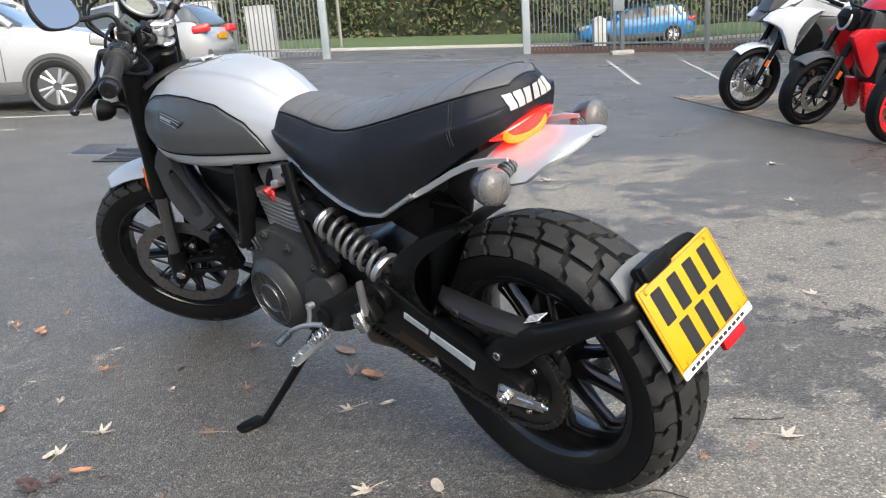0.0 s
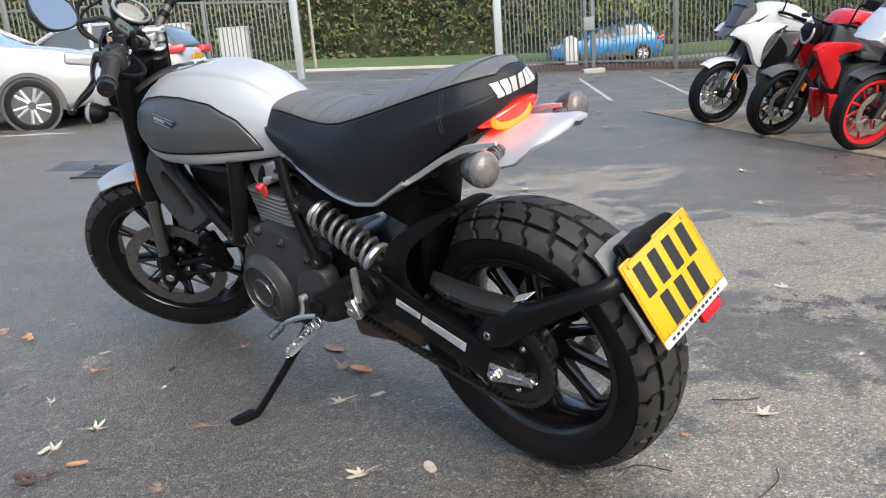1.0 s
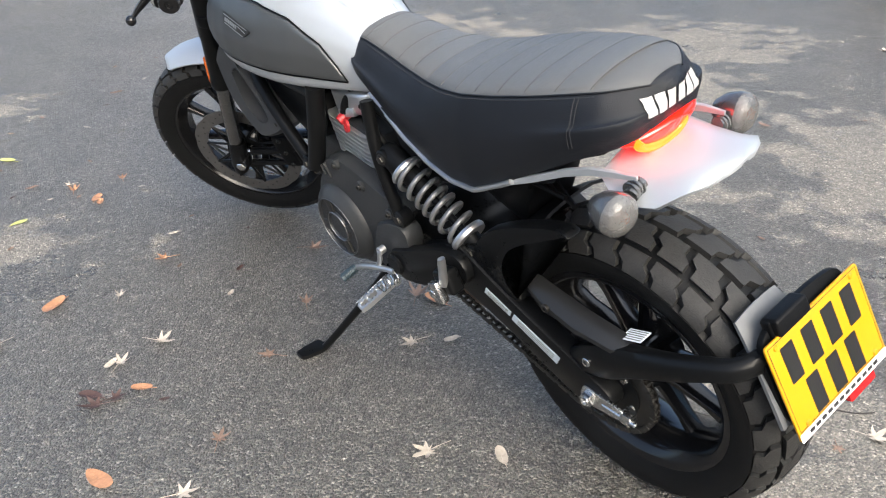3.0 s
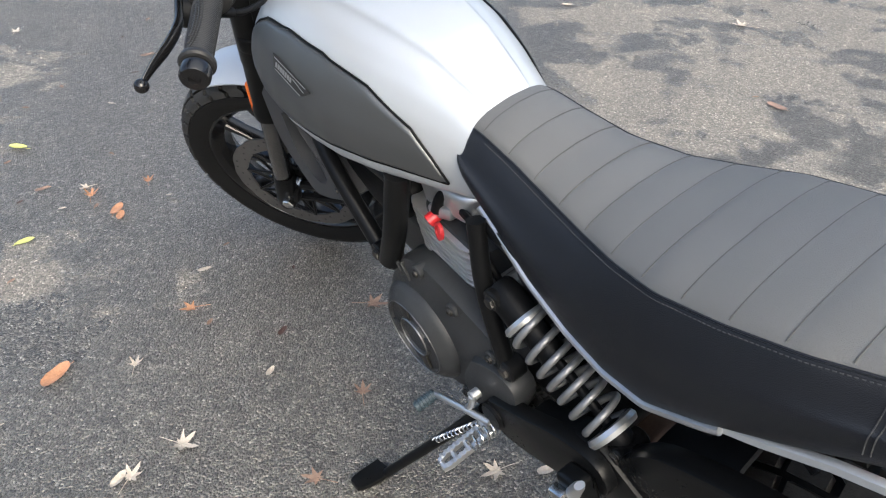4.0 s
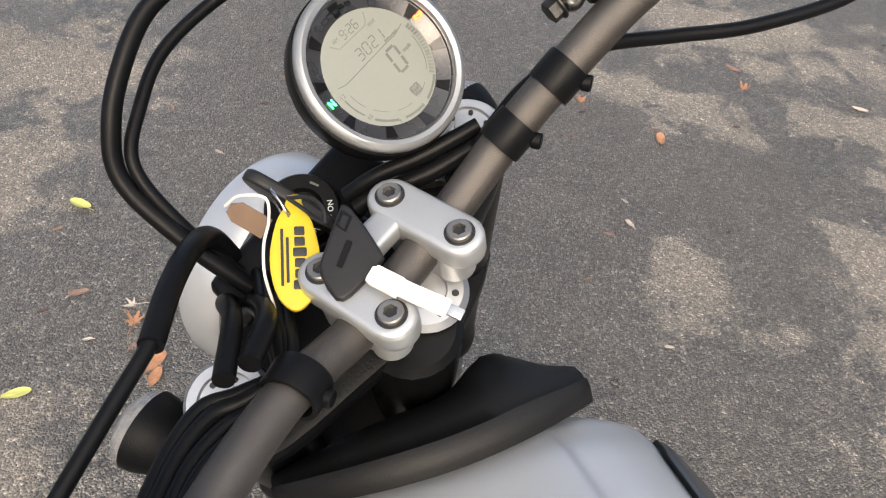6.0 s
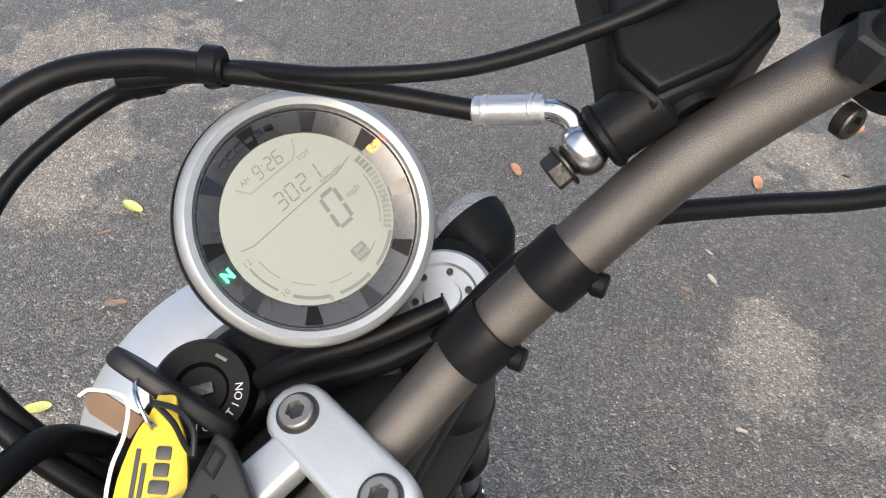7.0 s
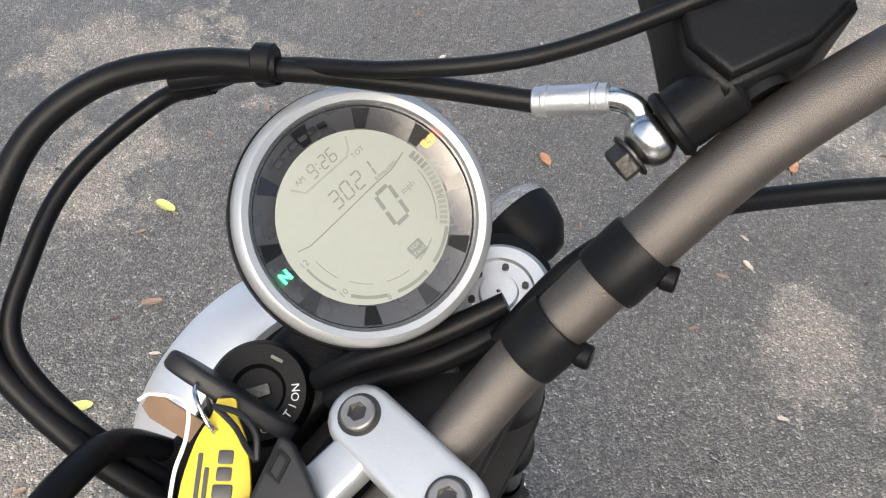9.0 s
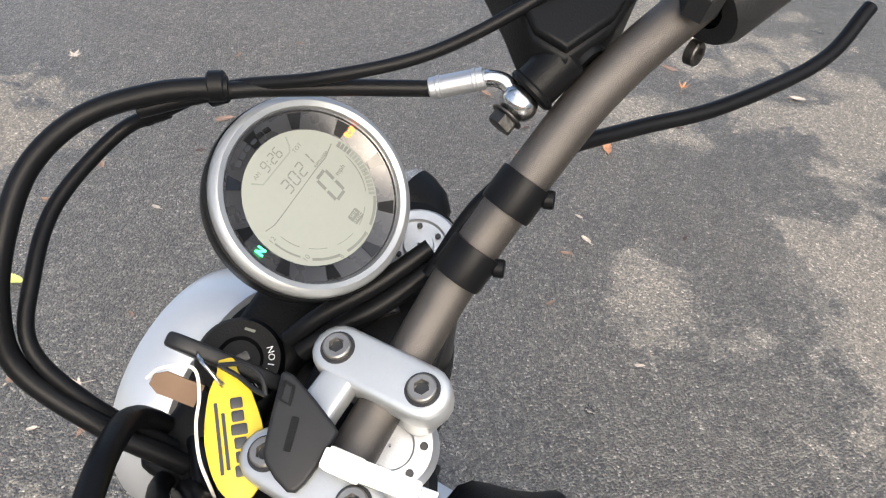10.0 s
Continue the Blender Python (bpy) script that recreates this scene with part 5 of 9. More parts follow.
plate(bm, rounded(0.012, 0.006, 0.001), 0.004, IM @ pose(0, 0, 0.008, 0, 0, 60), 0.0006)
part("lock_core", bm, DARKSTEEL, ign)

# ---- tank fittings ----
CZ = (smooth_tank(1.032, 0).z - 0.0035)
slope = math.degrees(math.atan2(smooth_tank(1.06, 0).z - smooth_tank(1.0, 0).z, 0.06))
CAPM = pose(1.032, 0.0, CZ, 0, -slope, 0)
bm = bmesh.new()
lathe(bm, [(0.0585, -0.006), (0.0585, 0.0036), (0.0575, 0.0046), (0.050, 0.0050), (0.0490, 0.0042), (0.0485, 0.0042), (0.042, 0.0068), (0.041, 0.0078), (0.036, 0.0082), (0.0345, 0.0072), (0.001, 0.0066)], CAPM, 80)
cap = part("filler_cap", bm, SILVER, bike, "silver round fuel filler cap with a flap")
bm = bmesh.new()
lathe(bm, [(0.0583, 0.0030), (0.0600, 0.0034), (0.0600, 0.0044), (0.0583, 0.0046)], CAPM, 80, closed=True)
part("cap_seal", bm, INK, cap)
bm = bmesh.new()
lathe(bm, [(0.0488, 0.0040), (0.0496, 0.0053), (0.0500, 0.0040)], CAPM, 80, closed=True)
part("cap_groove", bm, DARKSTEEL, cap)
FM = CAPM @ pose(0.0, 0.002, 0.0125, 0, 0, 176)
bm = bmesh.new()
plate(bm, smooth_outline([(0.052, 0.010), (0.050, -0.010), (0.020, -0.021), (-0.020, -0.020), (-0.038, -0.013), (-0.048, 0.0), (-0.038, 0.013), (-0.020, 0.020), (0.020, 0.021)], 5), 0.007, FM, 0.0022, seg=3)
part("cap_flap", bm, CLAMP, cap, "satin key flap")
bm = bmesh.new()
plate(bm, smooth_outline([(0.030, 0.013), (0.030, -0.013), (-0.012, -0.014), (-0.018, 0.0), (-0.012, 0.014)], 4), 0.002, FM @ Matrix.Translation((0, 0, 0.0036)), 0.0008)
part("flap_panel", bm, SILVER, cap)
bm = bmesh.new()
ribbon(bm, [(0.016, -0.007), (0.016, 0.007), (0.026, 0.007), (0.026, -0.007), (0.016, -0.007)], 0.0016, FM @ Matrix.Translation((0, 0, 0.0048)), 0.0004)
part("key_slot", bm, DARKSTEEL, cap)
bm = bmesh.new()
for y in (-0.016, 0.016):
    box(bm, (0.012, 0.008, 0.010), FM @ Matrix.Translation((0.050, y * 0.9, -0.001)), 0.002)
cyl(bm, FM @ Vector((0.052, -0.019, 0)), FM @ Vector((0.052, 0.019, 0)), 0.0028, seg=12)
part("flap_hinge", bm, CLAMP, cap)
# fuel grade label
LZ = smooth_tank(0.926, 0).z
ls = math.degrees(math.atan2(smooth_tank(0.95, 0).z - smooth_tank(0.90, 0).z, 0.05))
LMX = pose(0.926, 0.0, LZ + 0.0014, 0, -ls, 0) @ pose(0, 0, 0, 0, 0, -90)
LABEL = mat("label_silver", (0.50, 0.51, 0.52), 0.42, 0.2, 0.03)
bm = bmesh.new()
plate(bm, rounded(0.056, 0.020, 0.003), 0.0008, LMX, 0)
lb = part("fuel_label", bm, LABEL, bike, "small silver fuel grade label")
for x, txt in ((-0.0178, "E0"), (0.0, "E5"), (0.0178, "E10")):
    bm = bmesh.new()
    ribbon(bm, [(x + 0.0072 * math.cos(a), 0.0012 + 0.0072 * math.sin(a)) for a in np.linspace(0, 2 * math.pi, 30)], 0.0007, LMX @ Matrix.Translation((0, 0, 0.0004)), 0.0001)
    part("label_ring", bm, INK, lb)
    lettering("label_text", "E", 0.0088, LMX @ Matrix.Translation((x - 0.0016 - 0.0006 * (len(txt) - 2), 0.0014, 0.0005)), INK, lb, 0.0001)
    lettering("label_text", txt[1:], 0.0056, LMX @ Matrix.Translation((x + 0.0026, -0.0002, 0.0005)), INK, lb, 0.0001)
bm = bmesh.new()
ribbon(bm, [(0.0278 * math.cos(0), 0.0098), (-0.0278, 0.0098), (-0.0278, -0.0098), (0.0278, -0.0098), (0.0278, 0.0098)], 0.0005, LMX @ Matrix.Translation((0, 0, 0.0004)), 0.0001)
plate(bm, rounded(0.012, 0.0014, 0.0003), 0.0002, LMX @ Matrix.Translation((0.0, -0.0080, 0.0005)), 0)
part("label_rule", bm, INK, lb)
# tank badges: winged shapes with plain bars
for side in (1, -1):
    bx = []
    for x, z in ((1.020, 0.866), (0.902, 0.846)):
        v = v_at(x, z)
        p = smooth_tank(x, v)
        nrm = (smooth_tank(x + 0.004, v) - smooth_tank(x - 0.004, v)).cross(smooth_tank(x, v + 0.01) - smooth_tank(x, v - 0.01)).normalized()
        nrm = nrm if nrm.y > 0 else -nrm
        bx.append((p + nrm * 0.0075, nrm))
    c, nn = (bx[0][0] + bx[1][0]) / 2 + bx[0][1] * 0.002, (bx[0][1] + bx[1][1]).normalized()
    xd = (bx[1][0] - bx[0][0])
    if side < 0:
        c, nn, xd = Vector((c.x, -c.y, c.z)), Vector((nn.x, -nn.y, nn.z)), Vector((xd.x, -xd.y, xd.z))
    bmx = frame_matrix(c, xd, nn.cross(xd))
    bm = bmesh.new()
    plate(bm, [(-0.058, 0.014), (0.058, 0.004), (0.036, -0.013), (-0.050, -0.011)], 0.003, bmx, 0.0008)
    bd_ = part("badge", bm, INK, bike, "dark winged badge with silver bars")
    for y0, x0, x1 in ((0.0095, -0.052, 0.046), (-0.0085, -0.046, 0.034), (0.001, 0.008, 0.042)):
        bm = bmesh.new()
        ribbon(bm, [(x0, y0 + 0.001), (x1, y0 - 0.005)], 0.0016, bmx @ Matrix.Translation((0, 0, 0.0016)), 0.0004)
        part("badge_bar", bm, ALU, bd_)
    for k in range(7):
        bm = bmesh.new()
        plate(bm, rounded(0.0052, 0.0085, 0.001), 0.0006, bmx @ Matrix.Translation((-0.043 + 0.0075 * k, 0.0005 - 0.0005 * k, 0.0017)), 0)
        part("badge_bar", bm, ALU, bd_)
# rubber apron ahead of the tank
bm = bmesh.new()
rows = []
for y in np.linspace(-0.104, 0.118, 21):
    f = 1 - (abs(y) / 0.12) ** 2
    row = []
    for t in (0, 0.06, 0.15, 0.17, 0.3, 0.45, 0.6, 0.75, 0.88, 1):
        h = math.exp(-((y + 0.055) / 0.030) ** 2)
        x = 1.170 - 0.034 * f + t * (0.050 + 0.040 * f + 0.010 * h)
        z = 0.953 - 0.032 * (abs(y) / 0.12) ** 2.2 - (0.070 - 0.034 * h) * t ** 2.0 + 0.012 * math.sin(t * 3) + (0.005 if 0.05 < t < 0.16 else 0.0)
        row.append(Vector((x, y, z)))
    rows.append(row)
th = [[p - Vector((0.002, 0, 0.005)) for p in r] for r in rows]
grid_faces(bm, [a + b[::-1] for a, b in zip(rows, th)])
part("tank_apron", bm, mat("matt_black_rubber", (0.006, 0.0063, 0.0066), 0.5, 0.0, 0.2, 14, 200, 0.15, 700, spec=0.2), bike, "black rubber apron ahead of the tank", angle=70)

# ---- seat lettering, stitching ----
def seat_side(x, f):
    r = seat_ring(x)
    k = f * (len(r) - 1)
    a = int(k)
    return r[a].lerp(r[min(a + 1, len(r) - 1)], k - a)


# half width of the seat's rear at each station and height
TAILX = [float(x) for x in np.linspace(0.0, -0.0675, 46)]
TAILR = [[seat_side(x, float(f)) for f in np.linspace(0.30, 0.95, 40)] for x in TAILX]


def on_tail(y, z):
    """The place on the rounded rear of the seat at that side offset and height."""
    best = None
    for ring in TAILR:
        p = min(ring, key=lambda q: abs(q.z - z))
        gap = abs(p.y - abs(y))
        if best is None or gap < best[0]:
            best = (gap, p.x)
    return Vector((best[1] - 0.0022, y, z + 0.0018)) + Vector((0, 0.0015 if y > 0 else -0.0015, 0))


for i in range(6):
    rows = []
    for s_ in np.linspace(0, 1, 6):
        y = 0.058 - (i + 0.80 * float(s_)) * 0.0196
        rows.append([on_tail(y, z) for z in (0.894, 0.888, 0.881, 0.874, 0.867)])
    bm = bmesh.new()
    grid_faces(bm, rows, closed=False, cap=False)
    part("brand_bar", bm, PALEPRINT, seat, "pale printed bar on the seat's rear")
bm = bmesh.new()
for k in range(46):
    f = 0.36 + 0.44 * k / 46
    p, q2 = seat_side(0.030, f), seat_side(0.030, f + 0.005)
    o = Vector((0, 0.0006, 0))
    tube(bm, [p + o, q2 + o], 0.0008, 5, 1)
    p, q2 = seat_side(0.024, f), seat_side(0.024, f + 0.005)
    tube(bm, [p + o, q2 + o], 0.0008, 5, 1)
part("stitching", bm, THREAD, seat, "double seam stitching")
bm = bmesh.new()
for k in range(110):
    x = 0.60 - 0.60 * k / 110
    a, b = seat_ring(x)[10], seat_ring(x - 0.003)[10]
    o = Vector((0, 0.001, 0.0012))
    tube(bm, [a + o, b + o], 0.0007, 5, 1)
part("stitching", bm, THREAD, seat)

# ---- engine ----
bm = bmesh.new()
box(bm, (0.30, 0.22, 0.20), pose(0.68, -0.01, 0.39, 0, 8, 0), 0.03, 3)
box(bm, (0.20, 0.20, 0.14), pose(0.50, -0.01, 0.36), 0.03, 3)
box(bm, (0.16, 0.16, 0.13), pose(0.90, -0.02, 0.47, 0, -12, 0), 0.02, 3)
engine = part("engine", bm, ENGINE, bike, "black cast engine with a finned cylinder")
bm = bmesh.new()
slab(bm, smooth_outline([(0.835, 0.500), (0.800, 0.548), (0.725, 0.566), (0.62, 0.540), (0.540, 0.515), (0.520, 0.480), (0.590, 0.420), (0.640, 0.33), (0.70, 0.275), (0.79, 0.265), (0.865, 0.31), (0.885, 0.40), (0.865, 0.46)], 3), 0.115, 0.06, 0.016)
part("clutch_case", bm, ENGINE, engine)
AC = axis_matrix((0.780, 0.135, 0.372), (0, 1, 0.0))
bm = bmesh.new()
lathe(bm, [(0.108, -0.005), (0.107, 0.012), (0.098, 0.024), (0.088, 0.030), (0.084, 0.036), (0.080, 0.0375), (0.076, 0.0365), (0.074, 0.031), (0.044, 0.031), (0.042, 0.036), (0.038, 0.037), (0.035, 0.033), (0.001, 0.032)], AC, 64)
cover = part("alternator_cover", bm, ENGINE, bike, "round black cover with a ringed centre")
bm = bmesh.new()
for r0 in (0.0795, 0.040):
    lathe(bm, [(r0 - 0.0013, 0.036), (r0, 0.0385), (r0 + 0.0013, 0.036)], AC, 64, closed=True)
part("cover_ring", bm, mat("bare_metal_ring", (0.20, 0.20, 0.20), 0.35, 0.9), cover, "bare metal ring")
for a in (18, 108, 198, 288):
    bm = bmesh.new()
    plate(bm, [(0.041, -0.013), (0.077, -0.015), (0.077, 0.015), (0.041, 0.013)], 0.006, AC @ pose(0, 0, 0.0325, 0, 0, a), 0.0015)
    part("cover_rib", bm, DARKSTEEL if a in (108, 288) else ENGINE, cover)
for x, z in ((0.842, 0.505), (0.745, 0.552), (0.655, 0.527), (0.560, 0.490), (0.60, 0.40), (0.66, 0.30), (0.85, 0.29)):
    bm = bmesh.new()
    cyl(bm, (x, 0.12, z), (x, 0.152, z), 0.013)
    part("bolt_boss", bm, ENGINE, engine)
    socket_bolt((x, 0.151, z), (0, 1, 0), 0.0075, engine, DARKSTEEL)
# ribs on the case
for k in range(2):
    bm = bmesh.new()
    box(bm, (0.005, 0.008, 0.04), pose(0.815 - 0.022 * k, 0.146, 0.520, 0, 24, 0), 0.002)
    part("case_rib", bm, ENGINE, engine)
# finned cylinder
for k in range(13):
    bm = bmesh.new()
    z = 0.492 + 0.0122 * k
    grow = 0.004 * (k % 2)
    plate(bm, rounded(0.180 + grow, 0.212, 0.035, 6), 0.0042, pose(0.702 + 0.002 * k, 0.0, z, 0, -9, 0), 0.001)
    part("fin", bm, FIN, engine)
bm = bmesh.new()
plate(bm, rounded(0.165, 0.192, 0.03), 0.16, pose(0.712, 0, 0.568, 0, -9, 0), 0.004)
part("cylinder", bm, ENGINE, engine)
bm = bmesh.new()
plate(bm, rounded(0.160, 0.185, 0.035), 0.055, pose(0.712, 0, 0.695, 0, 7, 0), 0.012, seg=3)
part("cylinder_head", bm, ALU, engine, "bare aluminium cylinder head")
bm = bmesh.new()
box(bm, (0.05, 0.03, 0.022), pose(0.715, 0.088, 0.672, 10, 10, 12), 0.006)
part("cap_base", bm, ALU, engine)
bm = bmesh.new()
cyl(bm, (0.722, 0.085, 0.668), (0.728, 0.116, 0.656), 0.0115)
lathe(bm, [(0.010, -0.004), (0.0145, -0.003), (0.0145, 0.003), (0.010, 0.004)], axis_matrix((0.700, 0.115, 0.652), (0.3, 1, 0.2)), 24, closed=True)
part("plug_cap", bm, RED, engine, "red rubber cap")
bm = bmesh.new()
tube(bm, [(0.722, 0.10, 0.672), (0.715, 0.09, 0.70), (0.69, 0.07, 0.73)], 0.010, 10, 4)
tube(bm, [(0.66, 0.09, 0.70), (0.62, 0.10, 0.71), (0.58, 0.09, 0.70), (0.54, 0.08, 0.66)], 0.007, 8, 4)
tube(bm, [(0.60, 0.10, 0.735), (0.585, 0.115, 0.69), (0.56, 0.11, 0.64)], 0.006, 8, 4)
part("engine_hose", bm, HOSE, engine)
bm = bmesh.new()
slab(bm, smooth_outline([(0.613, 0.445), (0.55, 0.475), (0.500, 0.465), (0.505, 0.40), (0.560, 0.325), (0.625, 0.315), (0.650, 0.36)], 3), 0.135, 0.05, 0.012)
part("sprocket_cover", bm, ENGINE, engine)
bm = bmesh.new()
tube(bm, [(0.60, 0.10, 0.50), (0.57, 0.12, 0.455), (0.60, 0.13, 0.41)], 0.012, 10, 4)
part("starter_cover", bm, ENGINE, engine)
# airbox and dark fillers behind the frame
bm = bmesh.new()
slab(bm, smooth_outline([(1.08, 0.71), (0.84, 0.715), (0.80, 0.66), (0.86, 0.56), (0.96, 0.56), (1.07, 0.64)], 2), 0.0, 0.20, 0.02)
part("air_box", bm, BLACKPL, bike, "black plastic air box under the tank")
bm = bmesh.new()
slab(bm, [(0.60, 0.735), (0.40, 0.700), (0.16, 0.74), (0.18, 0.66), (0.36, 0.60), (0.52, 0.56), (0.56, 0.62)], 0.0, 0.16, 0.012)
box(bm, (0.14, 0.14, 0.16), pose(0.25, 0, 0.66, 0, -20, 0), 0.02)
slab(bm, [(0.16, 0.70), (0.05, 0.775), (0.0, 0.80), (0.0, 0.825), (0.10, 0.79)], 0.0, 0.18, 0.008)
part("under_tray", bm, BLACKPL, bike, "black plastic tray under the seat")
# frame
bm = bmesh.new()
slab(bm, smooth_outline([(0.60, 0.335), (0.50, 0.325), (0.40, 0.34), (0.36, 0.42), (0.40, 0.50), (0.50, 0.52), (0.58, 0.46)], 3), 0.0, 0.20, 0.02)
part("pivot_block", bm, BLACK, bike)
TUBES = [
    (0.0165, [(1.18, 0.085, 0.745), (1.04, 0.125, 0.635), (0.885, 0.138, 0.505)]),
    (0.0215, [(0.775, 0.125, 0.735), (0.800, 0.140, 0.62), (0.845, 0.145, 0.515)]),
    (0.0140, [(1.16, 0.085, 0.725), (0.95, 0.115, 0.712), (0.775, 0.125, 0.712)]),
    (0.0145, [(0.585, 0.118, 0.748), (0.565, 0.135, 0.63), (0.530, 0.140, 0.488)]),
    (0.0135, [(0.590, 0.100, 0.735), (0.42, 0.100, 0.690), (0.25, 0.105, 0.69), (0.10, 0.100, 0.735)]),
]
for side in (1, -1):
    for r, p in TUBES:
        bm = bmesh.new()
        tube(bm, [(x, y * side, z) for x, y, z in p], r, 14, 5)
        part("frame_tube", bm, BLACK, bike, "")
    hex_bolt((0.870, 0.158 * side, 0.517), (0, side, 0), 0.010, bike)
    hex_bolt((0.523, 0.152 * side, 0.492), (0, side, 0), 0.011, bike)
    for lx, ly, lz in ((0.870, 0.158, 0.517), (0.523, 0.153, 0.492)):
        bm = bmesh.new()
        cyl(bm, (lx, 0.12 * side, lz), (lx, ly * side, lz), 0.021)
        part("frame_lug", bm, BLACK, bike)
# scoop beside the oil cooler
for side in (1, -1):
    outer = smooth_outline([(1.262, 0.700), (1.205, 0.752), (1.150, 0.752), (1.108, 0.668), (1.000, 0.590), (0.985, 0.562), (1.085, 0.512), (1.150, 0.505), (1.245, 0.59)], 3)
    hole = [(1.185, 0.675), (1.140, 0.690), (1.055, 0.585), (1.105, 0.550), (1.165, 0.592)]
    bm = bmesh.new()
    cxz = (1.12, 0.62)
    hs = []
    hp = spline([(a, b, 0) for a, b in hole + hole[:1]], 8)[:-1]
    for a, b in outer:
        d = Vector((a - cxz[0], b - cxz[1], 0)).normalized()
        hs.append(max(hp, key=lambda q3: (Vector((q3.x - cxz[0], q3.y - cxz[1], 0)).normalized()).dot(d)))
    lo = [Vector((a, 0.085 * side, b)) for a, b in outer]
    mid = [Vector((a, 0.128 * side, b)) for a, b in outer]
    hi = [Vector((cxz[0] + (a - cxz[0]) * 0.93, 0.140 * side, cxz[1] + (b - cxz[1]) * 0.93)) for a, b in outer]
    hin = [Vector((q3.x, 0.138 * side, q3.y)) for q3 in hs]
    hlo = [Vector((q3.x, 0.095 * side, q3.y)) for q3 in hs]
    grid_faces(bm, [lo, mid, hi, hin, hlo], cap=False)
    part("cooler_scoop", bm, mat("scoop_plastic", (0.028, 0.030, 0.033), 0.42, spec=0.35), bike, "dark plastic scoop beside the oil cooler", angle=35)
    bm = bmesh.new()
    slab(bm, [(1.20, 0.69), (1.13, 0.70), (1.04, 0.58), (1.10, 0.53), (1.18, 0.58)], 0.092 * side, 0.004, 0.001)
    part("cooler_core", bm, INK, bike)
    hex_bolt((1.018, 0.136 * side, 0.572), (0, side, 0), 0.006, bike)

# ---- rear suspension ----
SH0, SH1 = Vector((0.535, 0.122, 0.640)), Vector((0.312, 0.118, 0.508))
sd_ = (SH1 - SH0).normalized()
shm = axis_matrix(SH0, sd_)
L_ = (SH1 - SH0).length
bm = bmesh.new()
lathe(bm, [(0.001, -0.02), (0.018, -0.018), (0.024, -0.004), (0.027, 0.01), (0.027, 0.045), (0.022, 0.05), (0.022, 0.12), (0.008, 0.12), (0.008, L_ - 0.03), (0.02, L_ - 0.025), (0.02, L_), (0.012, L_ + 0.02)], shm, 28)
shock = part("shock_absorber", bm, BLACKPL, bike, "black shock absorber with a grey coil spring")
bm = bmesh.new()
coil = []
turns = 7.0
for k in range(int(turns * 24) + 1):
    a = 2 * math.pi * k / 24
    f = k / (turns * 24)
    z = 0.052 + (L_ - 0.075) * (f + 0.05 * math.sin(f * math.pi * 2) * 0.5)
    coil.append(shm @ Vector((0.0330 * math.cos(a), 0.0330 * math.sin(a), z)))
tube(bm, coil, 0.0056, 10, 1)
part("spring", bm, SPRING, shock, "grey painted coil spring")
for z0, z1, r in ((0.044, 0.056, 0.034), (L_ - 0.026, L_ - 0.012, 0.038)):
    bm = bmesh.new()
    lathe(bm, [(0.015, z0), (r, z0), (r + 0.003, (z0 + z1) / 2), (r, z1), (0.015, z1)], shm, 32)
    part("spring_collar", bm, ALU, shock, "aluminium spring collar")
bm = bmesh.new()
cyl(bm, SH0 + Vector((0, -0.02, 0)), SH0 + Vector((0, 0.026, 0)), 0.019)
part("shock_eye", bm, BLACK, shock)
bm = bmesh.new()
cyl(bm, SH1 + Vector((0, -0.03, 0)) + sd_ * 0.012, SH1 + Vector((0, 0.024, 0)) + sd_ * 0.012, 0.017)
part("shock_eye", bm, BLACK, shock)
hex_bolt(SH0 + Vector((0, 0.026, 0)), (0, 1, 0), 0.010, shock)
hex_bolt(SH1 + Vector((0, 0.024, 0)) + sd_ * 0.012, (0, 1, 0), 0.010, shock)

# swing arm: main beam, upright horn, chain run
swing = bike
for side in (1, -1):
    bm = bmesh.new()
    slab(bm, smooth_outline([(0.47, 0.44), (0.40, 0.475), (0.335, 0.515), (0.27, 0.486), (0.205, 0.452), (0.130, 0.418), (0.05, 0.385), (-0.005, 0.362), (-0.045, 0.338), (-0.040, 0.300), (0.0, 0.277), (0.05, 0.286), (0.12, 0.315), (0.235, 0.365), (0.36, 0.400), (0.45, 0.375)], 3), 0.132 * side, 0.042, 0.008)
    part("swing_arm_beam", bm, BLACK, swing)
bm = bmesh.new()
slab(bm, smooth_outline([(0.300, 0.500), (0.272, 0.545), (0.232, 0.588), (0.150, 0.634), (0.060, 0.668), (0.030, 0.662), (0.060, 0.640), (0.130, 0.598), (0.180, 0.556), (0.200, 0.508), (0.190, 0.475), (0.165, 0.452), (0.225, 0.436), (0.29, 0.46)], 3), 0.128, 0.036, 0.008)
part("horn", bm, BLACK, swing, "satin black raised swing arm horn")
bm = bmesh.new()
rings = []
for a in np.linspace(radians(34), radians(64), 14):
    top = [Vector((0.336 * math.cos(a) + 0.004, y, 0.315 + (0.338 - 0.03 * (abs(y) / 0.11) ** 3) * math.sin(a))) for y in np.linspace(-0.11, 0.112, 9)]
    rings.append(top + [Vector((p.x - 0.004, p.y, p.z - 0.004)) for p in top[::-1]])
grid_faces(bm, rings)
part("hugger", bm, BLACKPL, swing, "black tyre hugger")
bm = bmesh.new()
rings = []
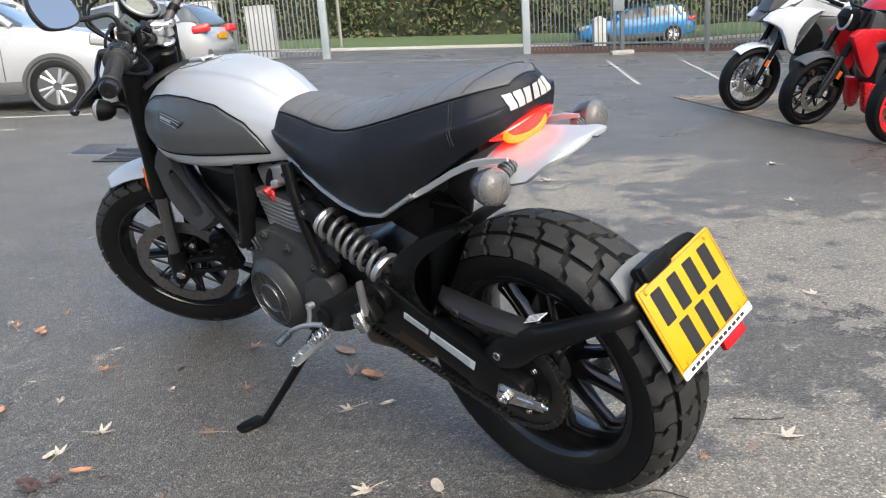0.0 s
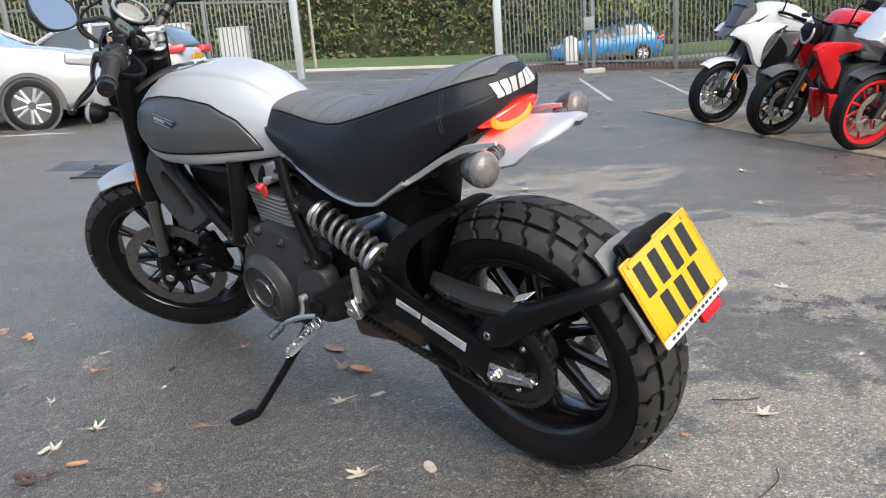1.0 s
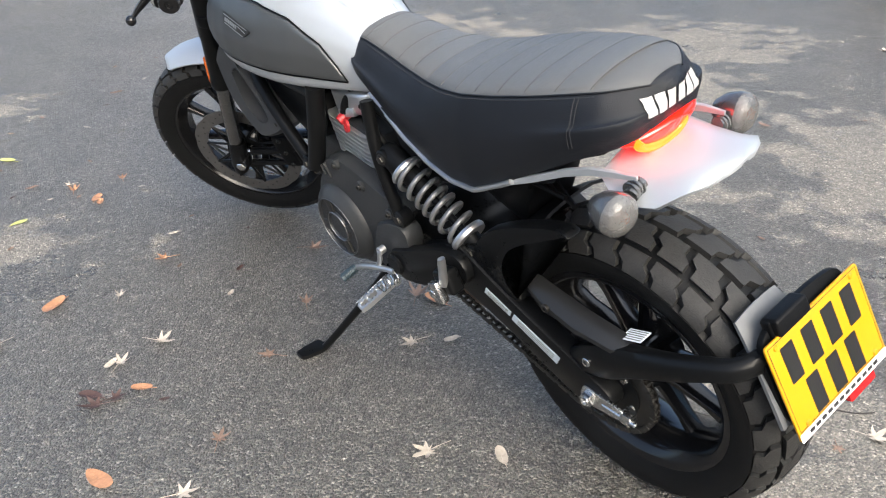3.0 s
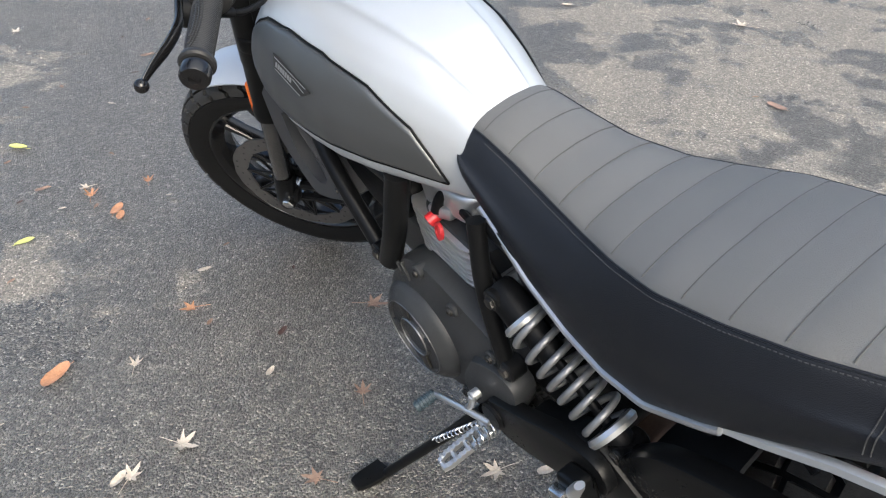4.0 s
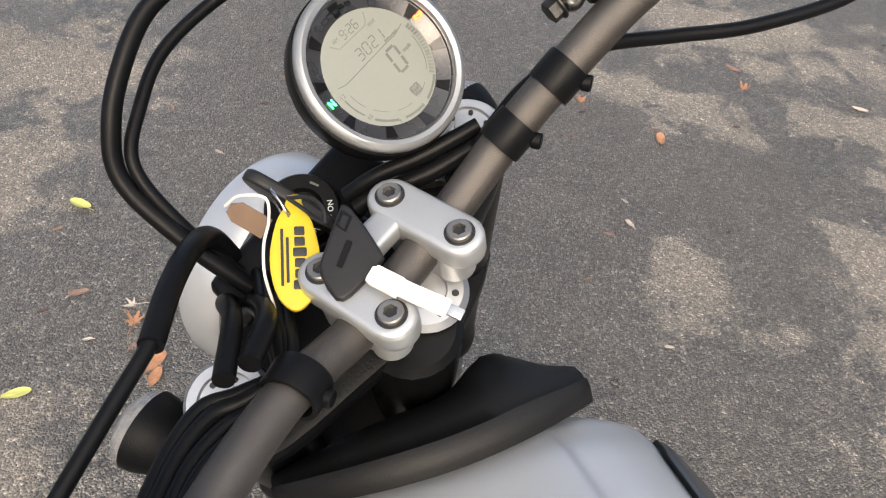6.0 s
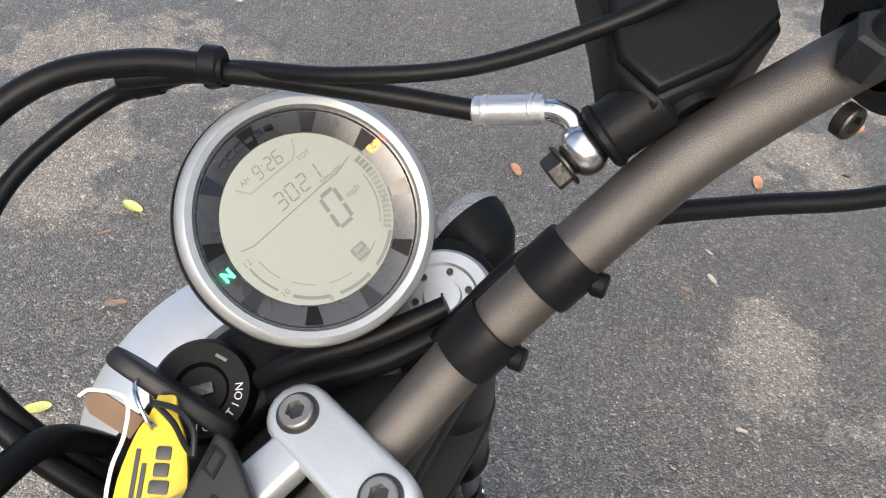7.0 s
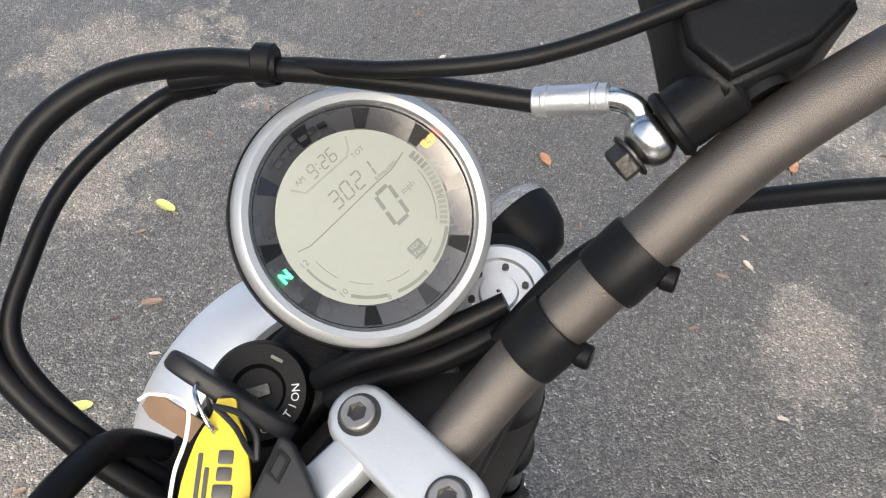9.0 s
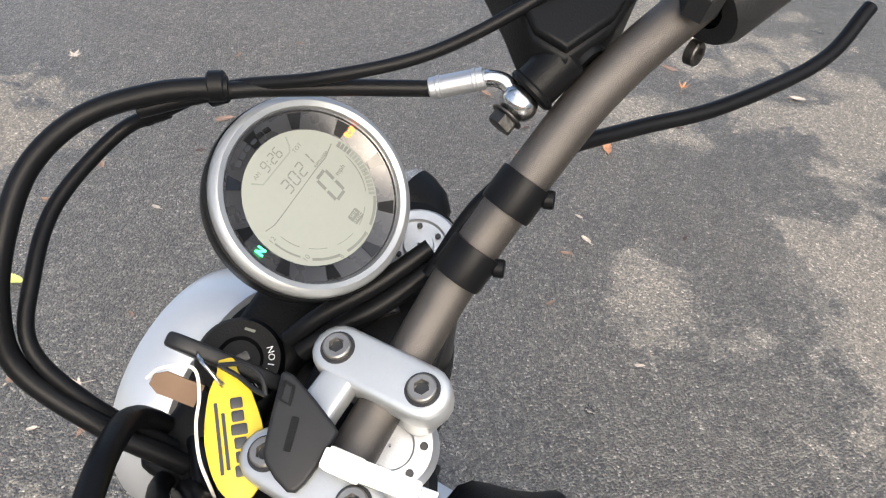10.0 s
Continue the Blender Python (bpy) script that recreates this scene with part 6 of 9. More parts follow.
for x, y, z, h, w in ((0.185, 0.118, 0.500, 0.010, 0.012), (0.11, 0.128, 0.484, 0.014, 0.020), (0.03, 0.132, 0.472, 0.014, 0.022), (-0.05, 0.132, 0.470, 0.010, 0.020), (-0.088, 0.130, 0.468, 0.004, 0.008)):
    rings.append([Vector((x, y + w * a, z + h * b - 0.004 * a)) for a, b in ((-1, -0.6), (-0.5, -1), (0.5, -1), (1, -0.6), (1, 0.3), (0.4, 1), (-0.5, 1), (-1, 0.6))])
grid_faces(bm, rings)
part("chain_guard", bm, mat("guard_plastic", (0.012, 0.0125, 0.0135), 0.42, spec=0.3), swing, "dark plastic chain guard", angle=35)
socket_bolt((0.095, 0.150, 0.480), (0, 1, 0.1), 0.008, swing, DARKSTEEL)
socket_bolt((0.003, 0.152, 0.404), (0, 1, 0.1), 0.009, swing, STEEL)
# holder arm that carries the number plate
bm = bmesh.new()
rings = []
AR = [(0.045, 0.128, 0.372, 0.022, 0.018), (-0.02, 0.136, 0.412, 0.034, 0.020), (-0.085, 0.136, 0.452, 0.028, 0.022), (-0.16, 0.136, 0.490, 0.022, 0.019), (-0.218, 0.128, 0.518, 0.018, 0.017), (-0.256, 0.112, 0.530, 0.017, 0.015), (-0.274, 0.078, 0.535, 0.017, 0.014), (-0.278, 0.03, 0.536, 0.016, 0.014), (-0.278, -0.04, 0.536, 0.014, 0.014)]
pp = spline([a[:3] for a in AR], 4)
hh = spline([(a[3], a[4], 0) for a in AR], 4)
for i, p in enumerate(pp):
    d = (pp[min(i + 1, len(pp) - 1)] - pp[max(i - 1, 0)]).normalized()
    out = Vector((0, 0, 1)).cross(d).normalized() * -1
    u2 = d.cross(out).normalized() * -1
    if u2.z < 0:
        u2 = -u2
    rings.append([p + out * hh[i].y * a + u2 * hh[i].x * b for a, b in ((-1, -0.7), (-0.6, -1), (0.6, -1), (1, -0.7), (1, 0.5), (0.5, 1), (-0.5, 1), (-1, 0.6))])
grid_faces(bm, rings)
part("plate_holder", bm, BLACK, swing, "satin black arm that holds the number plate", angle=50)
LABELW = mat("reflective_sticker", (0.50, 0.56, 0.60), 0.35, 0.3, 0.08)
for pts3, yy in (([(0.255, 0.444), (0.190, 0.416), (0.196, 0.402), (0.262, 0.428)], 0.1538), ([(0.183, 0.414), (0.070, 0.368), (0.080, 0.346), (0.192, 0.396)], 0.1538)):
    bm = bmesh.new()
    slab(bm, pts3, yy, 0.0012, 0)
    st = part("sticker", bm, LABELW, swing, "pale reflective warning sticker")
    (xa_, za_), (xb_, zb_), (xc_, zc_), (xd_2, zd_) = pts3
    for k in range(3):
        f = 0.25 + 0.25 * k
        bm = bmesh.new()
        p0 = Vector((xa_ + (xd_2 - xa_) * f, yy + 0.0010, za_ + (zd_ - za_) * f))
        p1 = Vector((xb_ + (xc_ - xb_) * f, yy + 0.0010, zb_ + (zc_ - zb_) * f))
        tube(bm, [p0.lerp(p1, 0.12), p0.lerp(p1, 0.9)], 0.0008, 5, 1)
        part("print_bar", bm, LCDPALE, st)
hm = frame_matrix((-0.073, 0.112, 0.484), (-0.95, 0, 0.36), (0, 1, 0))
zz = hm.to_3x3() @ Vector((0, 0, 1))
hm = hm if zz.z > 0 else hm @ Matrix.Diagonal((1, -1, -1, 1))
bm = bmesh.new()
plate(bm, rounded(0.046, 0.030, 0.001), 0.001, hm @ Matrix.Translation((0, 0, 0.001)), 0)
st = part("sticker", bm, mat("white_sticker", (0.66, 0.70, 0.74), 0.4, 0, 0.05), bike, "white printed sticker")
for k in range(5):
    bm = bmesh.new()
    plate(bm, rounded(0.040, 0.0022, 0.0005), 0.0004, hm @ Matrix.Translation((0, -0.011 + 0.0055 * k, 0.0017)), 0)
    part("print_bar", bm, LCDPALE, st)

# number plate
PM = frame_matrix((-0.325, -0.027, 0.500), (-0.012, -0.227, 0.015), (0.074, 0.012, 0.160))
PZ = PM.to_3x3() @ Vector((0, 0, 1))
bm = bmesh.new()
plate(bm, rounded(0.232, 0.176, 0.006), 0.004, PM, 0.0012)
npl = part("number_plate", bm, YELLOW, bike, "yellow number plate with black bars")
ps = 1 if PZ.x < 0 else -1
fz = 0.0022 * ps


def on_plate(x, y, w, h, mt, nm="plate_bar", r=0.002, dz=0.0):
    bm = bmesh.new()
    plate(bm, rounded(w, h, r), 0.0008, PM @ Matrix.Translation((x, y, fz + dz * ps)), 0)
    return part(nm, bm, mt, npl)


on_plate(0, -0.0805, 0.231, 0.015, WHITEINK, "white_strip", 0.003)
for k in range(12):
    on_plate(-0.088 + 0.0155 * k, -0.0805, 0.011, 0.006, INK, "strip_bar", 0.001, 0.0006)
for k in range(4):
    on_plate(-0.075 + 0.05 * k, 0.037, 0.029, 0.064, INK)
for k in range(3):
    on_plate(-0.050 + 0.05 * k, -0.036, 0.029, 0.064, INK)
bm = bmesh.new()
ribbon(bm, [(-0.111, 0.083), (0.111, 0.083), (0.111, -0.070), (-0.111, -0.070), (-0.111, 0.083)], 0.0012, PM @ Matrix.Translation((0, 0, fz)), 0.0004 * ps)
part("plate_border", bm, INK, npl)
for x, y in ((-0.095, 0.076), (0.095, 0.076), (-0.09, -0.066), (0.09, -0.066)):
    bm = bmesh.new()
    lathe(bm, [(0.0001, 0.0035), (0.004, 0.003), (0.0055, 0.0)], PM @ Matrix.Translation((x, y, fz)) @ Matrix.Diagonal((1, 1, ps, 1)), 16)
    part("plate_screw", bm, YELLOW, npl)
bm = bmesh.new()
box(bm, (0.075, 0.03, 0.03), PM @ Matrix.Translation((-0.045, 0.100, -0.006 * ps)), 0.006, 3)
box(bm, (0.03, 0.05, 0.02), PM @ Matrix.Translation((-0.07, 0.088, -0.012 * ps)), 0.006, 3)
part("plate_lamp", bm, BLACKPL, bike, "black number plate lamp")
bm = bmesh.new()
plate(bm, smooth_outline([(-0.115, 0.06), (-0.10, 0.095), (-0.05, 0.11), (0.05, 0.11), (0.10, 0.08), (0.105, -0.07), (0.0, -0.085), (-0.105, -0.06)], 4), 0.012, PM @ Matrix.Translation((0.0, -0.005, -0.016 * ps)), 0.004)
rings = []
part("plate_backing", bm, BLACKPL, bike, "black plastic plate backing")
bm = bmesh.new()
rings = []
for a in np.linspace(radians(130), radians(160), 12):
    f = (a - radians(130)) / radians(30)
    wd = 0.045 + 0.030 * math.sin(math.pi * (0.15 + 0.85 * f) * 0.6)
    top = [Vector((0.352 * math.cos(a), y + 0.02, 0.315 + (0.352 - 0.014 * (abs(y) / 0.07) ** 2) * math.sin(a))) for y in np.linspace(-wd, wd, 11)]
    rings.append(top + [Vector((p.x * 0.985, p.y, p.z - 0.004)) for p in top[::-1]])
grid_faces(bm, rings)
part("rear_mudguard", bm, mat("grey_mudguard", (0.10, 0.105, 0.11), 0.5), bike, "grey plastic mudguard behind the tyre")
bm = bmesh.new()
plate(bm, rounded(0.07, 0.032, 0.004), 0.012, PM @ Matrix.Translation((0.05, -0.098, -0.012 * ps)), 0.003)
part("rear_reflector", bm, REFLRED, bike, "red reflector under the number plate")
# chain and sprockets
CH = Vector((0.0, 0.108, 0.315))
bm = bmesh.new()
n = 42
out = []
for k in range(n * 4):
    a = 2 * math.pi * k / (n * 4)
    out.append(((0.104 + (0.006 if k % 4 in (0, 1) else -0.003)) * math.cos(a), (0.104 + (0.006 if k % 4 in (0, 1) else -0.003)) * math.sin(a)))
plate(bm, out, 0.006, axis_matrix(CH, (0, 1, 0)), 0)
spr = part("rear_sprocket", bm, DARKSTEEL, bike, "toothed steel rear sprocket")
bm = bmesh.new()
lathe(bm, [(0.02, -0.02), (0.075, -0.012), (0.078, 0.006), (0.06, 0.010), (0.02, 0.010)], axis_matrix(CH, (0, 1, 0)), 40)
part("sprocket_carrier", bm, BLACK, spr)
for k in range(6):
    a = 2 * math.pi * k / 6 + 0.3
    hex_bolt(CH + Vector((0.066 * math.cos(a), 0.008, 0.066 * math.sin(a))), (0, 1, 0), 0.006, spr, STEEL)
path = []
FS = Vector((0.545, 0.108, 0.385))
path += [CH + Vector((0.108 * math.cos(a), 0, 0.108 * math.sin(a))) for a in np.linspace(math.radians(98), math.radians(262), 40)]
path += [Vector((0.05, 0.108, 0.203)), Vector((0.25, 0.108, 0.262)), Vector((0.40, 0.108, 0.305)), Vector((0.52, 0.108, 0.345))]
path += [FS + Vector((0.036 * math.cos(a), 0, 0.036 * math.sin(a))) for a in np.linspace(math.radians(-80), math.radians(95), 14)]
path += [Vector((0.36, 0.108, 0.422)), Vector((0.18, 0.108, 0.423)), Vector((0.02, 0.108, 0.4225))]
path = path + [path[0]]
acc = [0.0]
for a, b in zip(path, path[1:]):
    acc.append(acc[-1] + (b - a).length)
NL = int(acc[-1] / 0.0159)
links = []
for k in range(NL):
    s_ = acc[-1] * k / NL
    j = int(np.searchsorted(acc, s_, side="right")) - 1
    j = min(j, len(path) - 2)
    f = (s_ - acc[j]) / max(1e-9, acc[j + 1] - acc[j])
    links.append(path[j].lerp(path[j + 1], f))
bm = bmesh.new()
for k in range(NL):
    a, b = links[k], links[(k + 1) % NL]
    c, d = (a + b) / 2, (b - a)
    wdt = 0.0075 if k % 2 else 0.0058
    for sgn in (1, -1):
        m = frame_matrix(c + Vector((0, sgn * wdt, 0)), d, Vector((0, 0, 1)).cross(d) if abs(d.normalized().z) < 0.95 else (0, 1, 0))
        ax = d.normalized()
        ay = Vector((0, 1, 0)).cross(ax).normalized()
        o8 = []
        for x, y in ((-0.0125, -0.004), (-0.010, -0.0068), (-0.004, -0.0055), (0.004, -0.0055), (0.010, -0.0068), (0.0125, -0.004), (0.0125, 0.004), (0.010, 0.0068), (0.004, 0.0055), (-0.004, 0.0055), (-0.010, 0.0068), (-0.0125, 0.004)):
            o8.append(c + ax * x + ay * y + Vector((0, sgn * wdt, 0)))
        V0 = [bm.verts.new(p - Vector((0, 0.001, 0))) for p in o8]
        V1 = [bm.verts.new(p + Vector((0, 0.001, 0))) for p in o8]
        bm.faces.new(V0)
        bm.faces.new(V1[::-1])
        for i in range(12):
            bm.faces.new((V0[i], V0[(i + 1) % 12], V1[(i + 1) % 12], V1[i]))
    cyl(bm, a - Vector((0, 0.009, 0)), a + Vector((0, 0.009, 0)), 0.0044, seg=8, bevel=0.1)
part("chain", bm, DARKSTEEL, bike, "dark greased drive chain", smooth=False)
# axle and adjuster
bm = bmesh.new()
cyl(bm, (0, -0.15, 0.315), (0, 0.158, 0.315), 0.0125)
part("rear_axle", bm, STEEL, bike)
bm = bmesh.new()
slab(bm, smooth_outline([(0.018, 0.315), (0.012, 0.338), (-0.02, 0.336), (-0.075, 0.330), (-0.078, 0.305), (-0.02, 0.296), (0.012, 0.294)], 3), 0.1555, 0.006, 0.0015)
adj = part("chain_adjuster", bm, STEEL, bike, "bright steel chain adjuster plate")
hex_bolt((0, 0.158, 0.315), (0, 1, 0), 0.016, adj, STEEL, 0.012)
bm = bmesh.new()
lathe(bm, [(0.006, 0), (0.0095, 0), (0.0095, 0.004), (0.006, 0.004)], axis_matrix((0, 0.170, 0.315), (0, 1, 0)), 20, closed=True)
part("axle_nut", bm, STEEL, adj)
bm = bmesh.new()
cyl(bm, (-0.03, 0.157, 0.316), (-0.105, 0.157, 0.316), 0.0045)
box(bm, (0.022, 0.022, 0.026), pose(-0.082, 0.150, 0.316), 0.003)
part("adjuster_screw", bm, STEEL, adj)
# rear disc on the right
bm = bmesh.new()
lathe(bm, [(0.075, -0.002), (0.115, -0.002), (0.115, 0.002), (0.075, 0.002)], axis_matrix((0, -0.085, 0.315), (0, 1, 0)), 60, closed=True)
part("rear_disc", bm, STEEL, bike, "steel rear brake disc")
# foot pegs, levers, stand
bm = bmesh.new()
slab(bm, smooth_outline([(0.555, 0.405), (0.47, 0.445), (0.39, 0.488), (0.315, 0.505), (0.285, 0.47), (0.315, 0.425), (0.42, 0.370), (0.52, 0.335), (0.565, 0.36)], 3), 0.158, 0.030, 0.006)
pivot = part("pivot_plate", bm, BLACK, bike, "satin black cast pivot plate")
bm = bmesh.new()
cyl(bm, (0.545, 0.165, 0.372), (0.545, 0.180, 0.372), 0.027)
part("pivot_cap", bm, BLACKPL, pivot)
bm = bmesh.new()
box(bm, (0.05, 0.035, 0.055), pose(0.325, 0.190, 0.452, 0, 20, 0), 0.010, 3)
part("peg_bracket", bm, BLACK, pivot)
bm = bmesh.new()
rings = []
for t in np.linspace(0, 1, 9):
    c = Vector((0.322 - 0.038 * t, 0.205 + 0.018 * t, 0.452 + 0.098 * t))
    w = 0.012 * (1 - 0.3 * t) if t < 0.97 else 0.006
    rings.append([c + Vector((w * math.cos(a), 0.008 * math.sin(a), 0)) for a in np.linspace(0, 2 * math.pi, 12, endpoint=False)])
grid_faces(bm, rings)
part("passenger_peg", bm, ALU, pivot, "folded aluminium passenger footrest")
bm = bmesh.new()
cyl(bm, (0.338, 0.19, 0.432), (0.338, 0.228, 0.432), 0.010)
box(bm, (0.03, 0.02, 0.05), pose(0.33, 0.216, 0.437, 0, 20, 0), 0.006)
part("peg_hinge", bm, STEEL, pivot)
bm = bmesh.new()
hub_, tip_ = Vector((0.562, 0.180, 0.322)), Vector((0.576, 0.276, 0.292))
along = (tip_ - hub_).normalized()
across = along.cross(Vector((0, 0, 1))).normalized()
for j, wide in ((-1, 0.0042), (1, 0.0042)):
    o = across * 0.0115 * j
    rings = []
    for t in np.linspace(0.08, 1, 12):
        c = hub_.lerp(tip_, float(t)) + o * (1 - 0.35 * max(0.0, float(t) - 0.85) / 0.15)
        rings.append([c + across * wide * u_ + Vector((0, 0, 0.006 * v_)) for u_, v_ in ((-1, -1), (1, -1), (1, 1), (-1, 1))])
    grid_faces(bm, rings)
    for k in range(8):
        c = hub_.lerp(tip_, 0.22 + 0.10 * k) + o + Vector((0, 0, 0.006))
        box(bm, (0.0085, 0.0055, 0.006), frame_matrix(c, across, Vector((0, 0, 1))), 0.001)
for t in (0.16, 0.45, 0.72, 0.97):
    c = hub_.lerp(tip_, t)
    tube(bm, [c - across * 0.012, c, c + across * 0.012], 0.0045, 8, 1)
cyl(bm, hub_ - across * 0.018, hub_ + across * 0.018, 0.010)
part("rider_peg", bm, ALU, pivot, "serrated aluminium rider footrest")
bm = bmesh.new()
spring_pts = [Vector((0.548, 0.176, 0.335)) + Vector((0.012 * math.cos(a), 0.004 * a / 2, 0.012 * math.sin(a))) for a in np.linspace(0, 8 * math.pi, 60)]
tube(bm, spring_pts, 0.0022, 6, 1)
part("peg_spring", bm, STEEL, pivot)
bm = bmesh.new()
tube(bm, [(0.55, 0.180, 0.352), (0.60, 0.190, 0.345), (0.660, 0.196, 0.322), (0.698, 0.196, 0.300)], 0.007, 10, 5)
cyl(bm, (0.583, 0.170, 0.398), (0.583, 0.188, 0.398), 0.010)
tube(bm, [(0.583, 0.185, 0.398), (0.590, 0.186, 0.370), (0.603, 0.188, 0.348)], 0.006, 8, 4)
shift = part("gear_lever", bm, ALU, bike, "aluminium gear lever with a rubber tip")
bm = bmesh.new()
cyl(bm, (0.700, 0.196, 0.299), (0.708, 0.238, 0.286), 0.0105)
for k in range(6):
    p = Vector((0.700, 0.196, 0.299)).lerp(Vector((0.708, 0.238, 0.286)), 0.12 + 0.15 * k)
    cyl(bm, p - Vector((0, 0.0015, 0)), p + Vector((0, 0.0015, 0)), 0.0122)
part("lever_rubber", bm, mat("dark_teal_rubber", (0.02, 0.035, 0.045), 0.55), shift)
bm = bmesh.new()
tube(bm, [(0.585, 0.165, 0.335), (0.66, 0.225, 0.225), (0.735, 0.292, 0.118), (0.762, 0.318, 0.080)], 0.011, 12, 4, rr=[0.014, 0.011, 0.010, 0.010])
stand = part("side_stand", bm, BLACK, bike, "black side stand with a flat foot")
W2B = B.inverted()
fm_ = B.to_3x3().inverted().to_4x4()
bm = bmesh.new()
plate(bm, smooth_outline([(-0.032, -0.022), (0.034, -0.017), (0.042, 0.0), (0.034, 0.018), (-0.032, 0.022)], 3), 0.012, Matrix.Translation(W2B @ Vector((-0.372, 1.515, 0.0075))) @ fm_ @ pose(0, 0, 0, 0, 0, -130), 0.003)
part("stand_foot", bm, BLACK, stand)
bm = bmesh.new()
a_, b_ = Vector((0.575, 0.185, 0.330)), Vector((0.660, 0.238, 0.232))
pts5 = [a_.lerp(b_, t) + Vector((0.006 * math.cos(70 * t), 0.006 * math.sin(70 * t), 0)) for t in np.linspace(0, 1, 130)]
tube(bm, pts5, 0.0018, 6, 1)
part("stand_spring", bm, STEEL, stand, "bright return spring")
# exhaust under the engine
bm = bmesh.new()
box(bm, (0.26, 0.17, 0.10), pose(0.46, -0.03, 0.262, 0, 4, 0), 0.03, 3)
tube(bm, [(0.98, -0.02, 0.42), (0.92, -0.03, 0.28), (0.75, -0.03, 0.235), (0.55, -0.03, 0.245)], 0.024, 14, 5)
part("exhaust", bm, mat("heat_browned_steel", (0.13, 0.085, 0.06), 0.42, 0.7, 0.3, 14), bike, "heat-browned exhaust box under the engine")
# rear turn signals
for side in (1, -1):
    bm = bmesh.new()
    tube(bm, [(-0.075, 0.095 * side, 0.785), (-0.080, 0.125 * side, 0.780)], 0.012, 12, 1)
    for k in range(3):
        p = Vector((-0.076, (0.100 + 0.008 * k) * side, 0.784))
        cyl(bm, p, p + Vector((0, 0.004 * side, 0)), 0.0145)
    m = axis_matrix((-0.087, 0.165, 0.775) if side > 0 else (-0.084, -0.146, 0.785), (-1, 0.12 * side, 0.0)) @ Matrix.Diagonal((0.90, 0.90, 1, 1))
    lathe(bm, [(0.0001, -0.045), (0.016, -0.042), (0.030, -0.026), (0.0365, -0.006), (0.037, 0.001)], m, 32)
    sg = part("turn_signal", bm, mat("chrome_smoke_shell", (0.12, 0.12, 0.12), 0.22, 0.7, 0.05), bike, "smoked chrome turn signal with a clear lens")
    bm = bmesh.new()
    lathe(bm, [(0.037, 0.001), (0.0355, 0.010), (0.027, 0.018), (0.014, 0.022), (0.0001, 0.023)], m, 32)
    part("signal_lens", bm, mat("smoky_lens", (0.19, 0.185, 0.18), 0.10, 0.0, 0.15, 60, 300, 0.6, 200, trans=0.5), sg, "clear ribbed lens")
    bm = bmesh.new()
    lathe(bm, [(0.0001, 0.020), (0.007, 0.016), (0.009, 0.004), (0.0001, 0.003)], m, 16)
    part("signal_bulb", bm, ORANGE, sg, "amber bulb")
# rear brake reservoir seen past the seat
bm = bmesh.new()
lathe(bm, [(0.001, 0), (0.014, 0), (0.015, 0.002), (0.015, 0.026), (0.001, 0.026)], pose(0.335, -0.10, 0.555), 24)
rr_ = part("rear_reservoir", bm, mat("amber_fluid", (0.45, 0.25, 0.03), 0.25, coat=0.3), bike, "amber brake fluid pot with a black cap")
bm = bmesh.new()
lathe(bm, [(0.001, 0.026), (0.018, 0.026), (0.019, 0.029), (0.019, 0.038), (0.017, 0.040), (0.001, 0.040)], pose(0.335, -0.10, 0.555), 24)
part("pot_cap", bm, BLACKPL, rr_)
bm = bmesh.new()
tube(bm, [(0.36, -0.09, 0.57), (0.30, -0.06, 0.60), (0.22, 0.0, 0.66), (0.13, 0.05, 0.668), (0.08, 0.07, 0.662)], 0.006, 8, 5)
tube(bm, [(0.38, 0.06, 0.60), (0.30, 0.07, 0.63), (0.22, 0.07, 0.675), (0.10, 0.07, 0.672)], 0.005, 8, 5)
part("rear_hose", bm, HOSE, bike)

# rear brake fluid pot on the far side
bm = bmesh.new()
lathe(bm, [(0.001, 0.0), (0.016, 0.0), (0.017, 0.004), (0.017, 0.030), (0.014, 0.034)], axis_matrix((0.405, -0.13, 0.505), (-0.1, 0, 1)), 28)
pot = part("brake_fluid_pot", bm, mat("yellow_fluid_plastic", (0.62, 0.36, 0.03), 0.3, 0, 0.1), bike, "translucent yellow brake fluid pot")
bm = bmesh.new()
lathe(bm, [(0.001, 0.034), (0.017, 0.034), (0.0185, 0.037), (0.0185, 0.047), (0.016, 0.0495), (0.001, 0.0495)], axis_matrix((0.405, -0.13, 0.505), (-0.1, 0, 1)), 28)
part("pot_cap", bm, mat("pale_cap", (0.5, 0.5, 0.48), 0.5), pot, "pale round cap")
bm = bmesh.new()
tube(bm, [(0.44, -0.125, 0.525), (0.425, -0.13, 0.545), (0.395, -0.132, 0.548), (0.375, -0.128, 0.53), (0.365, -0.11, 0.50)], 0.005, 8, 4)
part("pot_bracket", bm, BLACK, pot)

# ---------- keys hanging from the ignition ----------
FOB = mat("yellow_rubber_fob", (0.44, 0.325, 0.012), 0.45, 0, 0.05)
KEYB = mat("black_key_head", (0.012, 0.0125, 0.0135), 0.42, spec=0.2)
CARD = mat("brown_card_tag", (0.135, 0.088, 0.058), 0.8, 0, 0.15)
STRING = mat("white_string", (0.62, 0.58, 0.50), 0.8)
SB = B @ S


def wpos(u, v, w):
    return SB @ Vector((u, v, w))


keys = empty("key_ring", Matrix.Translation(wpos(0.086, -0.018, 0.752)))
tagged(keys, "bunch of keys with a yellow rubber fob and brown card tag", "keys")
KI = keys.matrix_world.inverted() @ SB


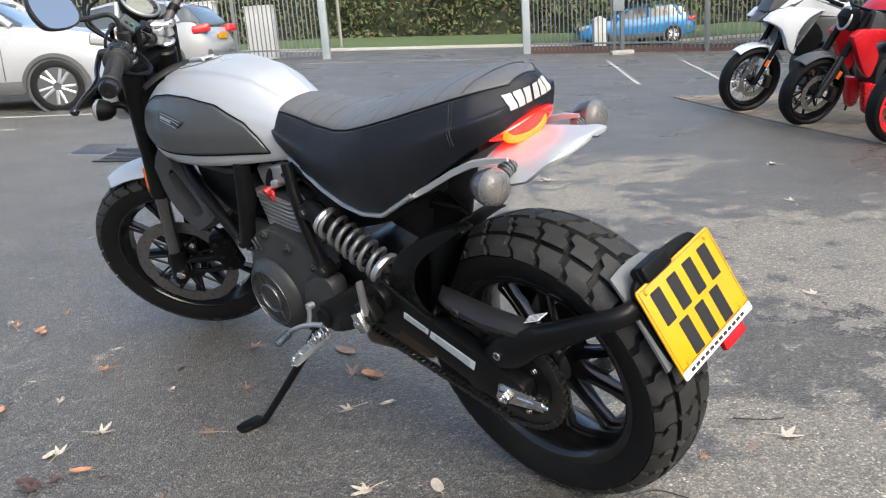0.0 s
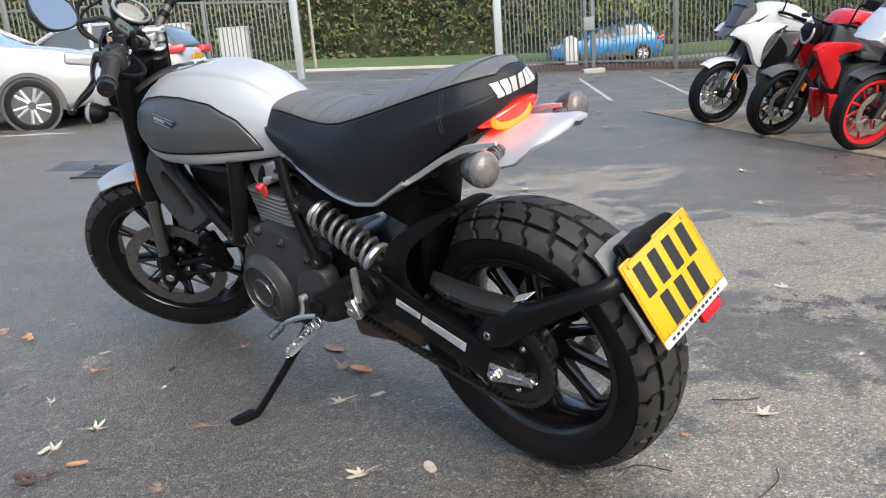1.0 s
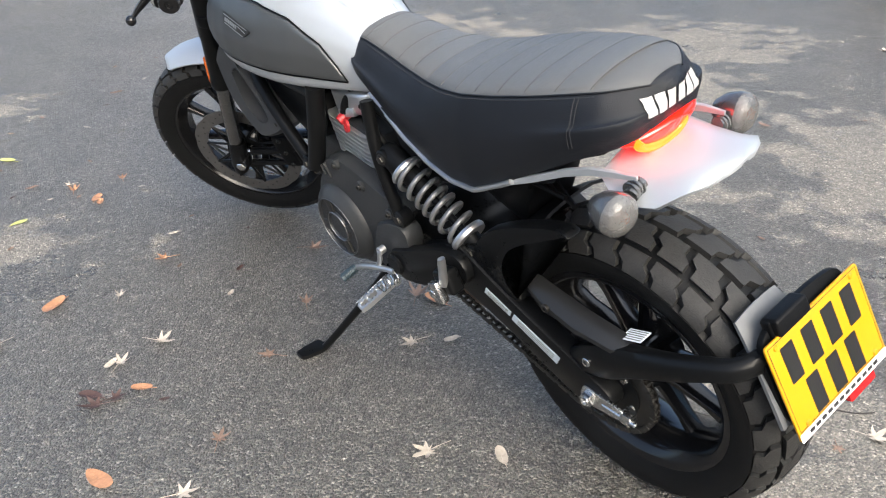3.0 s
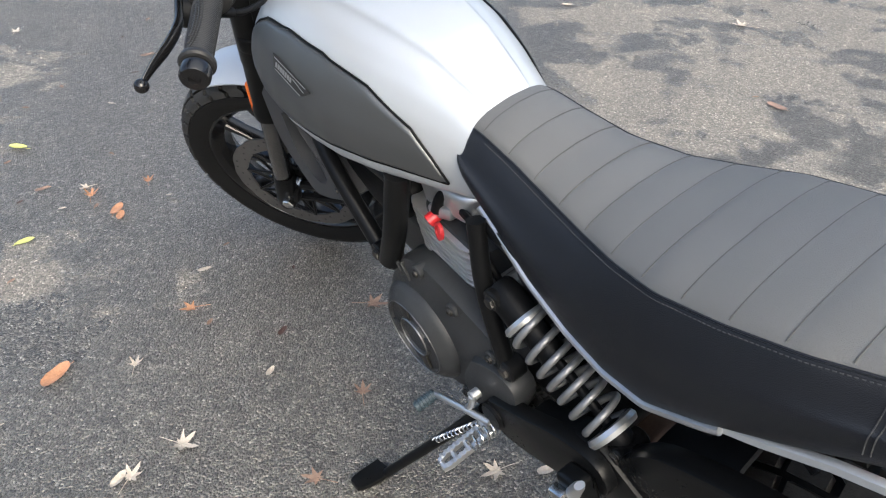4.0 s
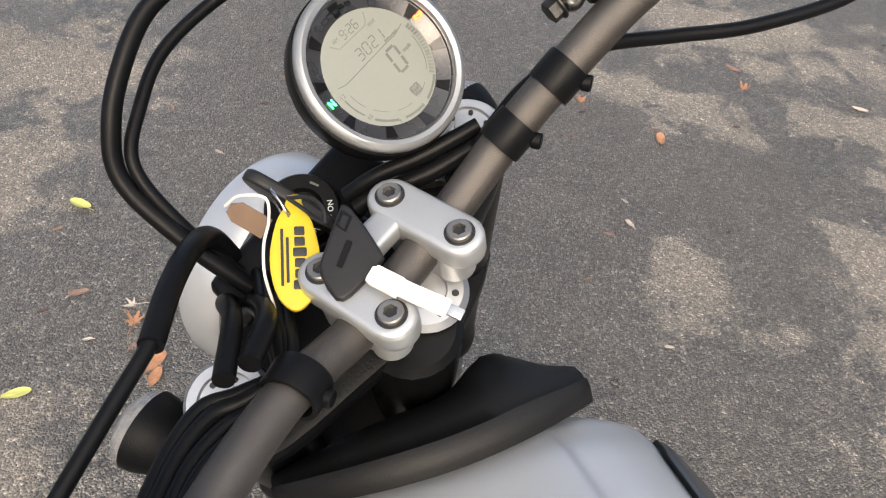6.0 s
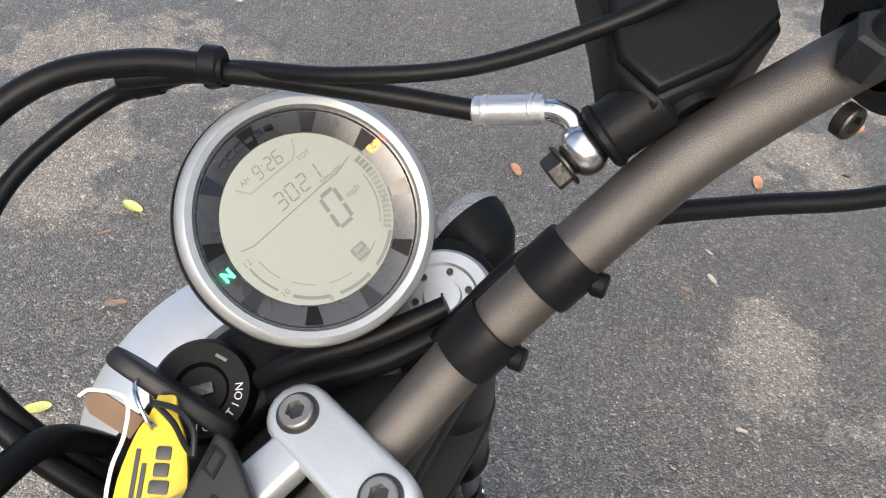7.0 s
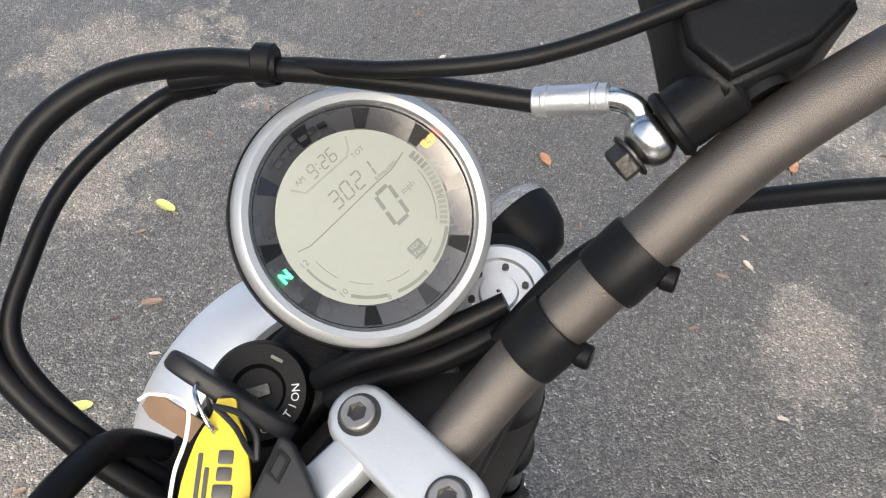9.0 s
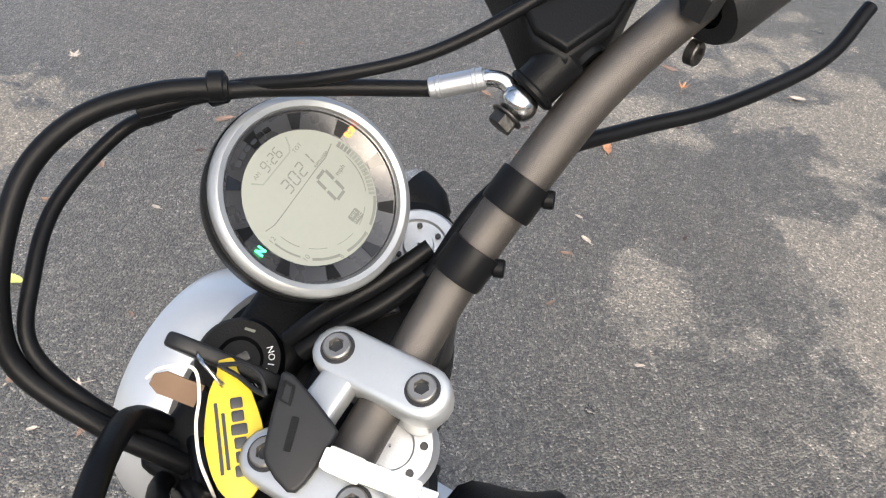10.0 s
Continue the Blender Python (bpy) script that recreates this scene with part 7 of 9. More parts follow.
def kpart(name, bm, mt, parent=None, label=""):
    bm.transform(KI)
    return part(name, bm, mt, parent or keys, label)


bm = bmesh.new()
km = frame_matrix((0.088, -0.018, 0.744), (0.85, 0.16, 0.25), (0, 0.1, 1))
plate(bm, smooth_outline([(-0.034, -0.008), (-0.030, 0.006), (0.0, 0.013), (0.028, 0.014), (0.036, 0.004), (0.026, -0.008), (0.008, -0.012), (-0.012, -0.012)], 4), 0.009, km, 0.003, seg=3)
kpart("ignition_key", bm, KEYB, None, "black plastic key in the switch")
for dv, tl in ((0.0, 0), (0.0025, 12)):
    bm = bmesh.new()
    rm_ = S.inverted() @ S @ pose(0.087, -0.010 + dv, 0.757, 78 + tl, 10, -20)
    tube(bm, [rm_ @ Vector((0.0135 * math.cos(a), 0.0135 * math.sin(a), 0)) for a in np.linspace(0, 2 * math.pi, 33)], 0.0009, 8, 1)
    kpart("split_ring", bm, STEEL, None, "steel split ring")
fm2 = frame_matrix((0.056, 0.0145, 0.762), (-0.66, 0.75, 0.02), (0.75, 0.62, 0.12))
fz2 = fm2.to_3x3() @ Vector((0, 0, 1))
fm2 = fm2 if fz2.z > 0 else fm2 @ Matrix.Diagonal((1, -1, -1, 1))
bm = bmesh.new()
plate(bm, smooth_outline([(-0.042, -0.004), (-0.042, 0.004), (-0.034, 0.006), (-0.022, 0.0115), (0.002, 0.0155), (0.026, 0.011), (0.036, 0.0), (0.026, -0.011), (0.002, -0.0155), (-0.022, -0.0115), (-0.034, -0.006)], 4), 0.004, fm2, 0.0012)
fob = kpart("fob", bm, FOB, None, "yellow oval rubber fob with raised black bars")
for k in range(6):
    bm = bmesh.new()
    plate(bm, rounded(0.0058, 0.0085 if k in (0, 3) else 0.0065, 0.001), 0.0012, fm2 @ Matrix.Translation((0.0195 - 0.0072 * k, 0.003, 0.0024)), 0.0003)
    kpart("brand_bar", bm, INK, fob)
for y, x0, x1 in ((-0.0045, -0.012, 0.018), (-0.0078, -0.018, 0.020)):
    bm = bmesh.new()
    plate(bm, rounded(x1 - x0, 0.0018, 0.0004), 0.001, fm2 @ Matrix.Translation(((x0 + x1) / 2, y, 0.0024)), 0)
    kpart("print_bar", bm, INK, fob)
bm = bmesh.new()
sk = Matrix.Translation((0.026, 0.0, 0.780))
plate(bm, smooth_outline([(0.022, -0.023), (0.016, -0.0255), (-0.015, -0.0145), (-0.020, -0.008), (-0.019, 0.018), (-0.013, 0.0255), (0.004, 0.019), (0.010, 0.010)], 2), 0.009, sk, 0.0025, seg=3)
sp_ = kpart("spare_key", bm, KEYB, None, "black spare key with a taped blade")
bm = bmesh.new()
ribbon(bm, [(0.018, -0.020), (0.012, -0.020), (0.009, -0.011), (0.015, -0.011), (0.018, -0.020)], 0.002, sk @ Matrix.Translation((0, 0, 0.0045)), 0.0006)
plate(bm, rounded(0.018, 0.004, 0.001), 0.0008, sk @ pose(0.0, 0.001, 0.0046, 0, 0, 108), 0)
kpart("key_relief", bm, BLACKPL, sp_)
bm = bmesh.new()
p0, p1 = Vector((0.006, 0.003, 0.788)), Vector((-0.045, -0.005, 0.795))
mwr = frame_matrix((p0 + p1) / 2, p1 - p0, (0, 1, 0))
box(bm, ((p1 - p0).length, 0.011, 0.005), mwr, 0.002)
box(bm, (0.02, 0.013, 0.006), mwr @ pose(-0.014, 0, 0, 4, 0, 3), 0.002)
kpart("taped_blade", bm, mat("white_tape", (0.72, 0.71, 0.66), 0.7, 0, 0.06, 40), sp_, "key blade wrapped in white tape")
bm = bmesh.new()
box(bm, (0.012, 0.007, 0.002), mwr @ Matrix.Translation((0.029, 0, 0)), 0.0005)
kpart("key_tip", bm, STEEL, sp_)
bm = bmesh.new()
tube(bm, [(0.083, -0.012, 0.768), (0.07, -0.018, 0.775), (0.058, -0.017, 0.777), (0.050, -0.010, 0.776)], 0.0014, 8, 5)
tube(bm, [(0.050, -0.010, 0.776), (0.058, -0.010, 0.772), (0.07, -0.012, 0.768), (0.083, -0.012, 0.768)], 0.0014, 8, 5)
kpart("cable_tie", bm, KEYB)
bm = bmesh.new()
tg = frame_matrix((0.104, 0.008, 0.744), (0.75, 0.15, 0.30), (0.2, 0.75, -0.55))
plate(bm, [(-0.014, -0.008), (0.008, -0.008), (0.014, -0.003), (0.014, 0.004), (0.008, 0.008), (-0.014, 0.008)], 0.0008, tg, 0)
kpart("card_tag", bm, CARD, None, "brown card tag")
bm = bmesh.new()
tube(bm, [(0.118, 0.012, 0.752), (0.110, 0.004, 0.764), (0.095, -0.004, 0.766), (0.084, 0.006, 0.764), (0.076, 0.020, 0.764), (0.064, 0.034, 0.762), (0.050, 0.044, 0.758), (0.040, 0.052, 0.752)], 0.0010, 6, 6)
kpart("string", bm, STRING, None, "loose white string")

# ---------- ground ----------
WORN = ((-0.76, 4.19, 0.42, 0.20), (-0.75, 4.95, 0.8, 0.4), (0.08, 3.60, 0.24, 0.5), (-2.55, 3.10, 0.5, 0.38), (-2.18, 2.60, 0.25, 0.28), (-0.47, 3.30, 0.16, 0.25),
        (0.42, 3.45, 0.6, 0.55), (0.52, 2.78, 0.5, 0.5), (0.10, 4.50, 0.5, 0.5), (0.8, 3.9, 0.7, 0.6), (1.2, 4.7, 0.8, 0.6), (-1.42, 1.98, 0.28, 0.2), (0.95, 1.25, 0.5, 0.5), (1.7, 2.7, 0.8, 1.0))


def asphalt_material():
    m = bpy.data.materials.new("worn_asphalt")
    m.use_nodes = True
    nt = m.node_tree
    N, L = nt.nodes, nt.links
    b = N["Principled BSDF"]
    tc = N.new("ShaderNodeTexCoord")

    def noise_tex(scale, detail=4.0, rough=0.55):
        n = N.new("ShaderNodeTexNoise")
        n.inputs["Scale"].default_value, n.inputs["Detail"].default_value, n.inputs["Roughness"].default_value = scale, detail, rough
        L.new(tc.outputs["Object"], n.inputs["Vector"])
        return n.outputs["Fac"]

    def ramp(src, stops):
        r = N.new("ShaderNodeValToRGB")
        r.color_ramp.elements[0].position, r.color_ramp.elements[1].position = stops[0][0], stops[-1][0]
        for p, c in stops[1:-1]:
            r.color_ramp.elements.new(p)
        for e, (p, c) in zip(sorted(r.color_ramp.elements, key=lambda e: e.position), stops):
            e.color = (*c, 1) if len(c) == 3 else c
        L.new(src, r.inputs[0])
        return r.outputs[0]

    def mixc(fac, a, c, mode="MIX"):
        n = N.new("ShaderNodeMix")
        n.data_type, n.blend_type = "RGBA", mode
        for s_, v in ((n.inputs[0], fac), (n.inputs[6], a), (n.inputs[7], c)):
            if isinstance(v, (int, float)):
                s_.default_value = v
            elif isinstance(v, tuple):
                s_.default_value = (*v, 1)
            else:
                L.new(v, s_)
        return n.outputs[2]
    def calc(op, x, y=None, z=None):
        n = N.new("ShaderNodeMath")
        n.operation = op
        for i, v in enumerate((x, y, z)):
            if v is None:
                continue
            if isinstance(v, (int, float)):
                n.inputs[i].default_value = v
            else:
                L.new(v, n.inputs[i])
        return n.outputs[0]

    def cells(scale):
        n = N.new("ShaderNodeTexVoronoi")
        n.inputs["Scale"].default_value = scale
        L.new(tc.outputs["Object"], n.inputs["Vector"])
        c = N.new("ShaderNodeSeparateColor")
        L.new(n.outputs["Color"], c.inputs[0])
        return n.outputs["Distance"], c.outputs[0]
    gap, shade = cells(215)
    gap2, shade2 = cells(80)
    # small stones in dark binder, a few of them pale
    stone = ramp(shade, [(0.0, (0.029, 0.0272, 0.0245)), (0.42, (0.075, 0.0705, 0.063)), (0.82, (0.120, 0.113, 0.101)), (0.95, (0.180, 0.170, 0.152)), (1.0, (0.29, 0.275, 0.25))])
    pebble = ramp(shade2, [(0.0, (0.80, 0.80, 0.80)), (0.75, (1.0, 1.0, 1.0)), (1.0, (1.3, 1.28, 1.25))])
    base = mixc(1.0, stone, pebble, "MULTIPLY")
    wash = ramp(noise_tex(1.3, 8.0, 0.65), [(0.30, (0.84, 0.84, 0.84)), (0.50, (1.0, 0.995, 0.98)), (0.72, (1.16, 1.14, 1.11))])
    base = mixc(1.0, base, wash, "MULTIPLY")
    blotch = ramp(noise_tex(26.0, 8.0, 0.8), [(0.36, (0.74, 0.74, 0.74)), (0.50, (1.0, 1.0, 1.0)), (0.66, (1.26, 1.24, 1.20))])
    base = mixc(1.0, base, blotch, "MULTIPLY")
    # pale dusty patches, where the binder has worn away: centre and half axes
    where = N.new("ShaderNodeSeparateXYZ")
    L.new(tc.outputs["Object"], where.inputs[0])
    spread = None
    for x, y, rx, ry in WORN:
        u = calc("DIVIDE", calc("SUBTRACT", where.outputs[0], x), rx)
        v = calc("DIVIDE", calc("SUBTRACT", where.outputs[1], y), ry)
        d = calc("SUBTRACT", 1.0, calc("SQRT", calc("ADD", calc("MULTIPLY", u, u), calc("MULTIPLY", v, v))))
        spread = d if spread is None else calc("MAXIMUM", spread, d)
    ragged = calc("MULTIPLY_ADD", noise_tex(4.2, 9.0, 0.74), 5.0, -2.55)
    stray = calc("MULTIPLY_ADD", noise_tex(1.15, 8.0, 0.62), 3.0, -2.0)
    tot = calc("ADD", calc("MAXIMUM", spread, stray), ragged)
    patch = ramp(tot, [(0.16, (0, 0, 0)), (0.24, (0.6, 0.6, 0.6)), (0.50, (1, 1, 1))])
    dust = mixc(0.35, mixc(1.0, base, (2.05, 1.98, 1.87), "MULTIPLY"), (0.165, 0.155, 0.140))
    L.new(mixc(patch, base, dust), b.inputs["Base Color"])
    damp = ramp(noise_tex(0.8, 4.0), [(0.35, (0.26, 0.26, 0.26)), (0.65, (0.48, 0.48, 0.48))])
    L.new(mixc(patch, damp, (0.85, 0.85, 0.85)), b.inputs["Roughness"])
    b.inputs["Specular IOR Level"].default_value = 0.6
    bp = N.new("ShaderNodeBump")
    bp.inputs["Strength"].default_value, bp.inputs["Distance"].default_value = 0.85, 0.005
    L.new(gap, bp.inputs["Height"])
    bp.invert = True
    bp2 = N.new("ShaderNodeBump")
    bp2.inputs["Strength"].default_value, bp2.inputs["Distance"].default_value = 0.3, 0.006
    L.new(gap2, bp2.inputs["Height"])
    bp2.invert = True
    L.new(bp.outputs[0], bp2.inputs["Normal"])
    L.new(bp2.outputs[0], b.inputs["Normal"])
    return m


ASPHALT = asphalt_material()
bm = bmesh.new()
NR, NA = 150, 200
rad = [0.0] + [0.30 * 1.054 ** k for k in range(NR)]
cv = bm.verts.new((0, 0, 0))
prev = None
for r in rad[1:]:
    ring = [bm.verts.new((r * math.cos(a), r * math.sin(a), ground_height(r * math.cos(a), r * math.sin(a)))) for a in (2 * math.pi * k / NA for k in range(NA))]
    for k in range(NA):
        j = (k + 1) % NA
        bm.faces.new((cv, ring[k], ring[j]) if prev is None else (prev[k], ring[k], ring[j], prev[j]))
    prev = ring
tagged(part("ground", bm, ASPHALT, angle=89), "worn grey asphalt yard, damp, with dusty patches", "ground", kind="structure")


def gz(x, y, up=0.0):
    return Vector((x, y, ground_height(x, y) + up))


def strip(name, line, width, material, label, category, up=0.004):
    bm = bmesh.new()
    pts = [Vector((x, y, 0)) for x, y in line]
    fine = []
    for a, b in zip(pts, pts[1:]):
        n = max(2, int((b - a).length / 0.4))
        fine += [a.lerp(b, k / n) for k in range(n)]
    fine.append(pts[-1])
    rows = []
    for i, p in enumerate(fine):
        d = (fine[min(i + 1, len(fine) - 1)] - fine[max(i - 1, 0)]).normalized()
        s_ = Vector((-d.y, d.x, 0)) * width / 2
        rows.append([gz((p + s_ * k).x, (p + s_ * k).y, u) for k, u in ((-1, -0.01), (-1, up), (1, up), (1, -0.01))])
    grid_faces(bm, rows)
    return tagged(part(name, bm, material), label, category, kind="structure")


PAINT = mat("worn_white_line", (0.27, 0.265, 0.25), 0.7, 0, 0.3, 12, 60, 0.3, 120)
for line in (((2.87, 11.37), (3.75, 18.56)), ((4.28, 11.96), (5.39, 18.15)), ((-8.41, 8.09), (-5.18, 8.61), (-4.11, 8.8)), ((-6.92, 7.18), (-4.32, 7.43)), ((-3.98, 20.55), (-2.38, 20.93)), ((-1.38, 20.82), (0.82, 21.0))):
    strip("parking_line", line, 0.075, PAINT, "worn white painted parking line", "road marking")
def lying(x, y, up=0.0):
    """A frame that lies on the sloping yard."""
    return frame_matrix(gz(x, y, up), gz(x + 0.1, y) - gz(x - 0.1, y), gz(x, y + 0.1) - gz(x, y - 0.1))


IRON = mat("dark_cast_iron", (0.02, 0.02, 0.021), 0.35, 0.4, 0.3, 20, 90, 0.6, 60)
bm = bmesh.new()
plate(bm, rounded(0.34, 0.40, 0.02), 0.026, lying(-2.96, 6.30, -0.011), 0.006)
mh = tagged(part("manhole_cover", bm, IRON), "dark cast iron manhole cover set in asphalt", "manhole cover")
bm = bmesh.new()
plate(bm, rounded(0.40, 0.46, 0.03), 0.022, lying(-2.96, 6.30, -0.011), 0.004)
part("cover_frame", bm, mat("worn_concrete", (0.11, 0.105, 0.097), 0.85, 0, 0.2, 20), mh)
drain = empty("drain_grate", lying(-2.54, 6.04))
tagged(drain, "cast iron drain grate with slots", "drain")
for k in range(9):
    bm = bmesh.new()
    box(bm, (0.42, 0.024, 0.02), Matrix.Translation((0, -0.2 + 0.05 * k, 0.004)), 0.004)
    part("grate_bar", bm, IRON, drain)
for y in (-0.235, 0.235):
    bm = bmesh.new()
    box(bm, (0.50, 0.03, 0.02), Matrix.Translation((0, y, 0.003)), 0.004)
    part("grate_frame", bm, IRON, drain)

# ---------- fallen leaves ----------
LEAFM = {
    "o": mat("orange_leaf", (0.33, 0.165, 0.085), 0.55, 0, 0.35, 40, 200, 0.3, 120),
    "p": mat("pale_leaf", (0.40, 0.35, 0.29), 0.6, 0, 0.25, 40, 200, 0.3, 120),
    "d": mat("dark_leaf", (0.055, 0.028, 0.022), 0.5, 0, 0.35, 40, 200, 0.3, 120),
    "y": mat("yellow_leaf", (0.42, 0.43, 0.13), 0.5, 0, 0.2, 40, 200, 0.3, 120),
    "t": mat("tan_leaf", (0.20, 0.13, 0.095), 0.6, 0, 0.3, 40, 200, 0.3, 120),
}
LEAFN = {"o": "curled orange-brown fallen leaf", "p": "pale dry fallen leaf", "d": "dark rotting fallen leaf", "y": "small yellow fallen leaf", "t": "tan fallen leaf pressed on asphalt"}


def leaf_outline(kind, rng):
    if kind == "maple":
        out = []
        tips = [(0, 1.0), (50, 0.85), (105, 0.62), (150, 0.35)]
        seq = []
        for a, r in tips:
            seq += [(a - 9, r * 0.72), (a, r), (a + 9, r * 0.70), (a + 24, r * 0.36)]
        right = [(radians(90 - a), r) for a, r in seq]
        left = [(radians(90 + a), r) for a, r in seq[::-1]]
        for a, r in left[:-1] + right:
            k = r * (0.9 + 0.2 * rng.random())
            out.append((k * math.cos(a), k * math.sin(a)))
        return out
    out = []
    for k in range(22):
        a = 2 * math.pi * k / 22
        w = 0.46 * math.sin(a) * (1 + 0.12 * math.cos(a))
        out.append((w * (0.95 + 0.1 * rng.random()), math.cos(a) * (1.0 + 0.04 * rng.random())))
    return out


def fallen_leaf(x, y, size, kind, colour, turn, curl, seed):
    rng = random.Random(seed)
    o = leaf_outline(kind, rng)
    bm = bmesh.new()
    rings = []
    ca, sa = math.cos(radians(turn)), math.sin(radians(turn))
    bend = rng.uniform(-0.4, 0.4)
    for sc in (1.0, 0.66, 0.33, 0.04):
        ring = []
        for px, py in o:
            a, b = px * sc * size, py * sc * size
            h = curl * size * ((a / size) ** 2 * 1.3 + 0.35 * (b / size) ** 2) + 0.0022 + 0.03 * size * math.sin(7 * a / size + bend * 5) * sc
            ring.append(Vector((a * ca - b * sa, a * sa + b * ca, max(0.0012, h))))
        rings.append(ring)
    low = [[p - Vector((0, 0, 0.0008)) for p in r] for r in rings]
    grid_faces(bm, low[::-1][:0] + rings, cap=False)
    bm.faces.new([v for v in bm.verts][-len(o):])
    tube(bm, [Vector((0, 0, 0.003)), Vector((-sa * -0.5 * size, ca * -0.5 * size, 0.003)), Vector((sa * 1.25 * size + 0.1 * size, -ca * 1.25 * size, 0.0022))], 0.0009, 5, 3)
    ob = part("fallen_leaf", bm, LEAFM[colour], None, angle=70)
    ob.location = gz(x, y)
    return tagged(ob, LEAFN[colour], "leaf", "fallen leaves on the yard")


# where each kind lies: place and size
ORANGE_OVAL = [(-1.16, 1.65, 0.042), (-0.71, 1.04, 0.04), (-1.39, 2.33, 0.032), (-0.75, 1.33, 0.026), (0.30, 2.83, 0.045), (-1.36, 2.3, 0.026), (-1.28, 3.46, 0.03), (-0.08, 1.78, 0.04), (-0.7, 3.92, 0.034)]
ORANGE_MAPLE = [(-1.38, 2.51, 0.03), (-0.96, 1.94, 0.034), (0.35, 0.92, 0.04), (-1.51, 2.39, 0.036), (0.74, 1.26, 0.02), (-0.53, 4.47, 0.038), (-1.01, 3.99, 0.038)]
TAN_OVAL = [(0.76, 3.55, 0.042), (-0.19, 1.98, 0.046), (-0.6, 4.6, 0.034), (-1.18, 4.07, 0.026), (-1.68, 2.39, 0.022), (1.2, 3.3, 0.03), (-1.9, 3.5, 0.03)]
PALE_MAPLE = [(-0.79, 1.52, 0.046), (-0.85, 1.42, 0.034), (-0.12, 1.58, 0.04), (0.95, 1.33, 0.042), (1.42, 2.25, 0.042), (-0.03, 1.19, 0.044), (-0.52, 1.02, 0.038), (-1, 1.72, 0.026), (-1.21, 1.46, 0.034), (0.75, 4.49, 0.06), (-1.55, 2.43, 0.026), (1.9, 3.6, 0.045), (2.2, 4.6, 0.05), (-2.6, 3.6, 0.04)]
PALE_OVAL = [(-0.02, 1.6, 0.022), (0.13, 1.19, 0.028), (-0.51, 0.91, 0.036), (-0.87, 1.41, 0.022), (-0.68, 1.76, 0.016), (-0.65, 3.42, 0.018), (-1, 2.1, 0.018), (-0.12, 4.59, 0.03)]
TAN_MAPLE = [(-0.5, 1.18, 0.034), (-0.51, 2.05, 0.046), (-0.48, 1.49, 0.034), (-0.45, 1.74, 0.034), (-0.14, 1.81, 0.05), (0.86, 1.29, 0.022)]
DARK_MAPLE = [(-0.83, 1.26, 0.04), (-0.8, 1.29, 0.034)]
DARK_OVAL = [(-0.86, 1.29, 0.03), (-0.7, 1.9, 0.018)]
YELLOWED_OVAL = [(-1.92, 2.62, 0.032), (-1.56, 2.12, 0.028)]
rng = random.Random(12)
n_leaf = 0
for kind_, colour_, spots in (("oval", "o", ORANGE_OVAL), ("maple", "o", ORANGE_MAPLE), ("oval", "t", TAN_OVAL), ("maple", "p", PALE_MAPLE), ("oval", "p", PALE_OVAL), ("maple", "t", TAN_MAPLE), ("maple", "d", DARK_MAPLE), ("oval", "d", DARK_OVAL), ("oval", "y", YELLOWED_OVAL)):
    for x, y, size in spots:
        fallen_leaf(x, y, size, kind_, colour_, rng.uniform(0, 360), rng.uniform(0.15, 0.75), n_leaf)
        n_leaf += 1
# small scraps blown about, most where the leaves gather
for k in range(70):
    x, y = (rng.uniform(-2.2, -0.3), rng.uniform(0.8, 4.5)) if k < 45 else (rng.uniform(0.3, 3.0), rng.uniform(1.2, 6.5))
    fallen_leaf(x, y, rng.uniform(0.008, 0.017), "oval", rng.choice("pttdp"), rng.uniform(0, 360), rng.uniform(0.2, 0.8), 100 + k)
TWIG = mat("dark_twig", (0.02, 0.015, 0.012), 0.7)
for pts6 in (((0.55, 1.12), (0.60, 1.13), (0.66, 1.10)), ((0.80, 0.98), (0.86, 1.03), (0.88, 1.08)), ((0.86, 1.42), (0.93, 1.40), (0.98, 1.41))):
    bm = bmesh.new()
    tube(bm, [gz(x, y, 0.004 + 0.003 * (i == 1)) for i, (x, y) in enumerate(pts6)], 0.0016, 6, 4)
    tagged(part("twig", bm, TWIG), "thin dark twig lying on asphalt", "twig")

# ---------- fence, hedge, street ----------
FENCE = mat("galvanised_grey_green", (0.075, 0.088, 0.098), 0.55, 0.0, 0.12, 4, 60)


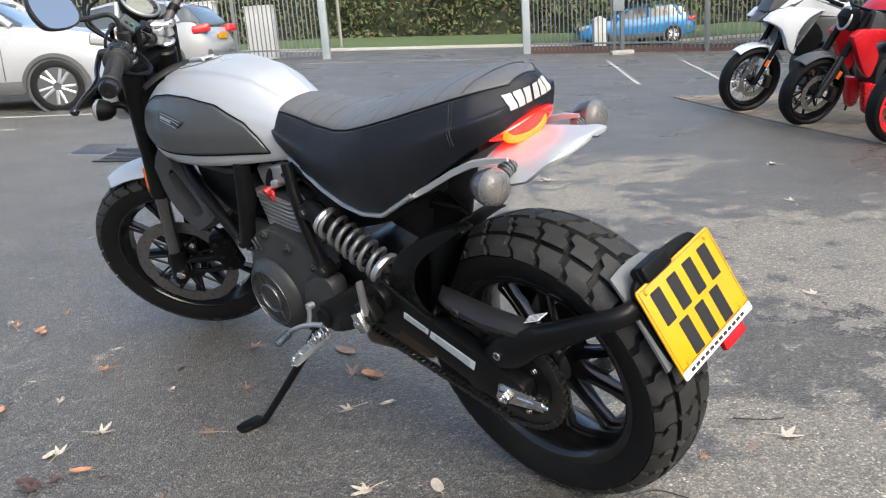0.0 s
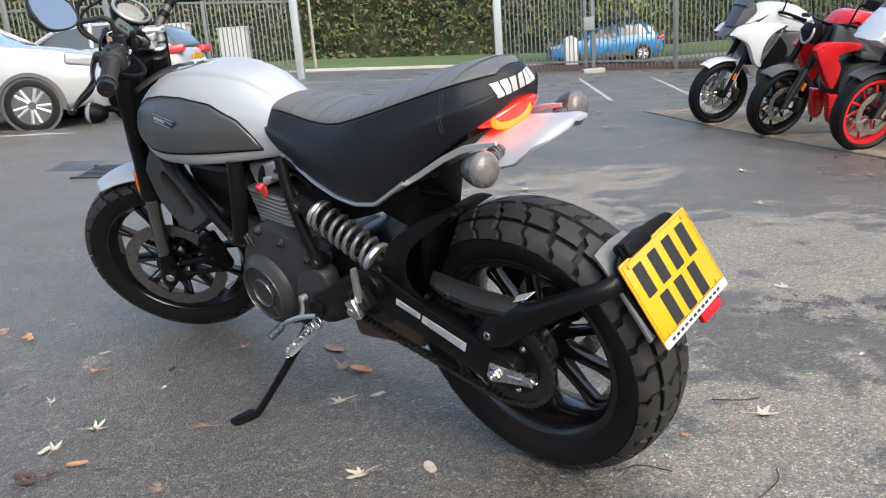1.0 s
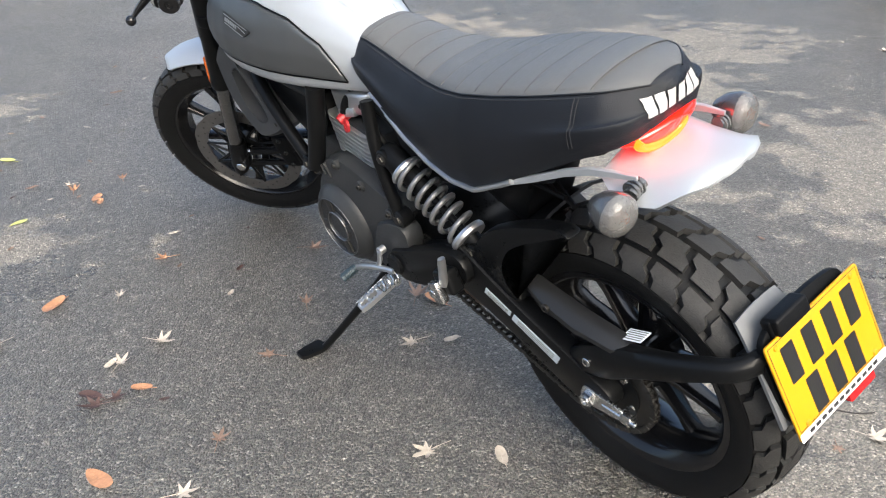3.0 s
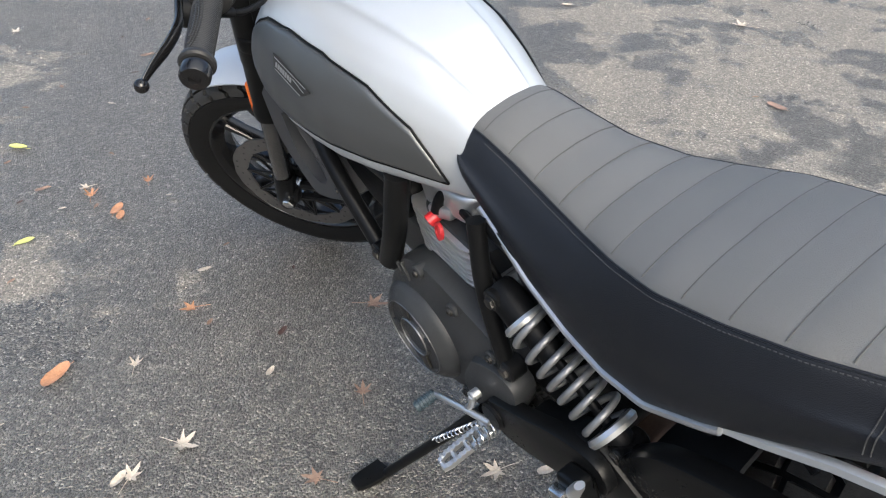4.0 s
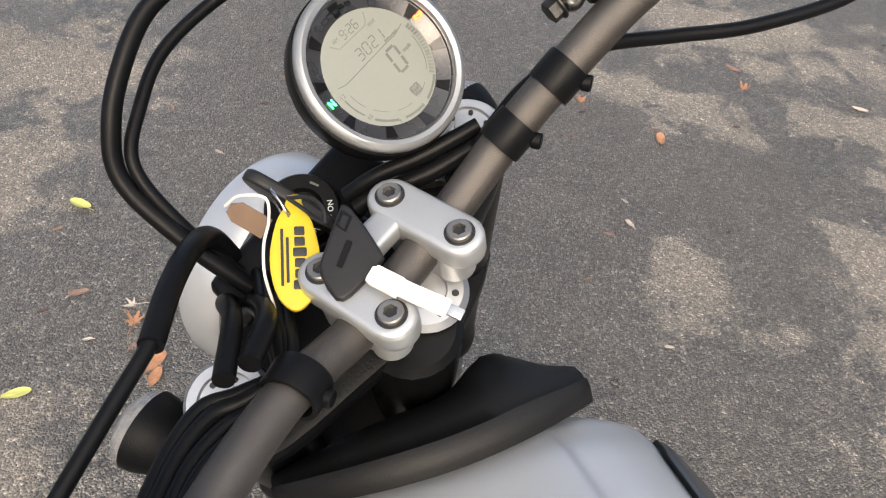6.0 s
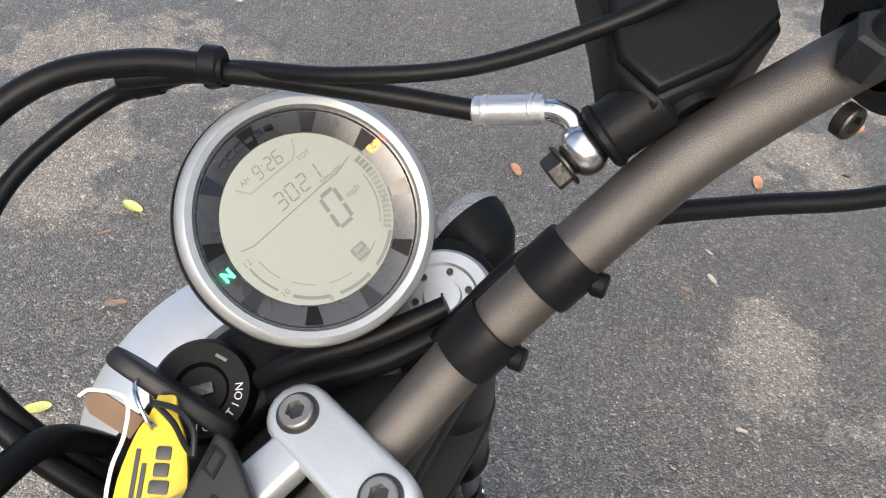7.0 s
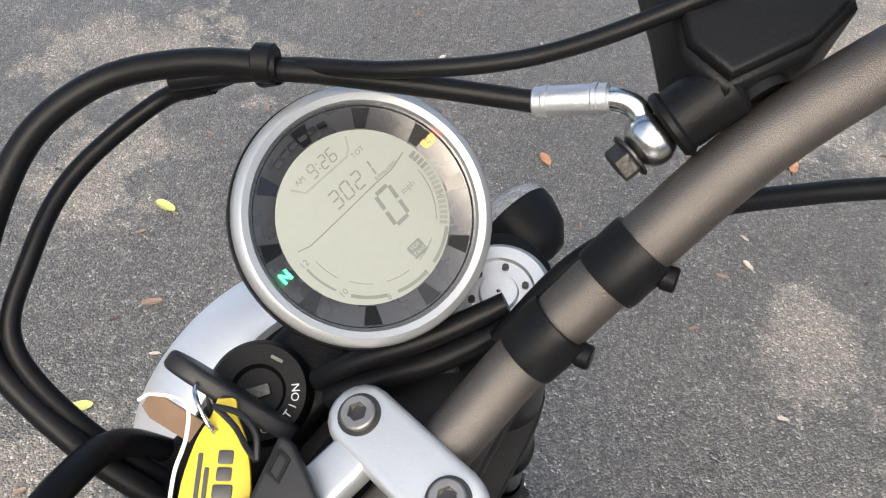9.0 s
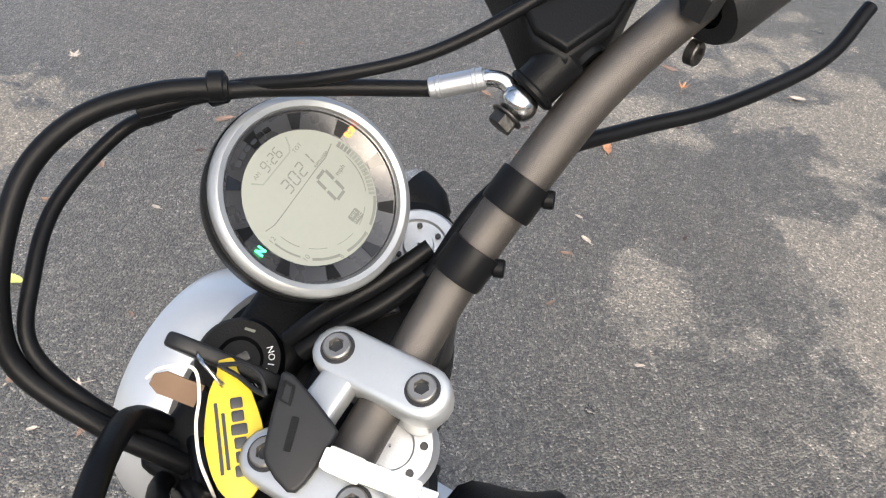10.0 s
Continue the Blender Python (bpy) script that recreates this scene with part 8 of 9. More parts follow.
def fence(name, p, q, label, gap=0.125, height=2.4, post_at=2.6, kerb=False):
    p, q = Vector((*p, 0)), Vector((*q, 0))
    d = (q - p).normalized()
    ob = empty(name, Matrix.Translation(gz(p.x, p.y)))
    tagged(ob, label, "fence")
    n = int((q - p).length / gap)
    ang = math.degrees(math.atan2(d.y, d.x))
    t = bmesh.new()
    box(t, (0.034, 0.010, height), pose(0, 0, height / 2 + 0.1), 0.003)
    first = part("fence_bar", t, FENCE, ob)
    t = bmesh.new()
    box(t, (0.10, 0.10, height + 0.2), pose(0, 0, height / 2 + 0.1), 0.008)
    post0 = part("fence_post", t, FENCE, ob)
    for i in range(n + 1):
        c = p + d * gap * i
        o = first if i == 0 else new("fence_bar", first.data)
        o.parent = ob
        o.matrix_basis = Matrix.Translation(gz(c.x, c.y) - ob.location) @ pose(0, 0, 0, 0, 0, ang)
    for i in range(int((q - p).length / post_at) + 1):
        c = p + d * post_at * i
        o = post0 if i == 0 else new("fence_post", post0.data)
        o.parent = ob
        o.matrix_basis = Matrix.Translation(gz(c.x, c.y) - ob.location) @ pose(0, 0.03, 0, 0, 0, ang)
    for h in (0.28, 2.25):
        t = bmesh.new()
        rows = []
        for k in range(9):
            c = gz(*(p.lerp(q, k / 8))[:2]) - ob.location
            s_ = Vector((-d.y, d.x, 0)) * 0.025
            rows.append([c + Vector((0, 0, h)) + s_ * a + Vector((0, 0, 0.025 * b)) for a, b in ((-1, -1), (1, -1), (1, 1), (-1, 1))])
        grid_faces(t, rows)
        part("fence_rail", t, FENCE, ob)
    return ob


fence("metal_fence", (2.26, 23.62), (20.22, 20.29), "grey-green steel bar fence beside the gateway")
fence("metal_fence", (-3.75, 23.37), (-18.79, 20.0), "grey-green steel bar fence behind the parked cars")
for x, y in ((2.26, 23.58), (-3.75, 23.34)):
    bm = bmesh.new()
    box(bm, (0.22, 0.22, 3.0), pose(0, 0, 1.5), 0.012)
    gp_ = part("gate_post", bm, mat("grey_gate_post", (0.24, 0.27, 0.29), 0.5, 0.3, 0.08, 3))
    gp_.location = gz(x, y)
    tagged(gp_, "thick grey steel gate post", "post", "posts of the gateway")
    bm = bmesh.new()
    cyl(bm, (0.13, 0, 0.35), (0.13, 0, 0.51), 0.035)
    part("hinge", bm, FENCE, gp_)
    bm = bmesh.new()
    cyl(bm, (0.13, 0, 2.3), (0.13, 0, 2.46), 0.035)
    part("hinge", bm, FENCE, gp_)
BRICKM = mat("dark_red_brick", (0.060, 0.032, 0.028), 0.8, 0, 0.3, 6, 60, 0.5, 60)
bm = bmesh.new()
rows = []
for k in range(30):
    t = k / 29
    x, y = 2.2 + 17.6 * t, 23.75 - 3.1 * t
    rows.append([gz(x, y + a, b) for a, b in ((-0.12, -0.05), (-0.12, 0.20), (0.12, 0.20), (0.12, -0.05))])
grid_faces(bm, rows)
tagged(part("low_wall", bm, BRICKM), "low dark red brick wall under the fence", "wall", kind="structure")
GRASS = mat("grass", (0.05, 0.078, 0.02), 0.9, 0, 0.35, 3, 60, 0.8, 60)
bm = bmesh.new()
rows = []
for k in range(41):
    x = -40 + 2 * k
    rows.append([gz(x, 31.5, -0.05), gz(x, 32.0, 0.10), gz(x, 34.5, 0.22), gz(x, 46, 0.35), gz(x, 46, -0.3)])
grid_faces(bm, rows, closed=False, cap=False)
tagged(part("grass_verge", bm, GRASS), "narrow mown grass verge below the hedge", "grass", kind="structure")
bm = bmesh.new()
rows = [[gz(-40 + 2 * k, y, z) for y, z in ((31.3, -0.05), (31.3, 0.10), (31.5, 0.11), (31.5, -0.05))] for k in range(41)]
grid_faces(bm, rows)
tagged(part("kerb", bm, mat("concrete_kerb", (0.30, 0.29, 0.27), 0.85, 0, 0.15, 5)), "pale concrete kerb along the street", "kerb", kind="structure")
# hedge: a dark core and many small leaves; the core's colour is inner shade
HEDGE = [mat("hedge_leaf_" + n, c, 0.6, 0, 0.4, 2.0, 30, 0.0) for n, c in (("deep", (0.030, 0.048, 0.014)), ("mid", (0.060, 0.085, 0.022)), ("brown", (0.085, 0.066, 0.026)))]


def leaf_cloud(name, n, place, size, materials, seed, parent=None, label="", category=""):
    rng = np.random.default_rng(seed)
    verts, faces, mats_ = [], [], []
    for i in range(n):
        c = place(rng)
        s_ = size * rng.uniform(0.6, 1.4)
        a, b = rng.normal(size=3), rng.normal(size=3)
        a /= np.linalg.norm(a)
        b -= a * (a @ b)
        b /= np.linalg.norm(b)
        k = len(verts)
        nrm = np.cross(a, b)
        for u, v, h in ((0, -1, 0), (0.5, -0.2, 0.18), (0, 1, 0), (-0.5, -0.2, 0.18)):
            verts.append(tuple(c + a * u * s_ + b * v * s_ + nrm * h * s_))
        faces.append((k, k + 1, k + 2, k + 3))
        mats_.append(rng.choice(len(materials), p=None))
    me = bpy.data.meshes.new(name)
    me.from_pydata(verts, [], faces)
    for m_ in materials:
        me.materials.append(m_)
    me.polygons.foreach_set("material_index", mats_)
    ob = new(name, me)
    if parent:
        ob.parent = parent
    if label:
        tagged(ob, label, category, kind="stuff")
    return ob


def hedge_place(rng):
    x = rng.uniform(-40, 40)
    z = 0.30 + 8.0 * rng.random() ** 0.9
    bulge = 0.5 * math.sin(x * 1.1) + 0.4 * math.sin(x * 2.7 + z * 1.7) + 0.35 * math.sin(z * 2.3 + x * 0.6)
    return np.array((x, 45.2 - 0.35 * bulge + 0.10 * z + rng.normal() * 0.22, z + 0.15 * rng.normal()))


# near-black sheet behind the leaves, the hedge's inner shade as colour
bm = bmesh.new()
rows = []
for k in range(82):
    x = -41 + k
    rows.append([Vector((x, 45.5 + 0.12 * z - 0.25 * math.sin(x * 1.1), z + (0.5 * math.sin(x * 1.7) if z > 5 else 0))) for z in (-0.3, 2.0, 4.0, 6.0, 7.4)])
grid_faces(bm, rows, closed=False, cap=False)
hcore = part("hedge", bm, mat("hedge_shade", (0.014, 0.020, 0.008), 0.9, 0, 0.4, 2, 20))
tagged(hcore, "dark sheet inside the tall hedge, coloured as the shade between its leaves", "hedge", kind="stuff")
leaf_cloud("hedge_leaves", 32000, hedge_place, 0.165, HEDGE, 3, None, "dense small leaves of the tall hedge", "hedge")
# trees behind the fence
YLEAF = [mat("tree_leaf_" + n, c, 0.6, 0, 0.3, 2.0, 30, 0.0) for n, c in (("light", (0.15, 0.17, 0.035)), ("green", (0.08, 0.11, 0.025)))]
BARK = mat("tree_bark", (0.06, 0.05, 0.04), 0.9, 0, 0.3, 6, 60, 0.6, 40)


def tree(x, y, h, spread, seed, n):
    rng = random.Random(seed)
    ob = empty("tree", Matrix.Translation(gz(x, y)))
    tagged(ob, "leafy tree with yellow-green leaves beyond the fence", "tree", "trees along the street")
    bm = bmesh.new()
    tube(bm, [(0, 0, -0.3), (0.05, 0, h * 0.3), (0.0, 0.1, h * 0.6), (0.1, 0, h * 0.92)], 0.14, 10, 4, rr=[0.16, 0.12, 0.07, 0.03])
    part("trunk", bm, BARK, ob)
    tips = []
    for k in range(9):
        a, z0 = k * 2.4, h * (0.25 + 0.07 * k)
        L2 = spread * rng.uniform(0.6, 1.0) * (1 - 0.05 * k)
        e = Vector((L2 * math.cos(a), L2 * math.sin(a), z0 + L2 * 0.35 - 0.3))
        bm = bmesh.new()
        tube(bm, [(0, 0, z0), tuple(e * 0.5 + Vector((0, 0, z0 * 0.5 + 0.2))), tuple(e)], 0.04, 7, 4, rr=[0.05, 0.03, 0.012])
        part("limb", bm, BARK, ob)
        tips += [e, e * 0.7 + Vector((0, 0, z0 * 0.3))]

    def place(r):
        t = tips[r.integers(len(tips))]
        return np.array(t) + r.normal(size=3) * np.array((0.55, 0.55, 0.45)) - np.array((0, 0, 0.25))
    cl = leaf_cloud("crown", n, place, 0.10, YLEAF, seed, ob)
    cl["kind"] = "stuff"


tree(7.2, 30.2, 6.0, 2.4, 5, 5000)
tree(12.0, 29.0, 6.5, 2.6, 6, 5000)
tree(17.5, 28.0, 6.0, 2.4, 7, 4000)
# street furniture
CAB = mat("pale_painted_cabinet", (0.40, 0.41, 0.41), 0.6, 0, 0.06, 3)


def cabinet(x, y, w, h, roof):
    ob = empty("utility_cabinet", Matrix.Translation(gz(x, y)))
    tagged(ob, "pale grey street utility cabinet behind the fence", "cabinet", "utility cabinets")
    bm = bmesh.new()
    box(bm, (w, 0.4, h), pose(0, 0, h / 2), 0.015)
    part("cabinet_body", bm, CAB, ob)
    for k in (-1, 1):
        bm = bmesh.new()
        box(bm, (w * 0.46, 0.02, h * 0.88), pose(k * w * 0.24, -0.205, h * 0.5), 0.005)
        part("cabinet_door", bm, CAB, ob)
    bm = bmesh.new()
    if roof:
        plate(bm, [(-w * 0.55, 0), (w * 0.55, 0), (0, 0.12)], 0.44, pose(0, 0, h, 90, 0, 0), 0)
    else:
        box(bm, (w * 1.06, 0.44, 0.05), pose(0, 0, h + 0.02), 0.01)
    part("cabinet_roof", bm, CAB, ob)


cabinet(-5.8, 24.01, 0.85, 1.55, False)
cabinet(-8.04, 24.39, 1.6, 1.7, False)
cabinet(4.92, 26.35, 0.40, 0.95, True)
bm = bmesh.new()
tube(bm, [(0, 0, 0), (0, 0, 3.0), (0.02, 0, 7.0)], 0.06, 12, 4, rr=[0.075, 0.06, 0.045])
pole = part("street_pole", bm, mat("weathered_pole", (0.20, 0.19, 0.17), 0.6, 0.2, 0.1))
pole.location = gz(-4.63, 32.35)
tagged(pole, "slim grey street pole before the hedge", "pole")
st_ = empty("keypad_stand", Matrix.Translation(gz(4.74, 21.75)))
tagged(st_, "grey post with a keypad box on a pale base", "keypad")
bm = bmesh.new()
box(bm, (0.09, 0.09, 2.0), pose(0, 0, 1.0), 0.01)
part("stand_post", bm, FENCE, st_)
bm = bmesh.new()
box(bm, (0.30, 0.16, 0.36), pose(-0.12, -0.06, 1.35), 0.02)
part("keypad_box", bm, mat("grey_box", (0.14, 0.16, 0.17), 0.5), st_)
bm = bmesh.new()
box(bm, (0.62, 0.40, 0.13), pose(0, 0, 0.06), 0.04)
part("stand_base", bm, mat("pale_concrete", (0.28, 0.27, 0.25), 0.85), st_)

# ---------- cars ----------
CARW = mat("white_car_paint", (0.25, 0.26, 0.275), 0.25, 0.0, 0.03, 2, 50, 0.0, coat=0.6)
CARB = mat("blue_car_paint", (0.012, 0.16, 0.40), 0.25, 0.1, 0.05, 2, 50, 0.0, coat=0.6)
GLASS = mat("dark_car_glass", (0.05, 0.06, 0.065), 0.06, 0.0, 0.1, 3, 50, 0.0, coat=0.5)
TRIM = mat("grey_car_trim", (0.04, 0.042, 0.044), 0.55)
RIMS = mat("silver_alloy", (0.45, 0.46, 0.47), 0.3, 0.8)
LIGHTC = mat("car_headlamp_glass", (0.30, 0.31, 0.32), 0.12, 0.3, 0.3, 12, 60, 0.0, coat=0.6)
TAILC = mat("car_tail_lens", (0.45, 0.015, 0.02), 0.15, coat=0.6)


def car_wheel(ob, x, y, r, side):
    m = axis_matrix((x, y, r), (0, side, 0))
    bm = bmesh.new()
    lathe(bm, [(r * 0.68, -0.10), (r * 0.90, -0.105), (r * 0.985, -0.085), (r, -0.03), (r, 0.06), (r * 0.98, 0.095), (r * 0.90, 0.11), (r * 0.70, 0.10), (r * 0.66, 0.06)], m, 48)
    w = part("wheel", bm, RUBBER, ob, "black tyre on a silver alloy rim")
    bm = bmesh.new()
    lathe(bm, [(r * 0.70, 0.085), (r * 0.66, 0.10), (r * 0.63, 0.085), (r * 0.62, 0.02), (0.02, 0.02)], m, 40)
    part("rim_barrel", bm, TRIM, w)
    for k in range(10):
        a = 2 * math.pi * k / 10 + (0.1 if k % 2 else -0.1)
        bm = bmesh.new()
        p0, p1 = m @ Vector((0.05 * math.cos(a), 0.05 * math.sin(a), 0.085)), m @ Vector((r * 0.66 * math.cos(a + 0.12), r * 0.66 * math.sin(a + 0.12), 0.09))
        tube(bm, [p0, p1], r * 0.075, 8, 1)
        part("rim_spoke", bm, RIMS, w)
    bm = bmesh.new()
    lathe(bm, [(0.001, 0.10), (r * 0.16, 0.095), (r * 0.2, 0.08)], m, 20)
    lathe(bm, [(r * 0.63, 0.09), (r * 0.69, 0.098), (r * 0.69, 0.085)], m, 40)
    part("rim_centre", bm, RIMS, w)


def car(name, m, paint, low, cabin, length, width, r, wb, arch, label, extras):
    """low: (x, z) of the body's top line from nose to tail; cabin: the same of the roof line."""
    ob = empty(name, m)
    tagged(ob, label, "car", "parked and passing cars")
    hw = width / 2

    def section(x, ztop, zlow, w, tumble=0.0):
        return [Vector((x, w * a, zlow + (ztop - zlow) * b)) for a, b in ((-0.90, 0.0), (-0.98, 0.12), (-1.0, 0.45), (-0.985, 0.80), (-0.93, 0.96), (-0.80, 1.0), (0, 1.02), (0.80, 1.0), (0.93, 0.96), (0.985, 0.80), (1.0, 0.45), (0.98, 0.12), (0.90, 0.0))]
    xs = np.linspace(low[0][0], low[-1][0], 46)
    rings = []
    for x in xs:
        t = min(1.0, (low[0][0] - x) / 0.5, (x - low[-1][0]) / 0.35) if low[0][0] > low[-1][0] else 1
        w = hw * (0.80 + 0.20 * max(0.0, t) ** 0.5)
        zt = lerp([q[0] for q in low[::-1]], [q[1] for q in low[::-1]], x)
        rings.append(section(float(x), zt, 0.26 + 0.10 * (1 - max(0.0, t)), w))
    bm = bmesh.new()
    grid_faces(bm, rings)
    body = part("body", bm, paint, ob, angle=50)
    cx = [q[0] for q in cabin]
    rings, glass = [], []
    for x in np.linspace(cabin[0][0], cabin[-1][0], 40):
        zr = lerp(cx[::-1], [q[1] for q in cabin[::-1]], x)
        zb = lerp([q[0] for q in low[::-1]], [q[1] for q in low[::-1]], x) - 0.03
        k = max(0.02, zr - zb)
        glass.append([Vector((float(x), hw * a, zb + k * b)) for a, b in ((-0.93, 0), (-0.90, 0.3), (-0.80, 0.88), (-0.70, 0.965), (0.70, 0.965), (0.80, 0.88), (0.90, 0.3), (0.93, 0))])
        if k > 0.30:
            rings.append([Vector((float(x), hw * a, zb + k * b)) for a, b in ((-0.815, 0.87), (-0.77, 0.955), (-0.66, 1.0), (0, 1.03), (0.66, 1.0), (0.77, 0.955), (0.815, 0.87), (0.5, 0.9), (-0.5, 0.9))])
    bm = bmesh.new()
    grid_faces(bm, glass)
    part("window", bm, GLASS, ob, angle=40)
    bm = bmesh.new()
    grid_faces(bm, rings)
    part("roof", bm, paint, ob, angle=50)
    for side in (1, -1):
        for xp, lean in extras.get("pillars", ()):
            zr = lerp(cx[::-1], [q[1] for q in cabin[::-1]], xp + lean)
            zb = lerp([q[0] for q in low[::-1]], [q[1] for q in low[::-1]], xp) - 0.03
            bm = bmesh.new()
            tube(bm, [(xp, side * hw * 0.925, zb), (xp + lean * 0.5, side * hw * 0.875, (zb + zr) / 2), (xp + lean, side * hw * 0.79, zr - 0.02)], 0.045, 8, 4)
            part("pillar", bm, paint, ob)
        for xw in (wb / 2, -wb / 2):
            car_wheel(ob, xw, side * (hw - 0.10), r, side)
            bm = bmesh.new()
            rg = []
            for a in np.linspace(-0.15, math.pi + 0.15, 22):
                for_r = [(r * 1.06, -0.12), (r * 1.06, 0.022), (r * (1.06 + arch), 0.016), (r * (1.06 + arch), -0.12)]
                rg.append([Vector((xw + rr2 * math.cos(a), side * (hw + yy), r + rr2 * math.sin(a))) for rr2, yy in for_r])
            grid_faces(bm, rg)
            part("wheel_arch", bm, TRIM, ob)
            bm = bmesh.new()
            lathe(bm, [(0.001, 0.0), (r * 1.06, 0.0), (r * 1.06, 0.004), (0.001, 0.004)], axis_matrix((xw, side * (hw - 0.004), r * 1.0), (0, side, 0)), 36)
            part("arch_shadow", bm, TRIM, ob)
        bm = bmesh.new()
        box(bm, (wb - 2.3 * r, 0.05, 0.16), pose(0, side * (hw - 0.005), 0.33), 0.02)
        part("sill", bm, TRIM, ob)
        xm, zm = extras["mirror"]
        bm = bmesh.new()
        box(bm, (0.13, 0.22, 0.16), pose(xm, side * (hw + 0.10), zm), 0.05, 3)
        part("door_mirror", bm, paint, ob)
        lx, lz, ll, lh, ang = extras["lamp"]
        bm = bmesh.new()
        box(bm, (ll, 0.30, lh), pose(lx, side * (hw - 0.20), lz, 0, ang, -side * 20), 0.04, 3)
        part("headlamp", bm, LIGHTC, ob)
        tx, tz, tl, th2 = extras["tail"]
        bm = bmesh.new()
        box(bm, (tl, 0.30, th2), pose(tx, side * (hw - 0.17), tz, 0, 8, side * 16), 0.05, 3)
        part("tail_lamp", bm, TAILC, ob)
        for xd in extras.get("seams", ()):
            bm = bmesh.new()
            box(bm, (0.008, 0.010, 0.55), pose(xd, side * (hw - 0.002), 0.70), 0)
            part("door_seam", bm, INK, ob)
        bm = bmesh.new()
        box(bm, (0.20, 0.03, 0.035), pose(extras["mirror"][0] - 1.0, side * (hw + 0.005), 0.86), 0.012)
        part("door_handle", bm, paint, ob)
    bm = bmesh.new()
    box(bm, (0.10, width * 0.86, 0.20), pose(low[0][0] - 0.06, 0, 0.42), 0.04)
    part("front_bumper", bm, TRIM, ob)
    bm = bmesh.new()
    box(bm, (0.10, width * 0.86, 0.16), pose(low[-1][0] + 0.05, 0, 0.40), 0.04)
    part("rear_bumper", bm, TRIM, ob)
    bm = bmesh.new()
    box(bm, (0.02, 0.5, 0.11), pose(low[-1][0] - 0.005, 0, 0.72), 0.004)
    part("number_plate", bm, YELLOW, ob)
    bm = bmesh.new()
    box(bm, (0.05, width * 0.45, 0.22), pose(low[0][0] - 0.03, 0, 0.66), 0.03)
    part("grille", bm, INK, ob)
    return ob


SUV = dict(low=[(2.22, 0.62), (2.12, 0.92), (1.6, 1.03), (0.95, 1.10), (0, 1.10), (-1.2, 1.12), (-2.0, 1.10), (-2.2, 0.7)], cabin=[(1.02, 1.08), (0.35, 1.52), (-0.2, 1.65), (-1.2, 1.63), (-1.85, 1.42), (-2.10, 1.05)],
           length=4.48, width=1.85, r=0.335, wb=2.67, arch=0.15)
suvh = 12.0
hd = Vector((math.cos(radians(suvh)), math.sin(radians(suvh)), 0))
fw = Vector((-4.82, 9.41, 0))
cpos = fw - hd * 1.335 + Vector((-hd.y, hd.x, 0)) * 0.85
car("suv_car", Matrix.Translation(gz(fw.x, fw.y)) @ Matrix.Translation((cpos.x - fw.x, cpos.y - fw.y, 0)) @ pose(0, 0, 0, 0, 0, suvh) @ pose(0, 0, 0, 0, 1.8, 0), CARW, **SUV, label="white SUV parked with its nose to the bay", extras=dict(pillars=((0.90, -0.55), (-0.55, 0.02), (-1.75, 0.2)), mirror=(0.62, 1.14), lamp=(1.98, 0.86, 0.50, 0.14, 8), tail=(-2.10, 0.95, 0.25, 0.16), seams=(0.75, -0.45)))
HATCH = dict(low=[(2.12, 0.55), (2.05, 0.78), (1.5, 0.92), (0.9, 0.99), (0, 1.0), (-1.2, 1.04), (-1.95, 1.02), (-2.15, 0.62)], cabin=[(1.05, 0.97), (0.25, 1.36), (-0.3, 1.46), (-1.2, 1.43), (-1.75, 1.30), (-2.02, 0.98)],
             length=4.36, width=1.80, r=0.315, wb=2.65, arch=0.05)
EX = dict(pillars=((0.92, -0.62), (-0.45, 0.02), (-1.62, 0.22)), mirror=(0.72, 1.02), lamp=(1.90, 0.74, 0.42, 0.14, 8), tail=(-2.00, 0.86, 0.34, 0.15), seams=(0.75, -0.45))
car("hatchback_car", Matrix.Translation(gz(-6.59, 15.47)) @ pose(0, 0, 0, 0, 0, 178), CARW, **HATCH, label="white hatchback with red tail lamps parked by the fence", extras=EX)
car("hatchback_car", Matrix.Translation(gz(-7.46, 12.98)) @ pose(0, 0, 0, 0, 0, 14), CARW, **HATCH, label="white low car parked beyond the SUV", extras=EX)
blue = car("hatchback_car", Matrix.Translation(gz(6.9, 30.3)) @ pose(0, 0, 0, 0, 0, 178), CARB, **HATCH, label="bright blue hatchback with a roof box on the street", extras=EX)
bm = bmesh.new()
rings = []
for t in np.linspace(0, 1, 14):
    x = 0.55 - 1.9 * t
    k = math.sin(math.pi * min(0.97, max(0.03, t))) ** 0.4
    rings.append([Vector((x, 0.38 * k * c, 1.66 + 0.19 * k * max(-0.7, s_))) for c, s_ in ((math.cos(a), math.sin(a)) for a in np.linspace(0, 2 * math.pi, 18, endpoint=False))])
grid_faces(bm, rings)
part("roof_box", bm, TRIM, blue, "dark grey roof box")

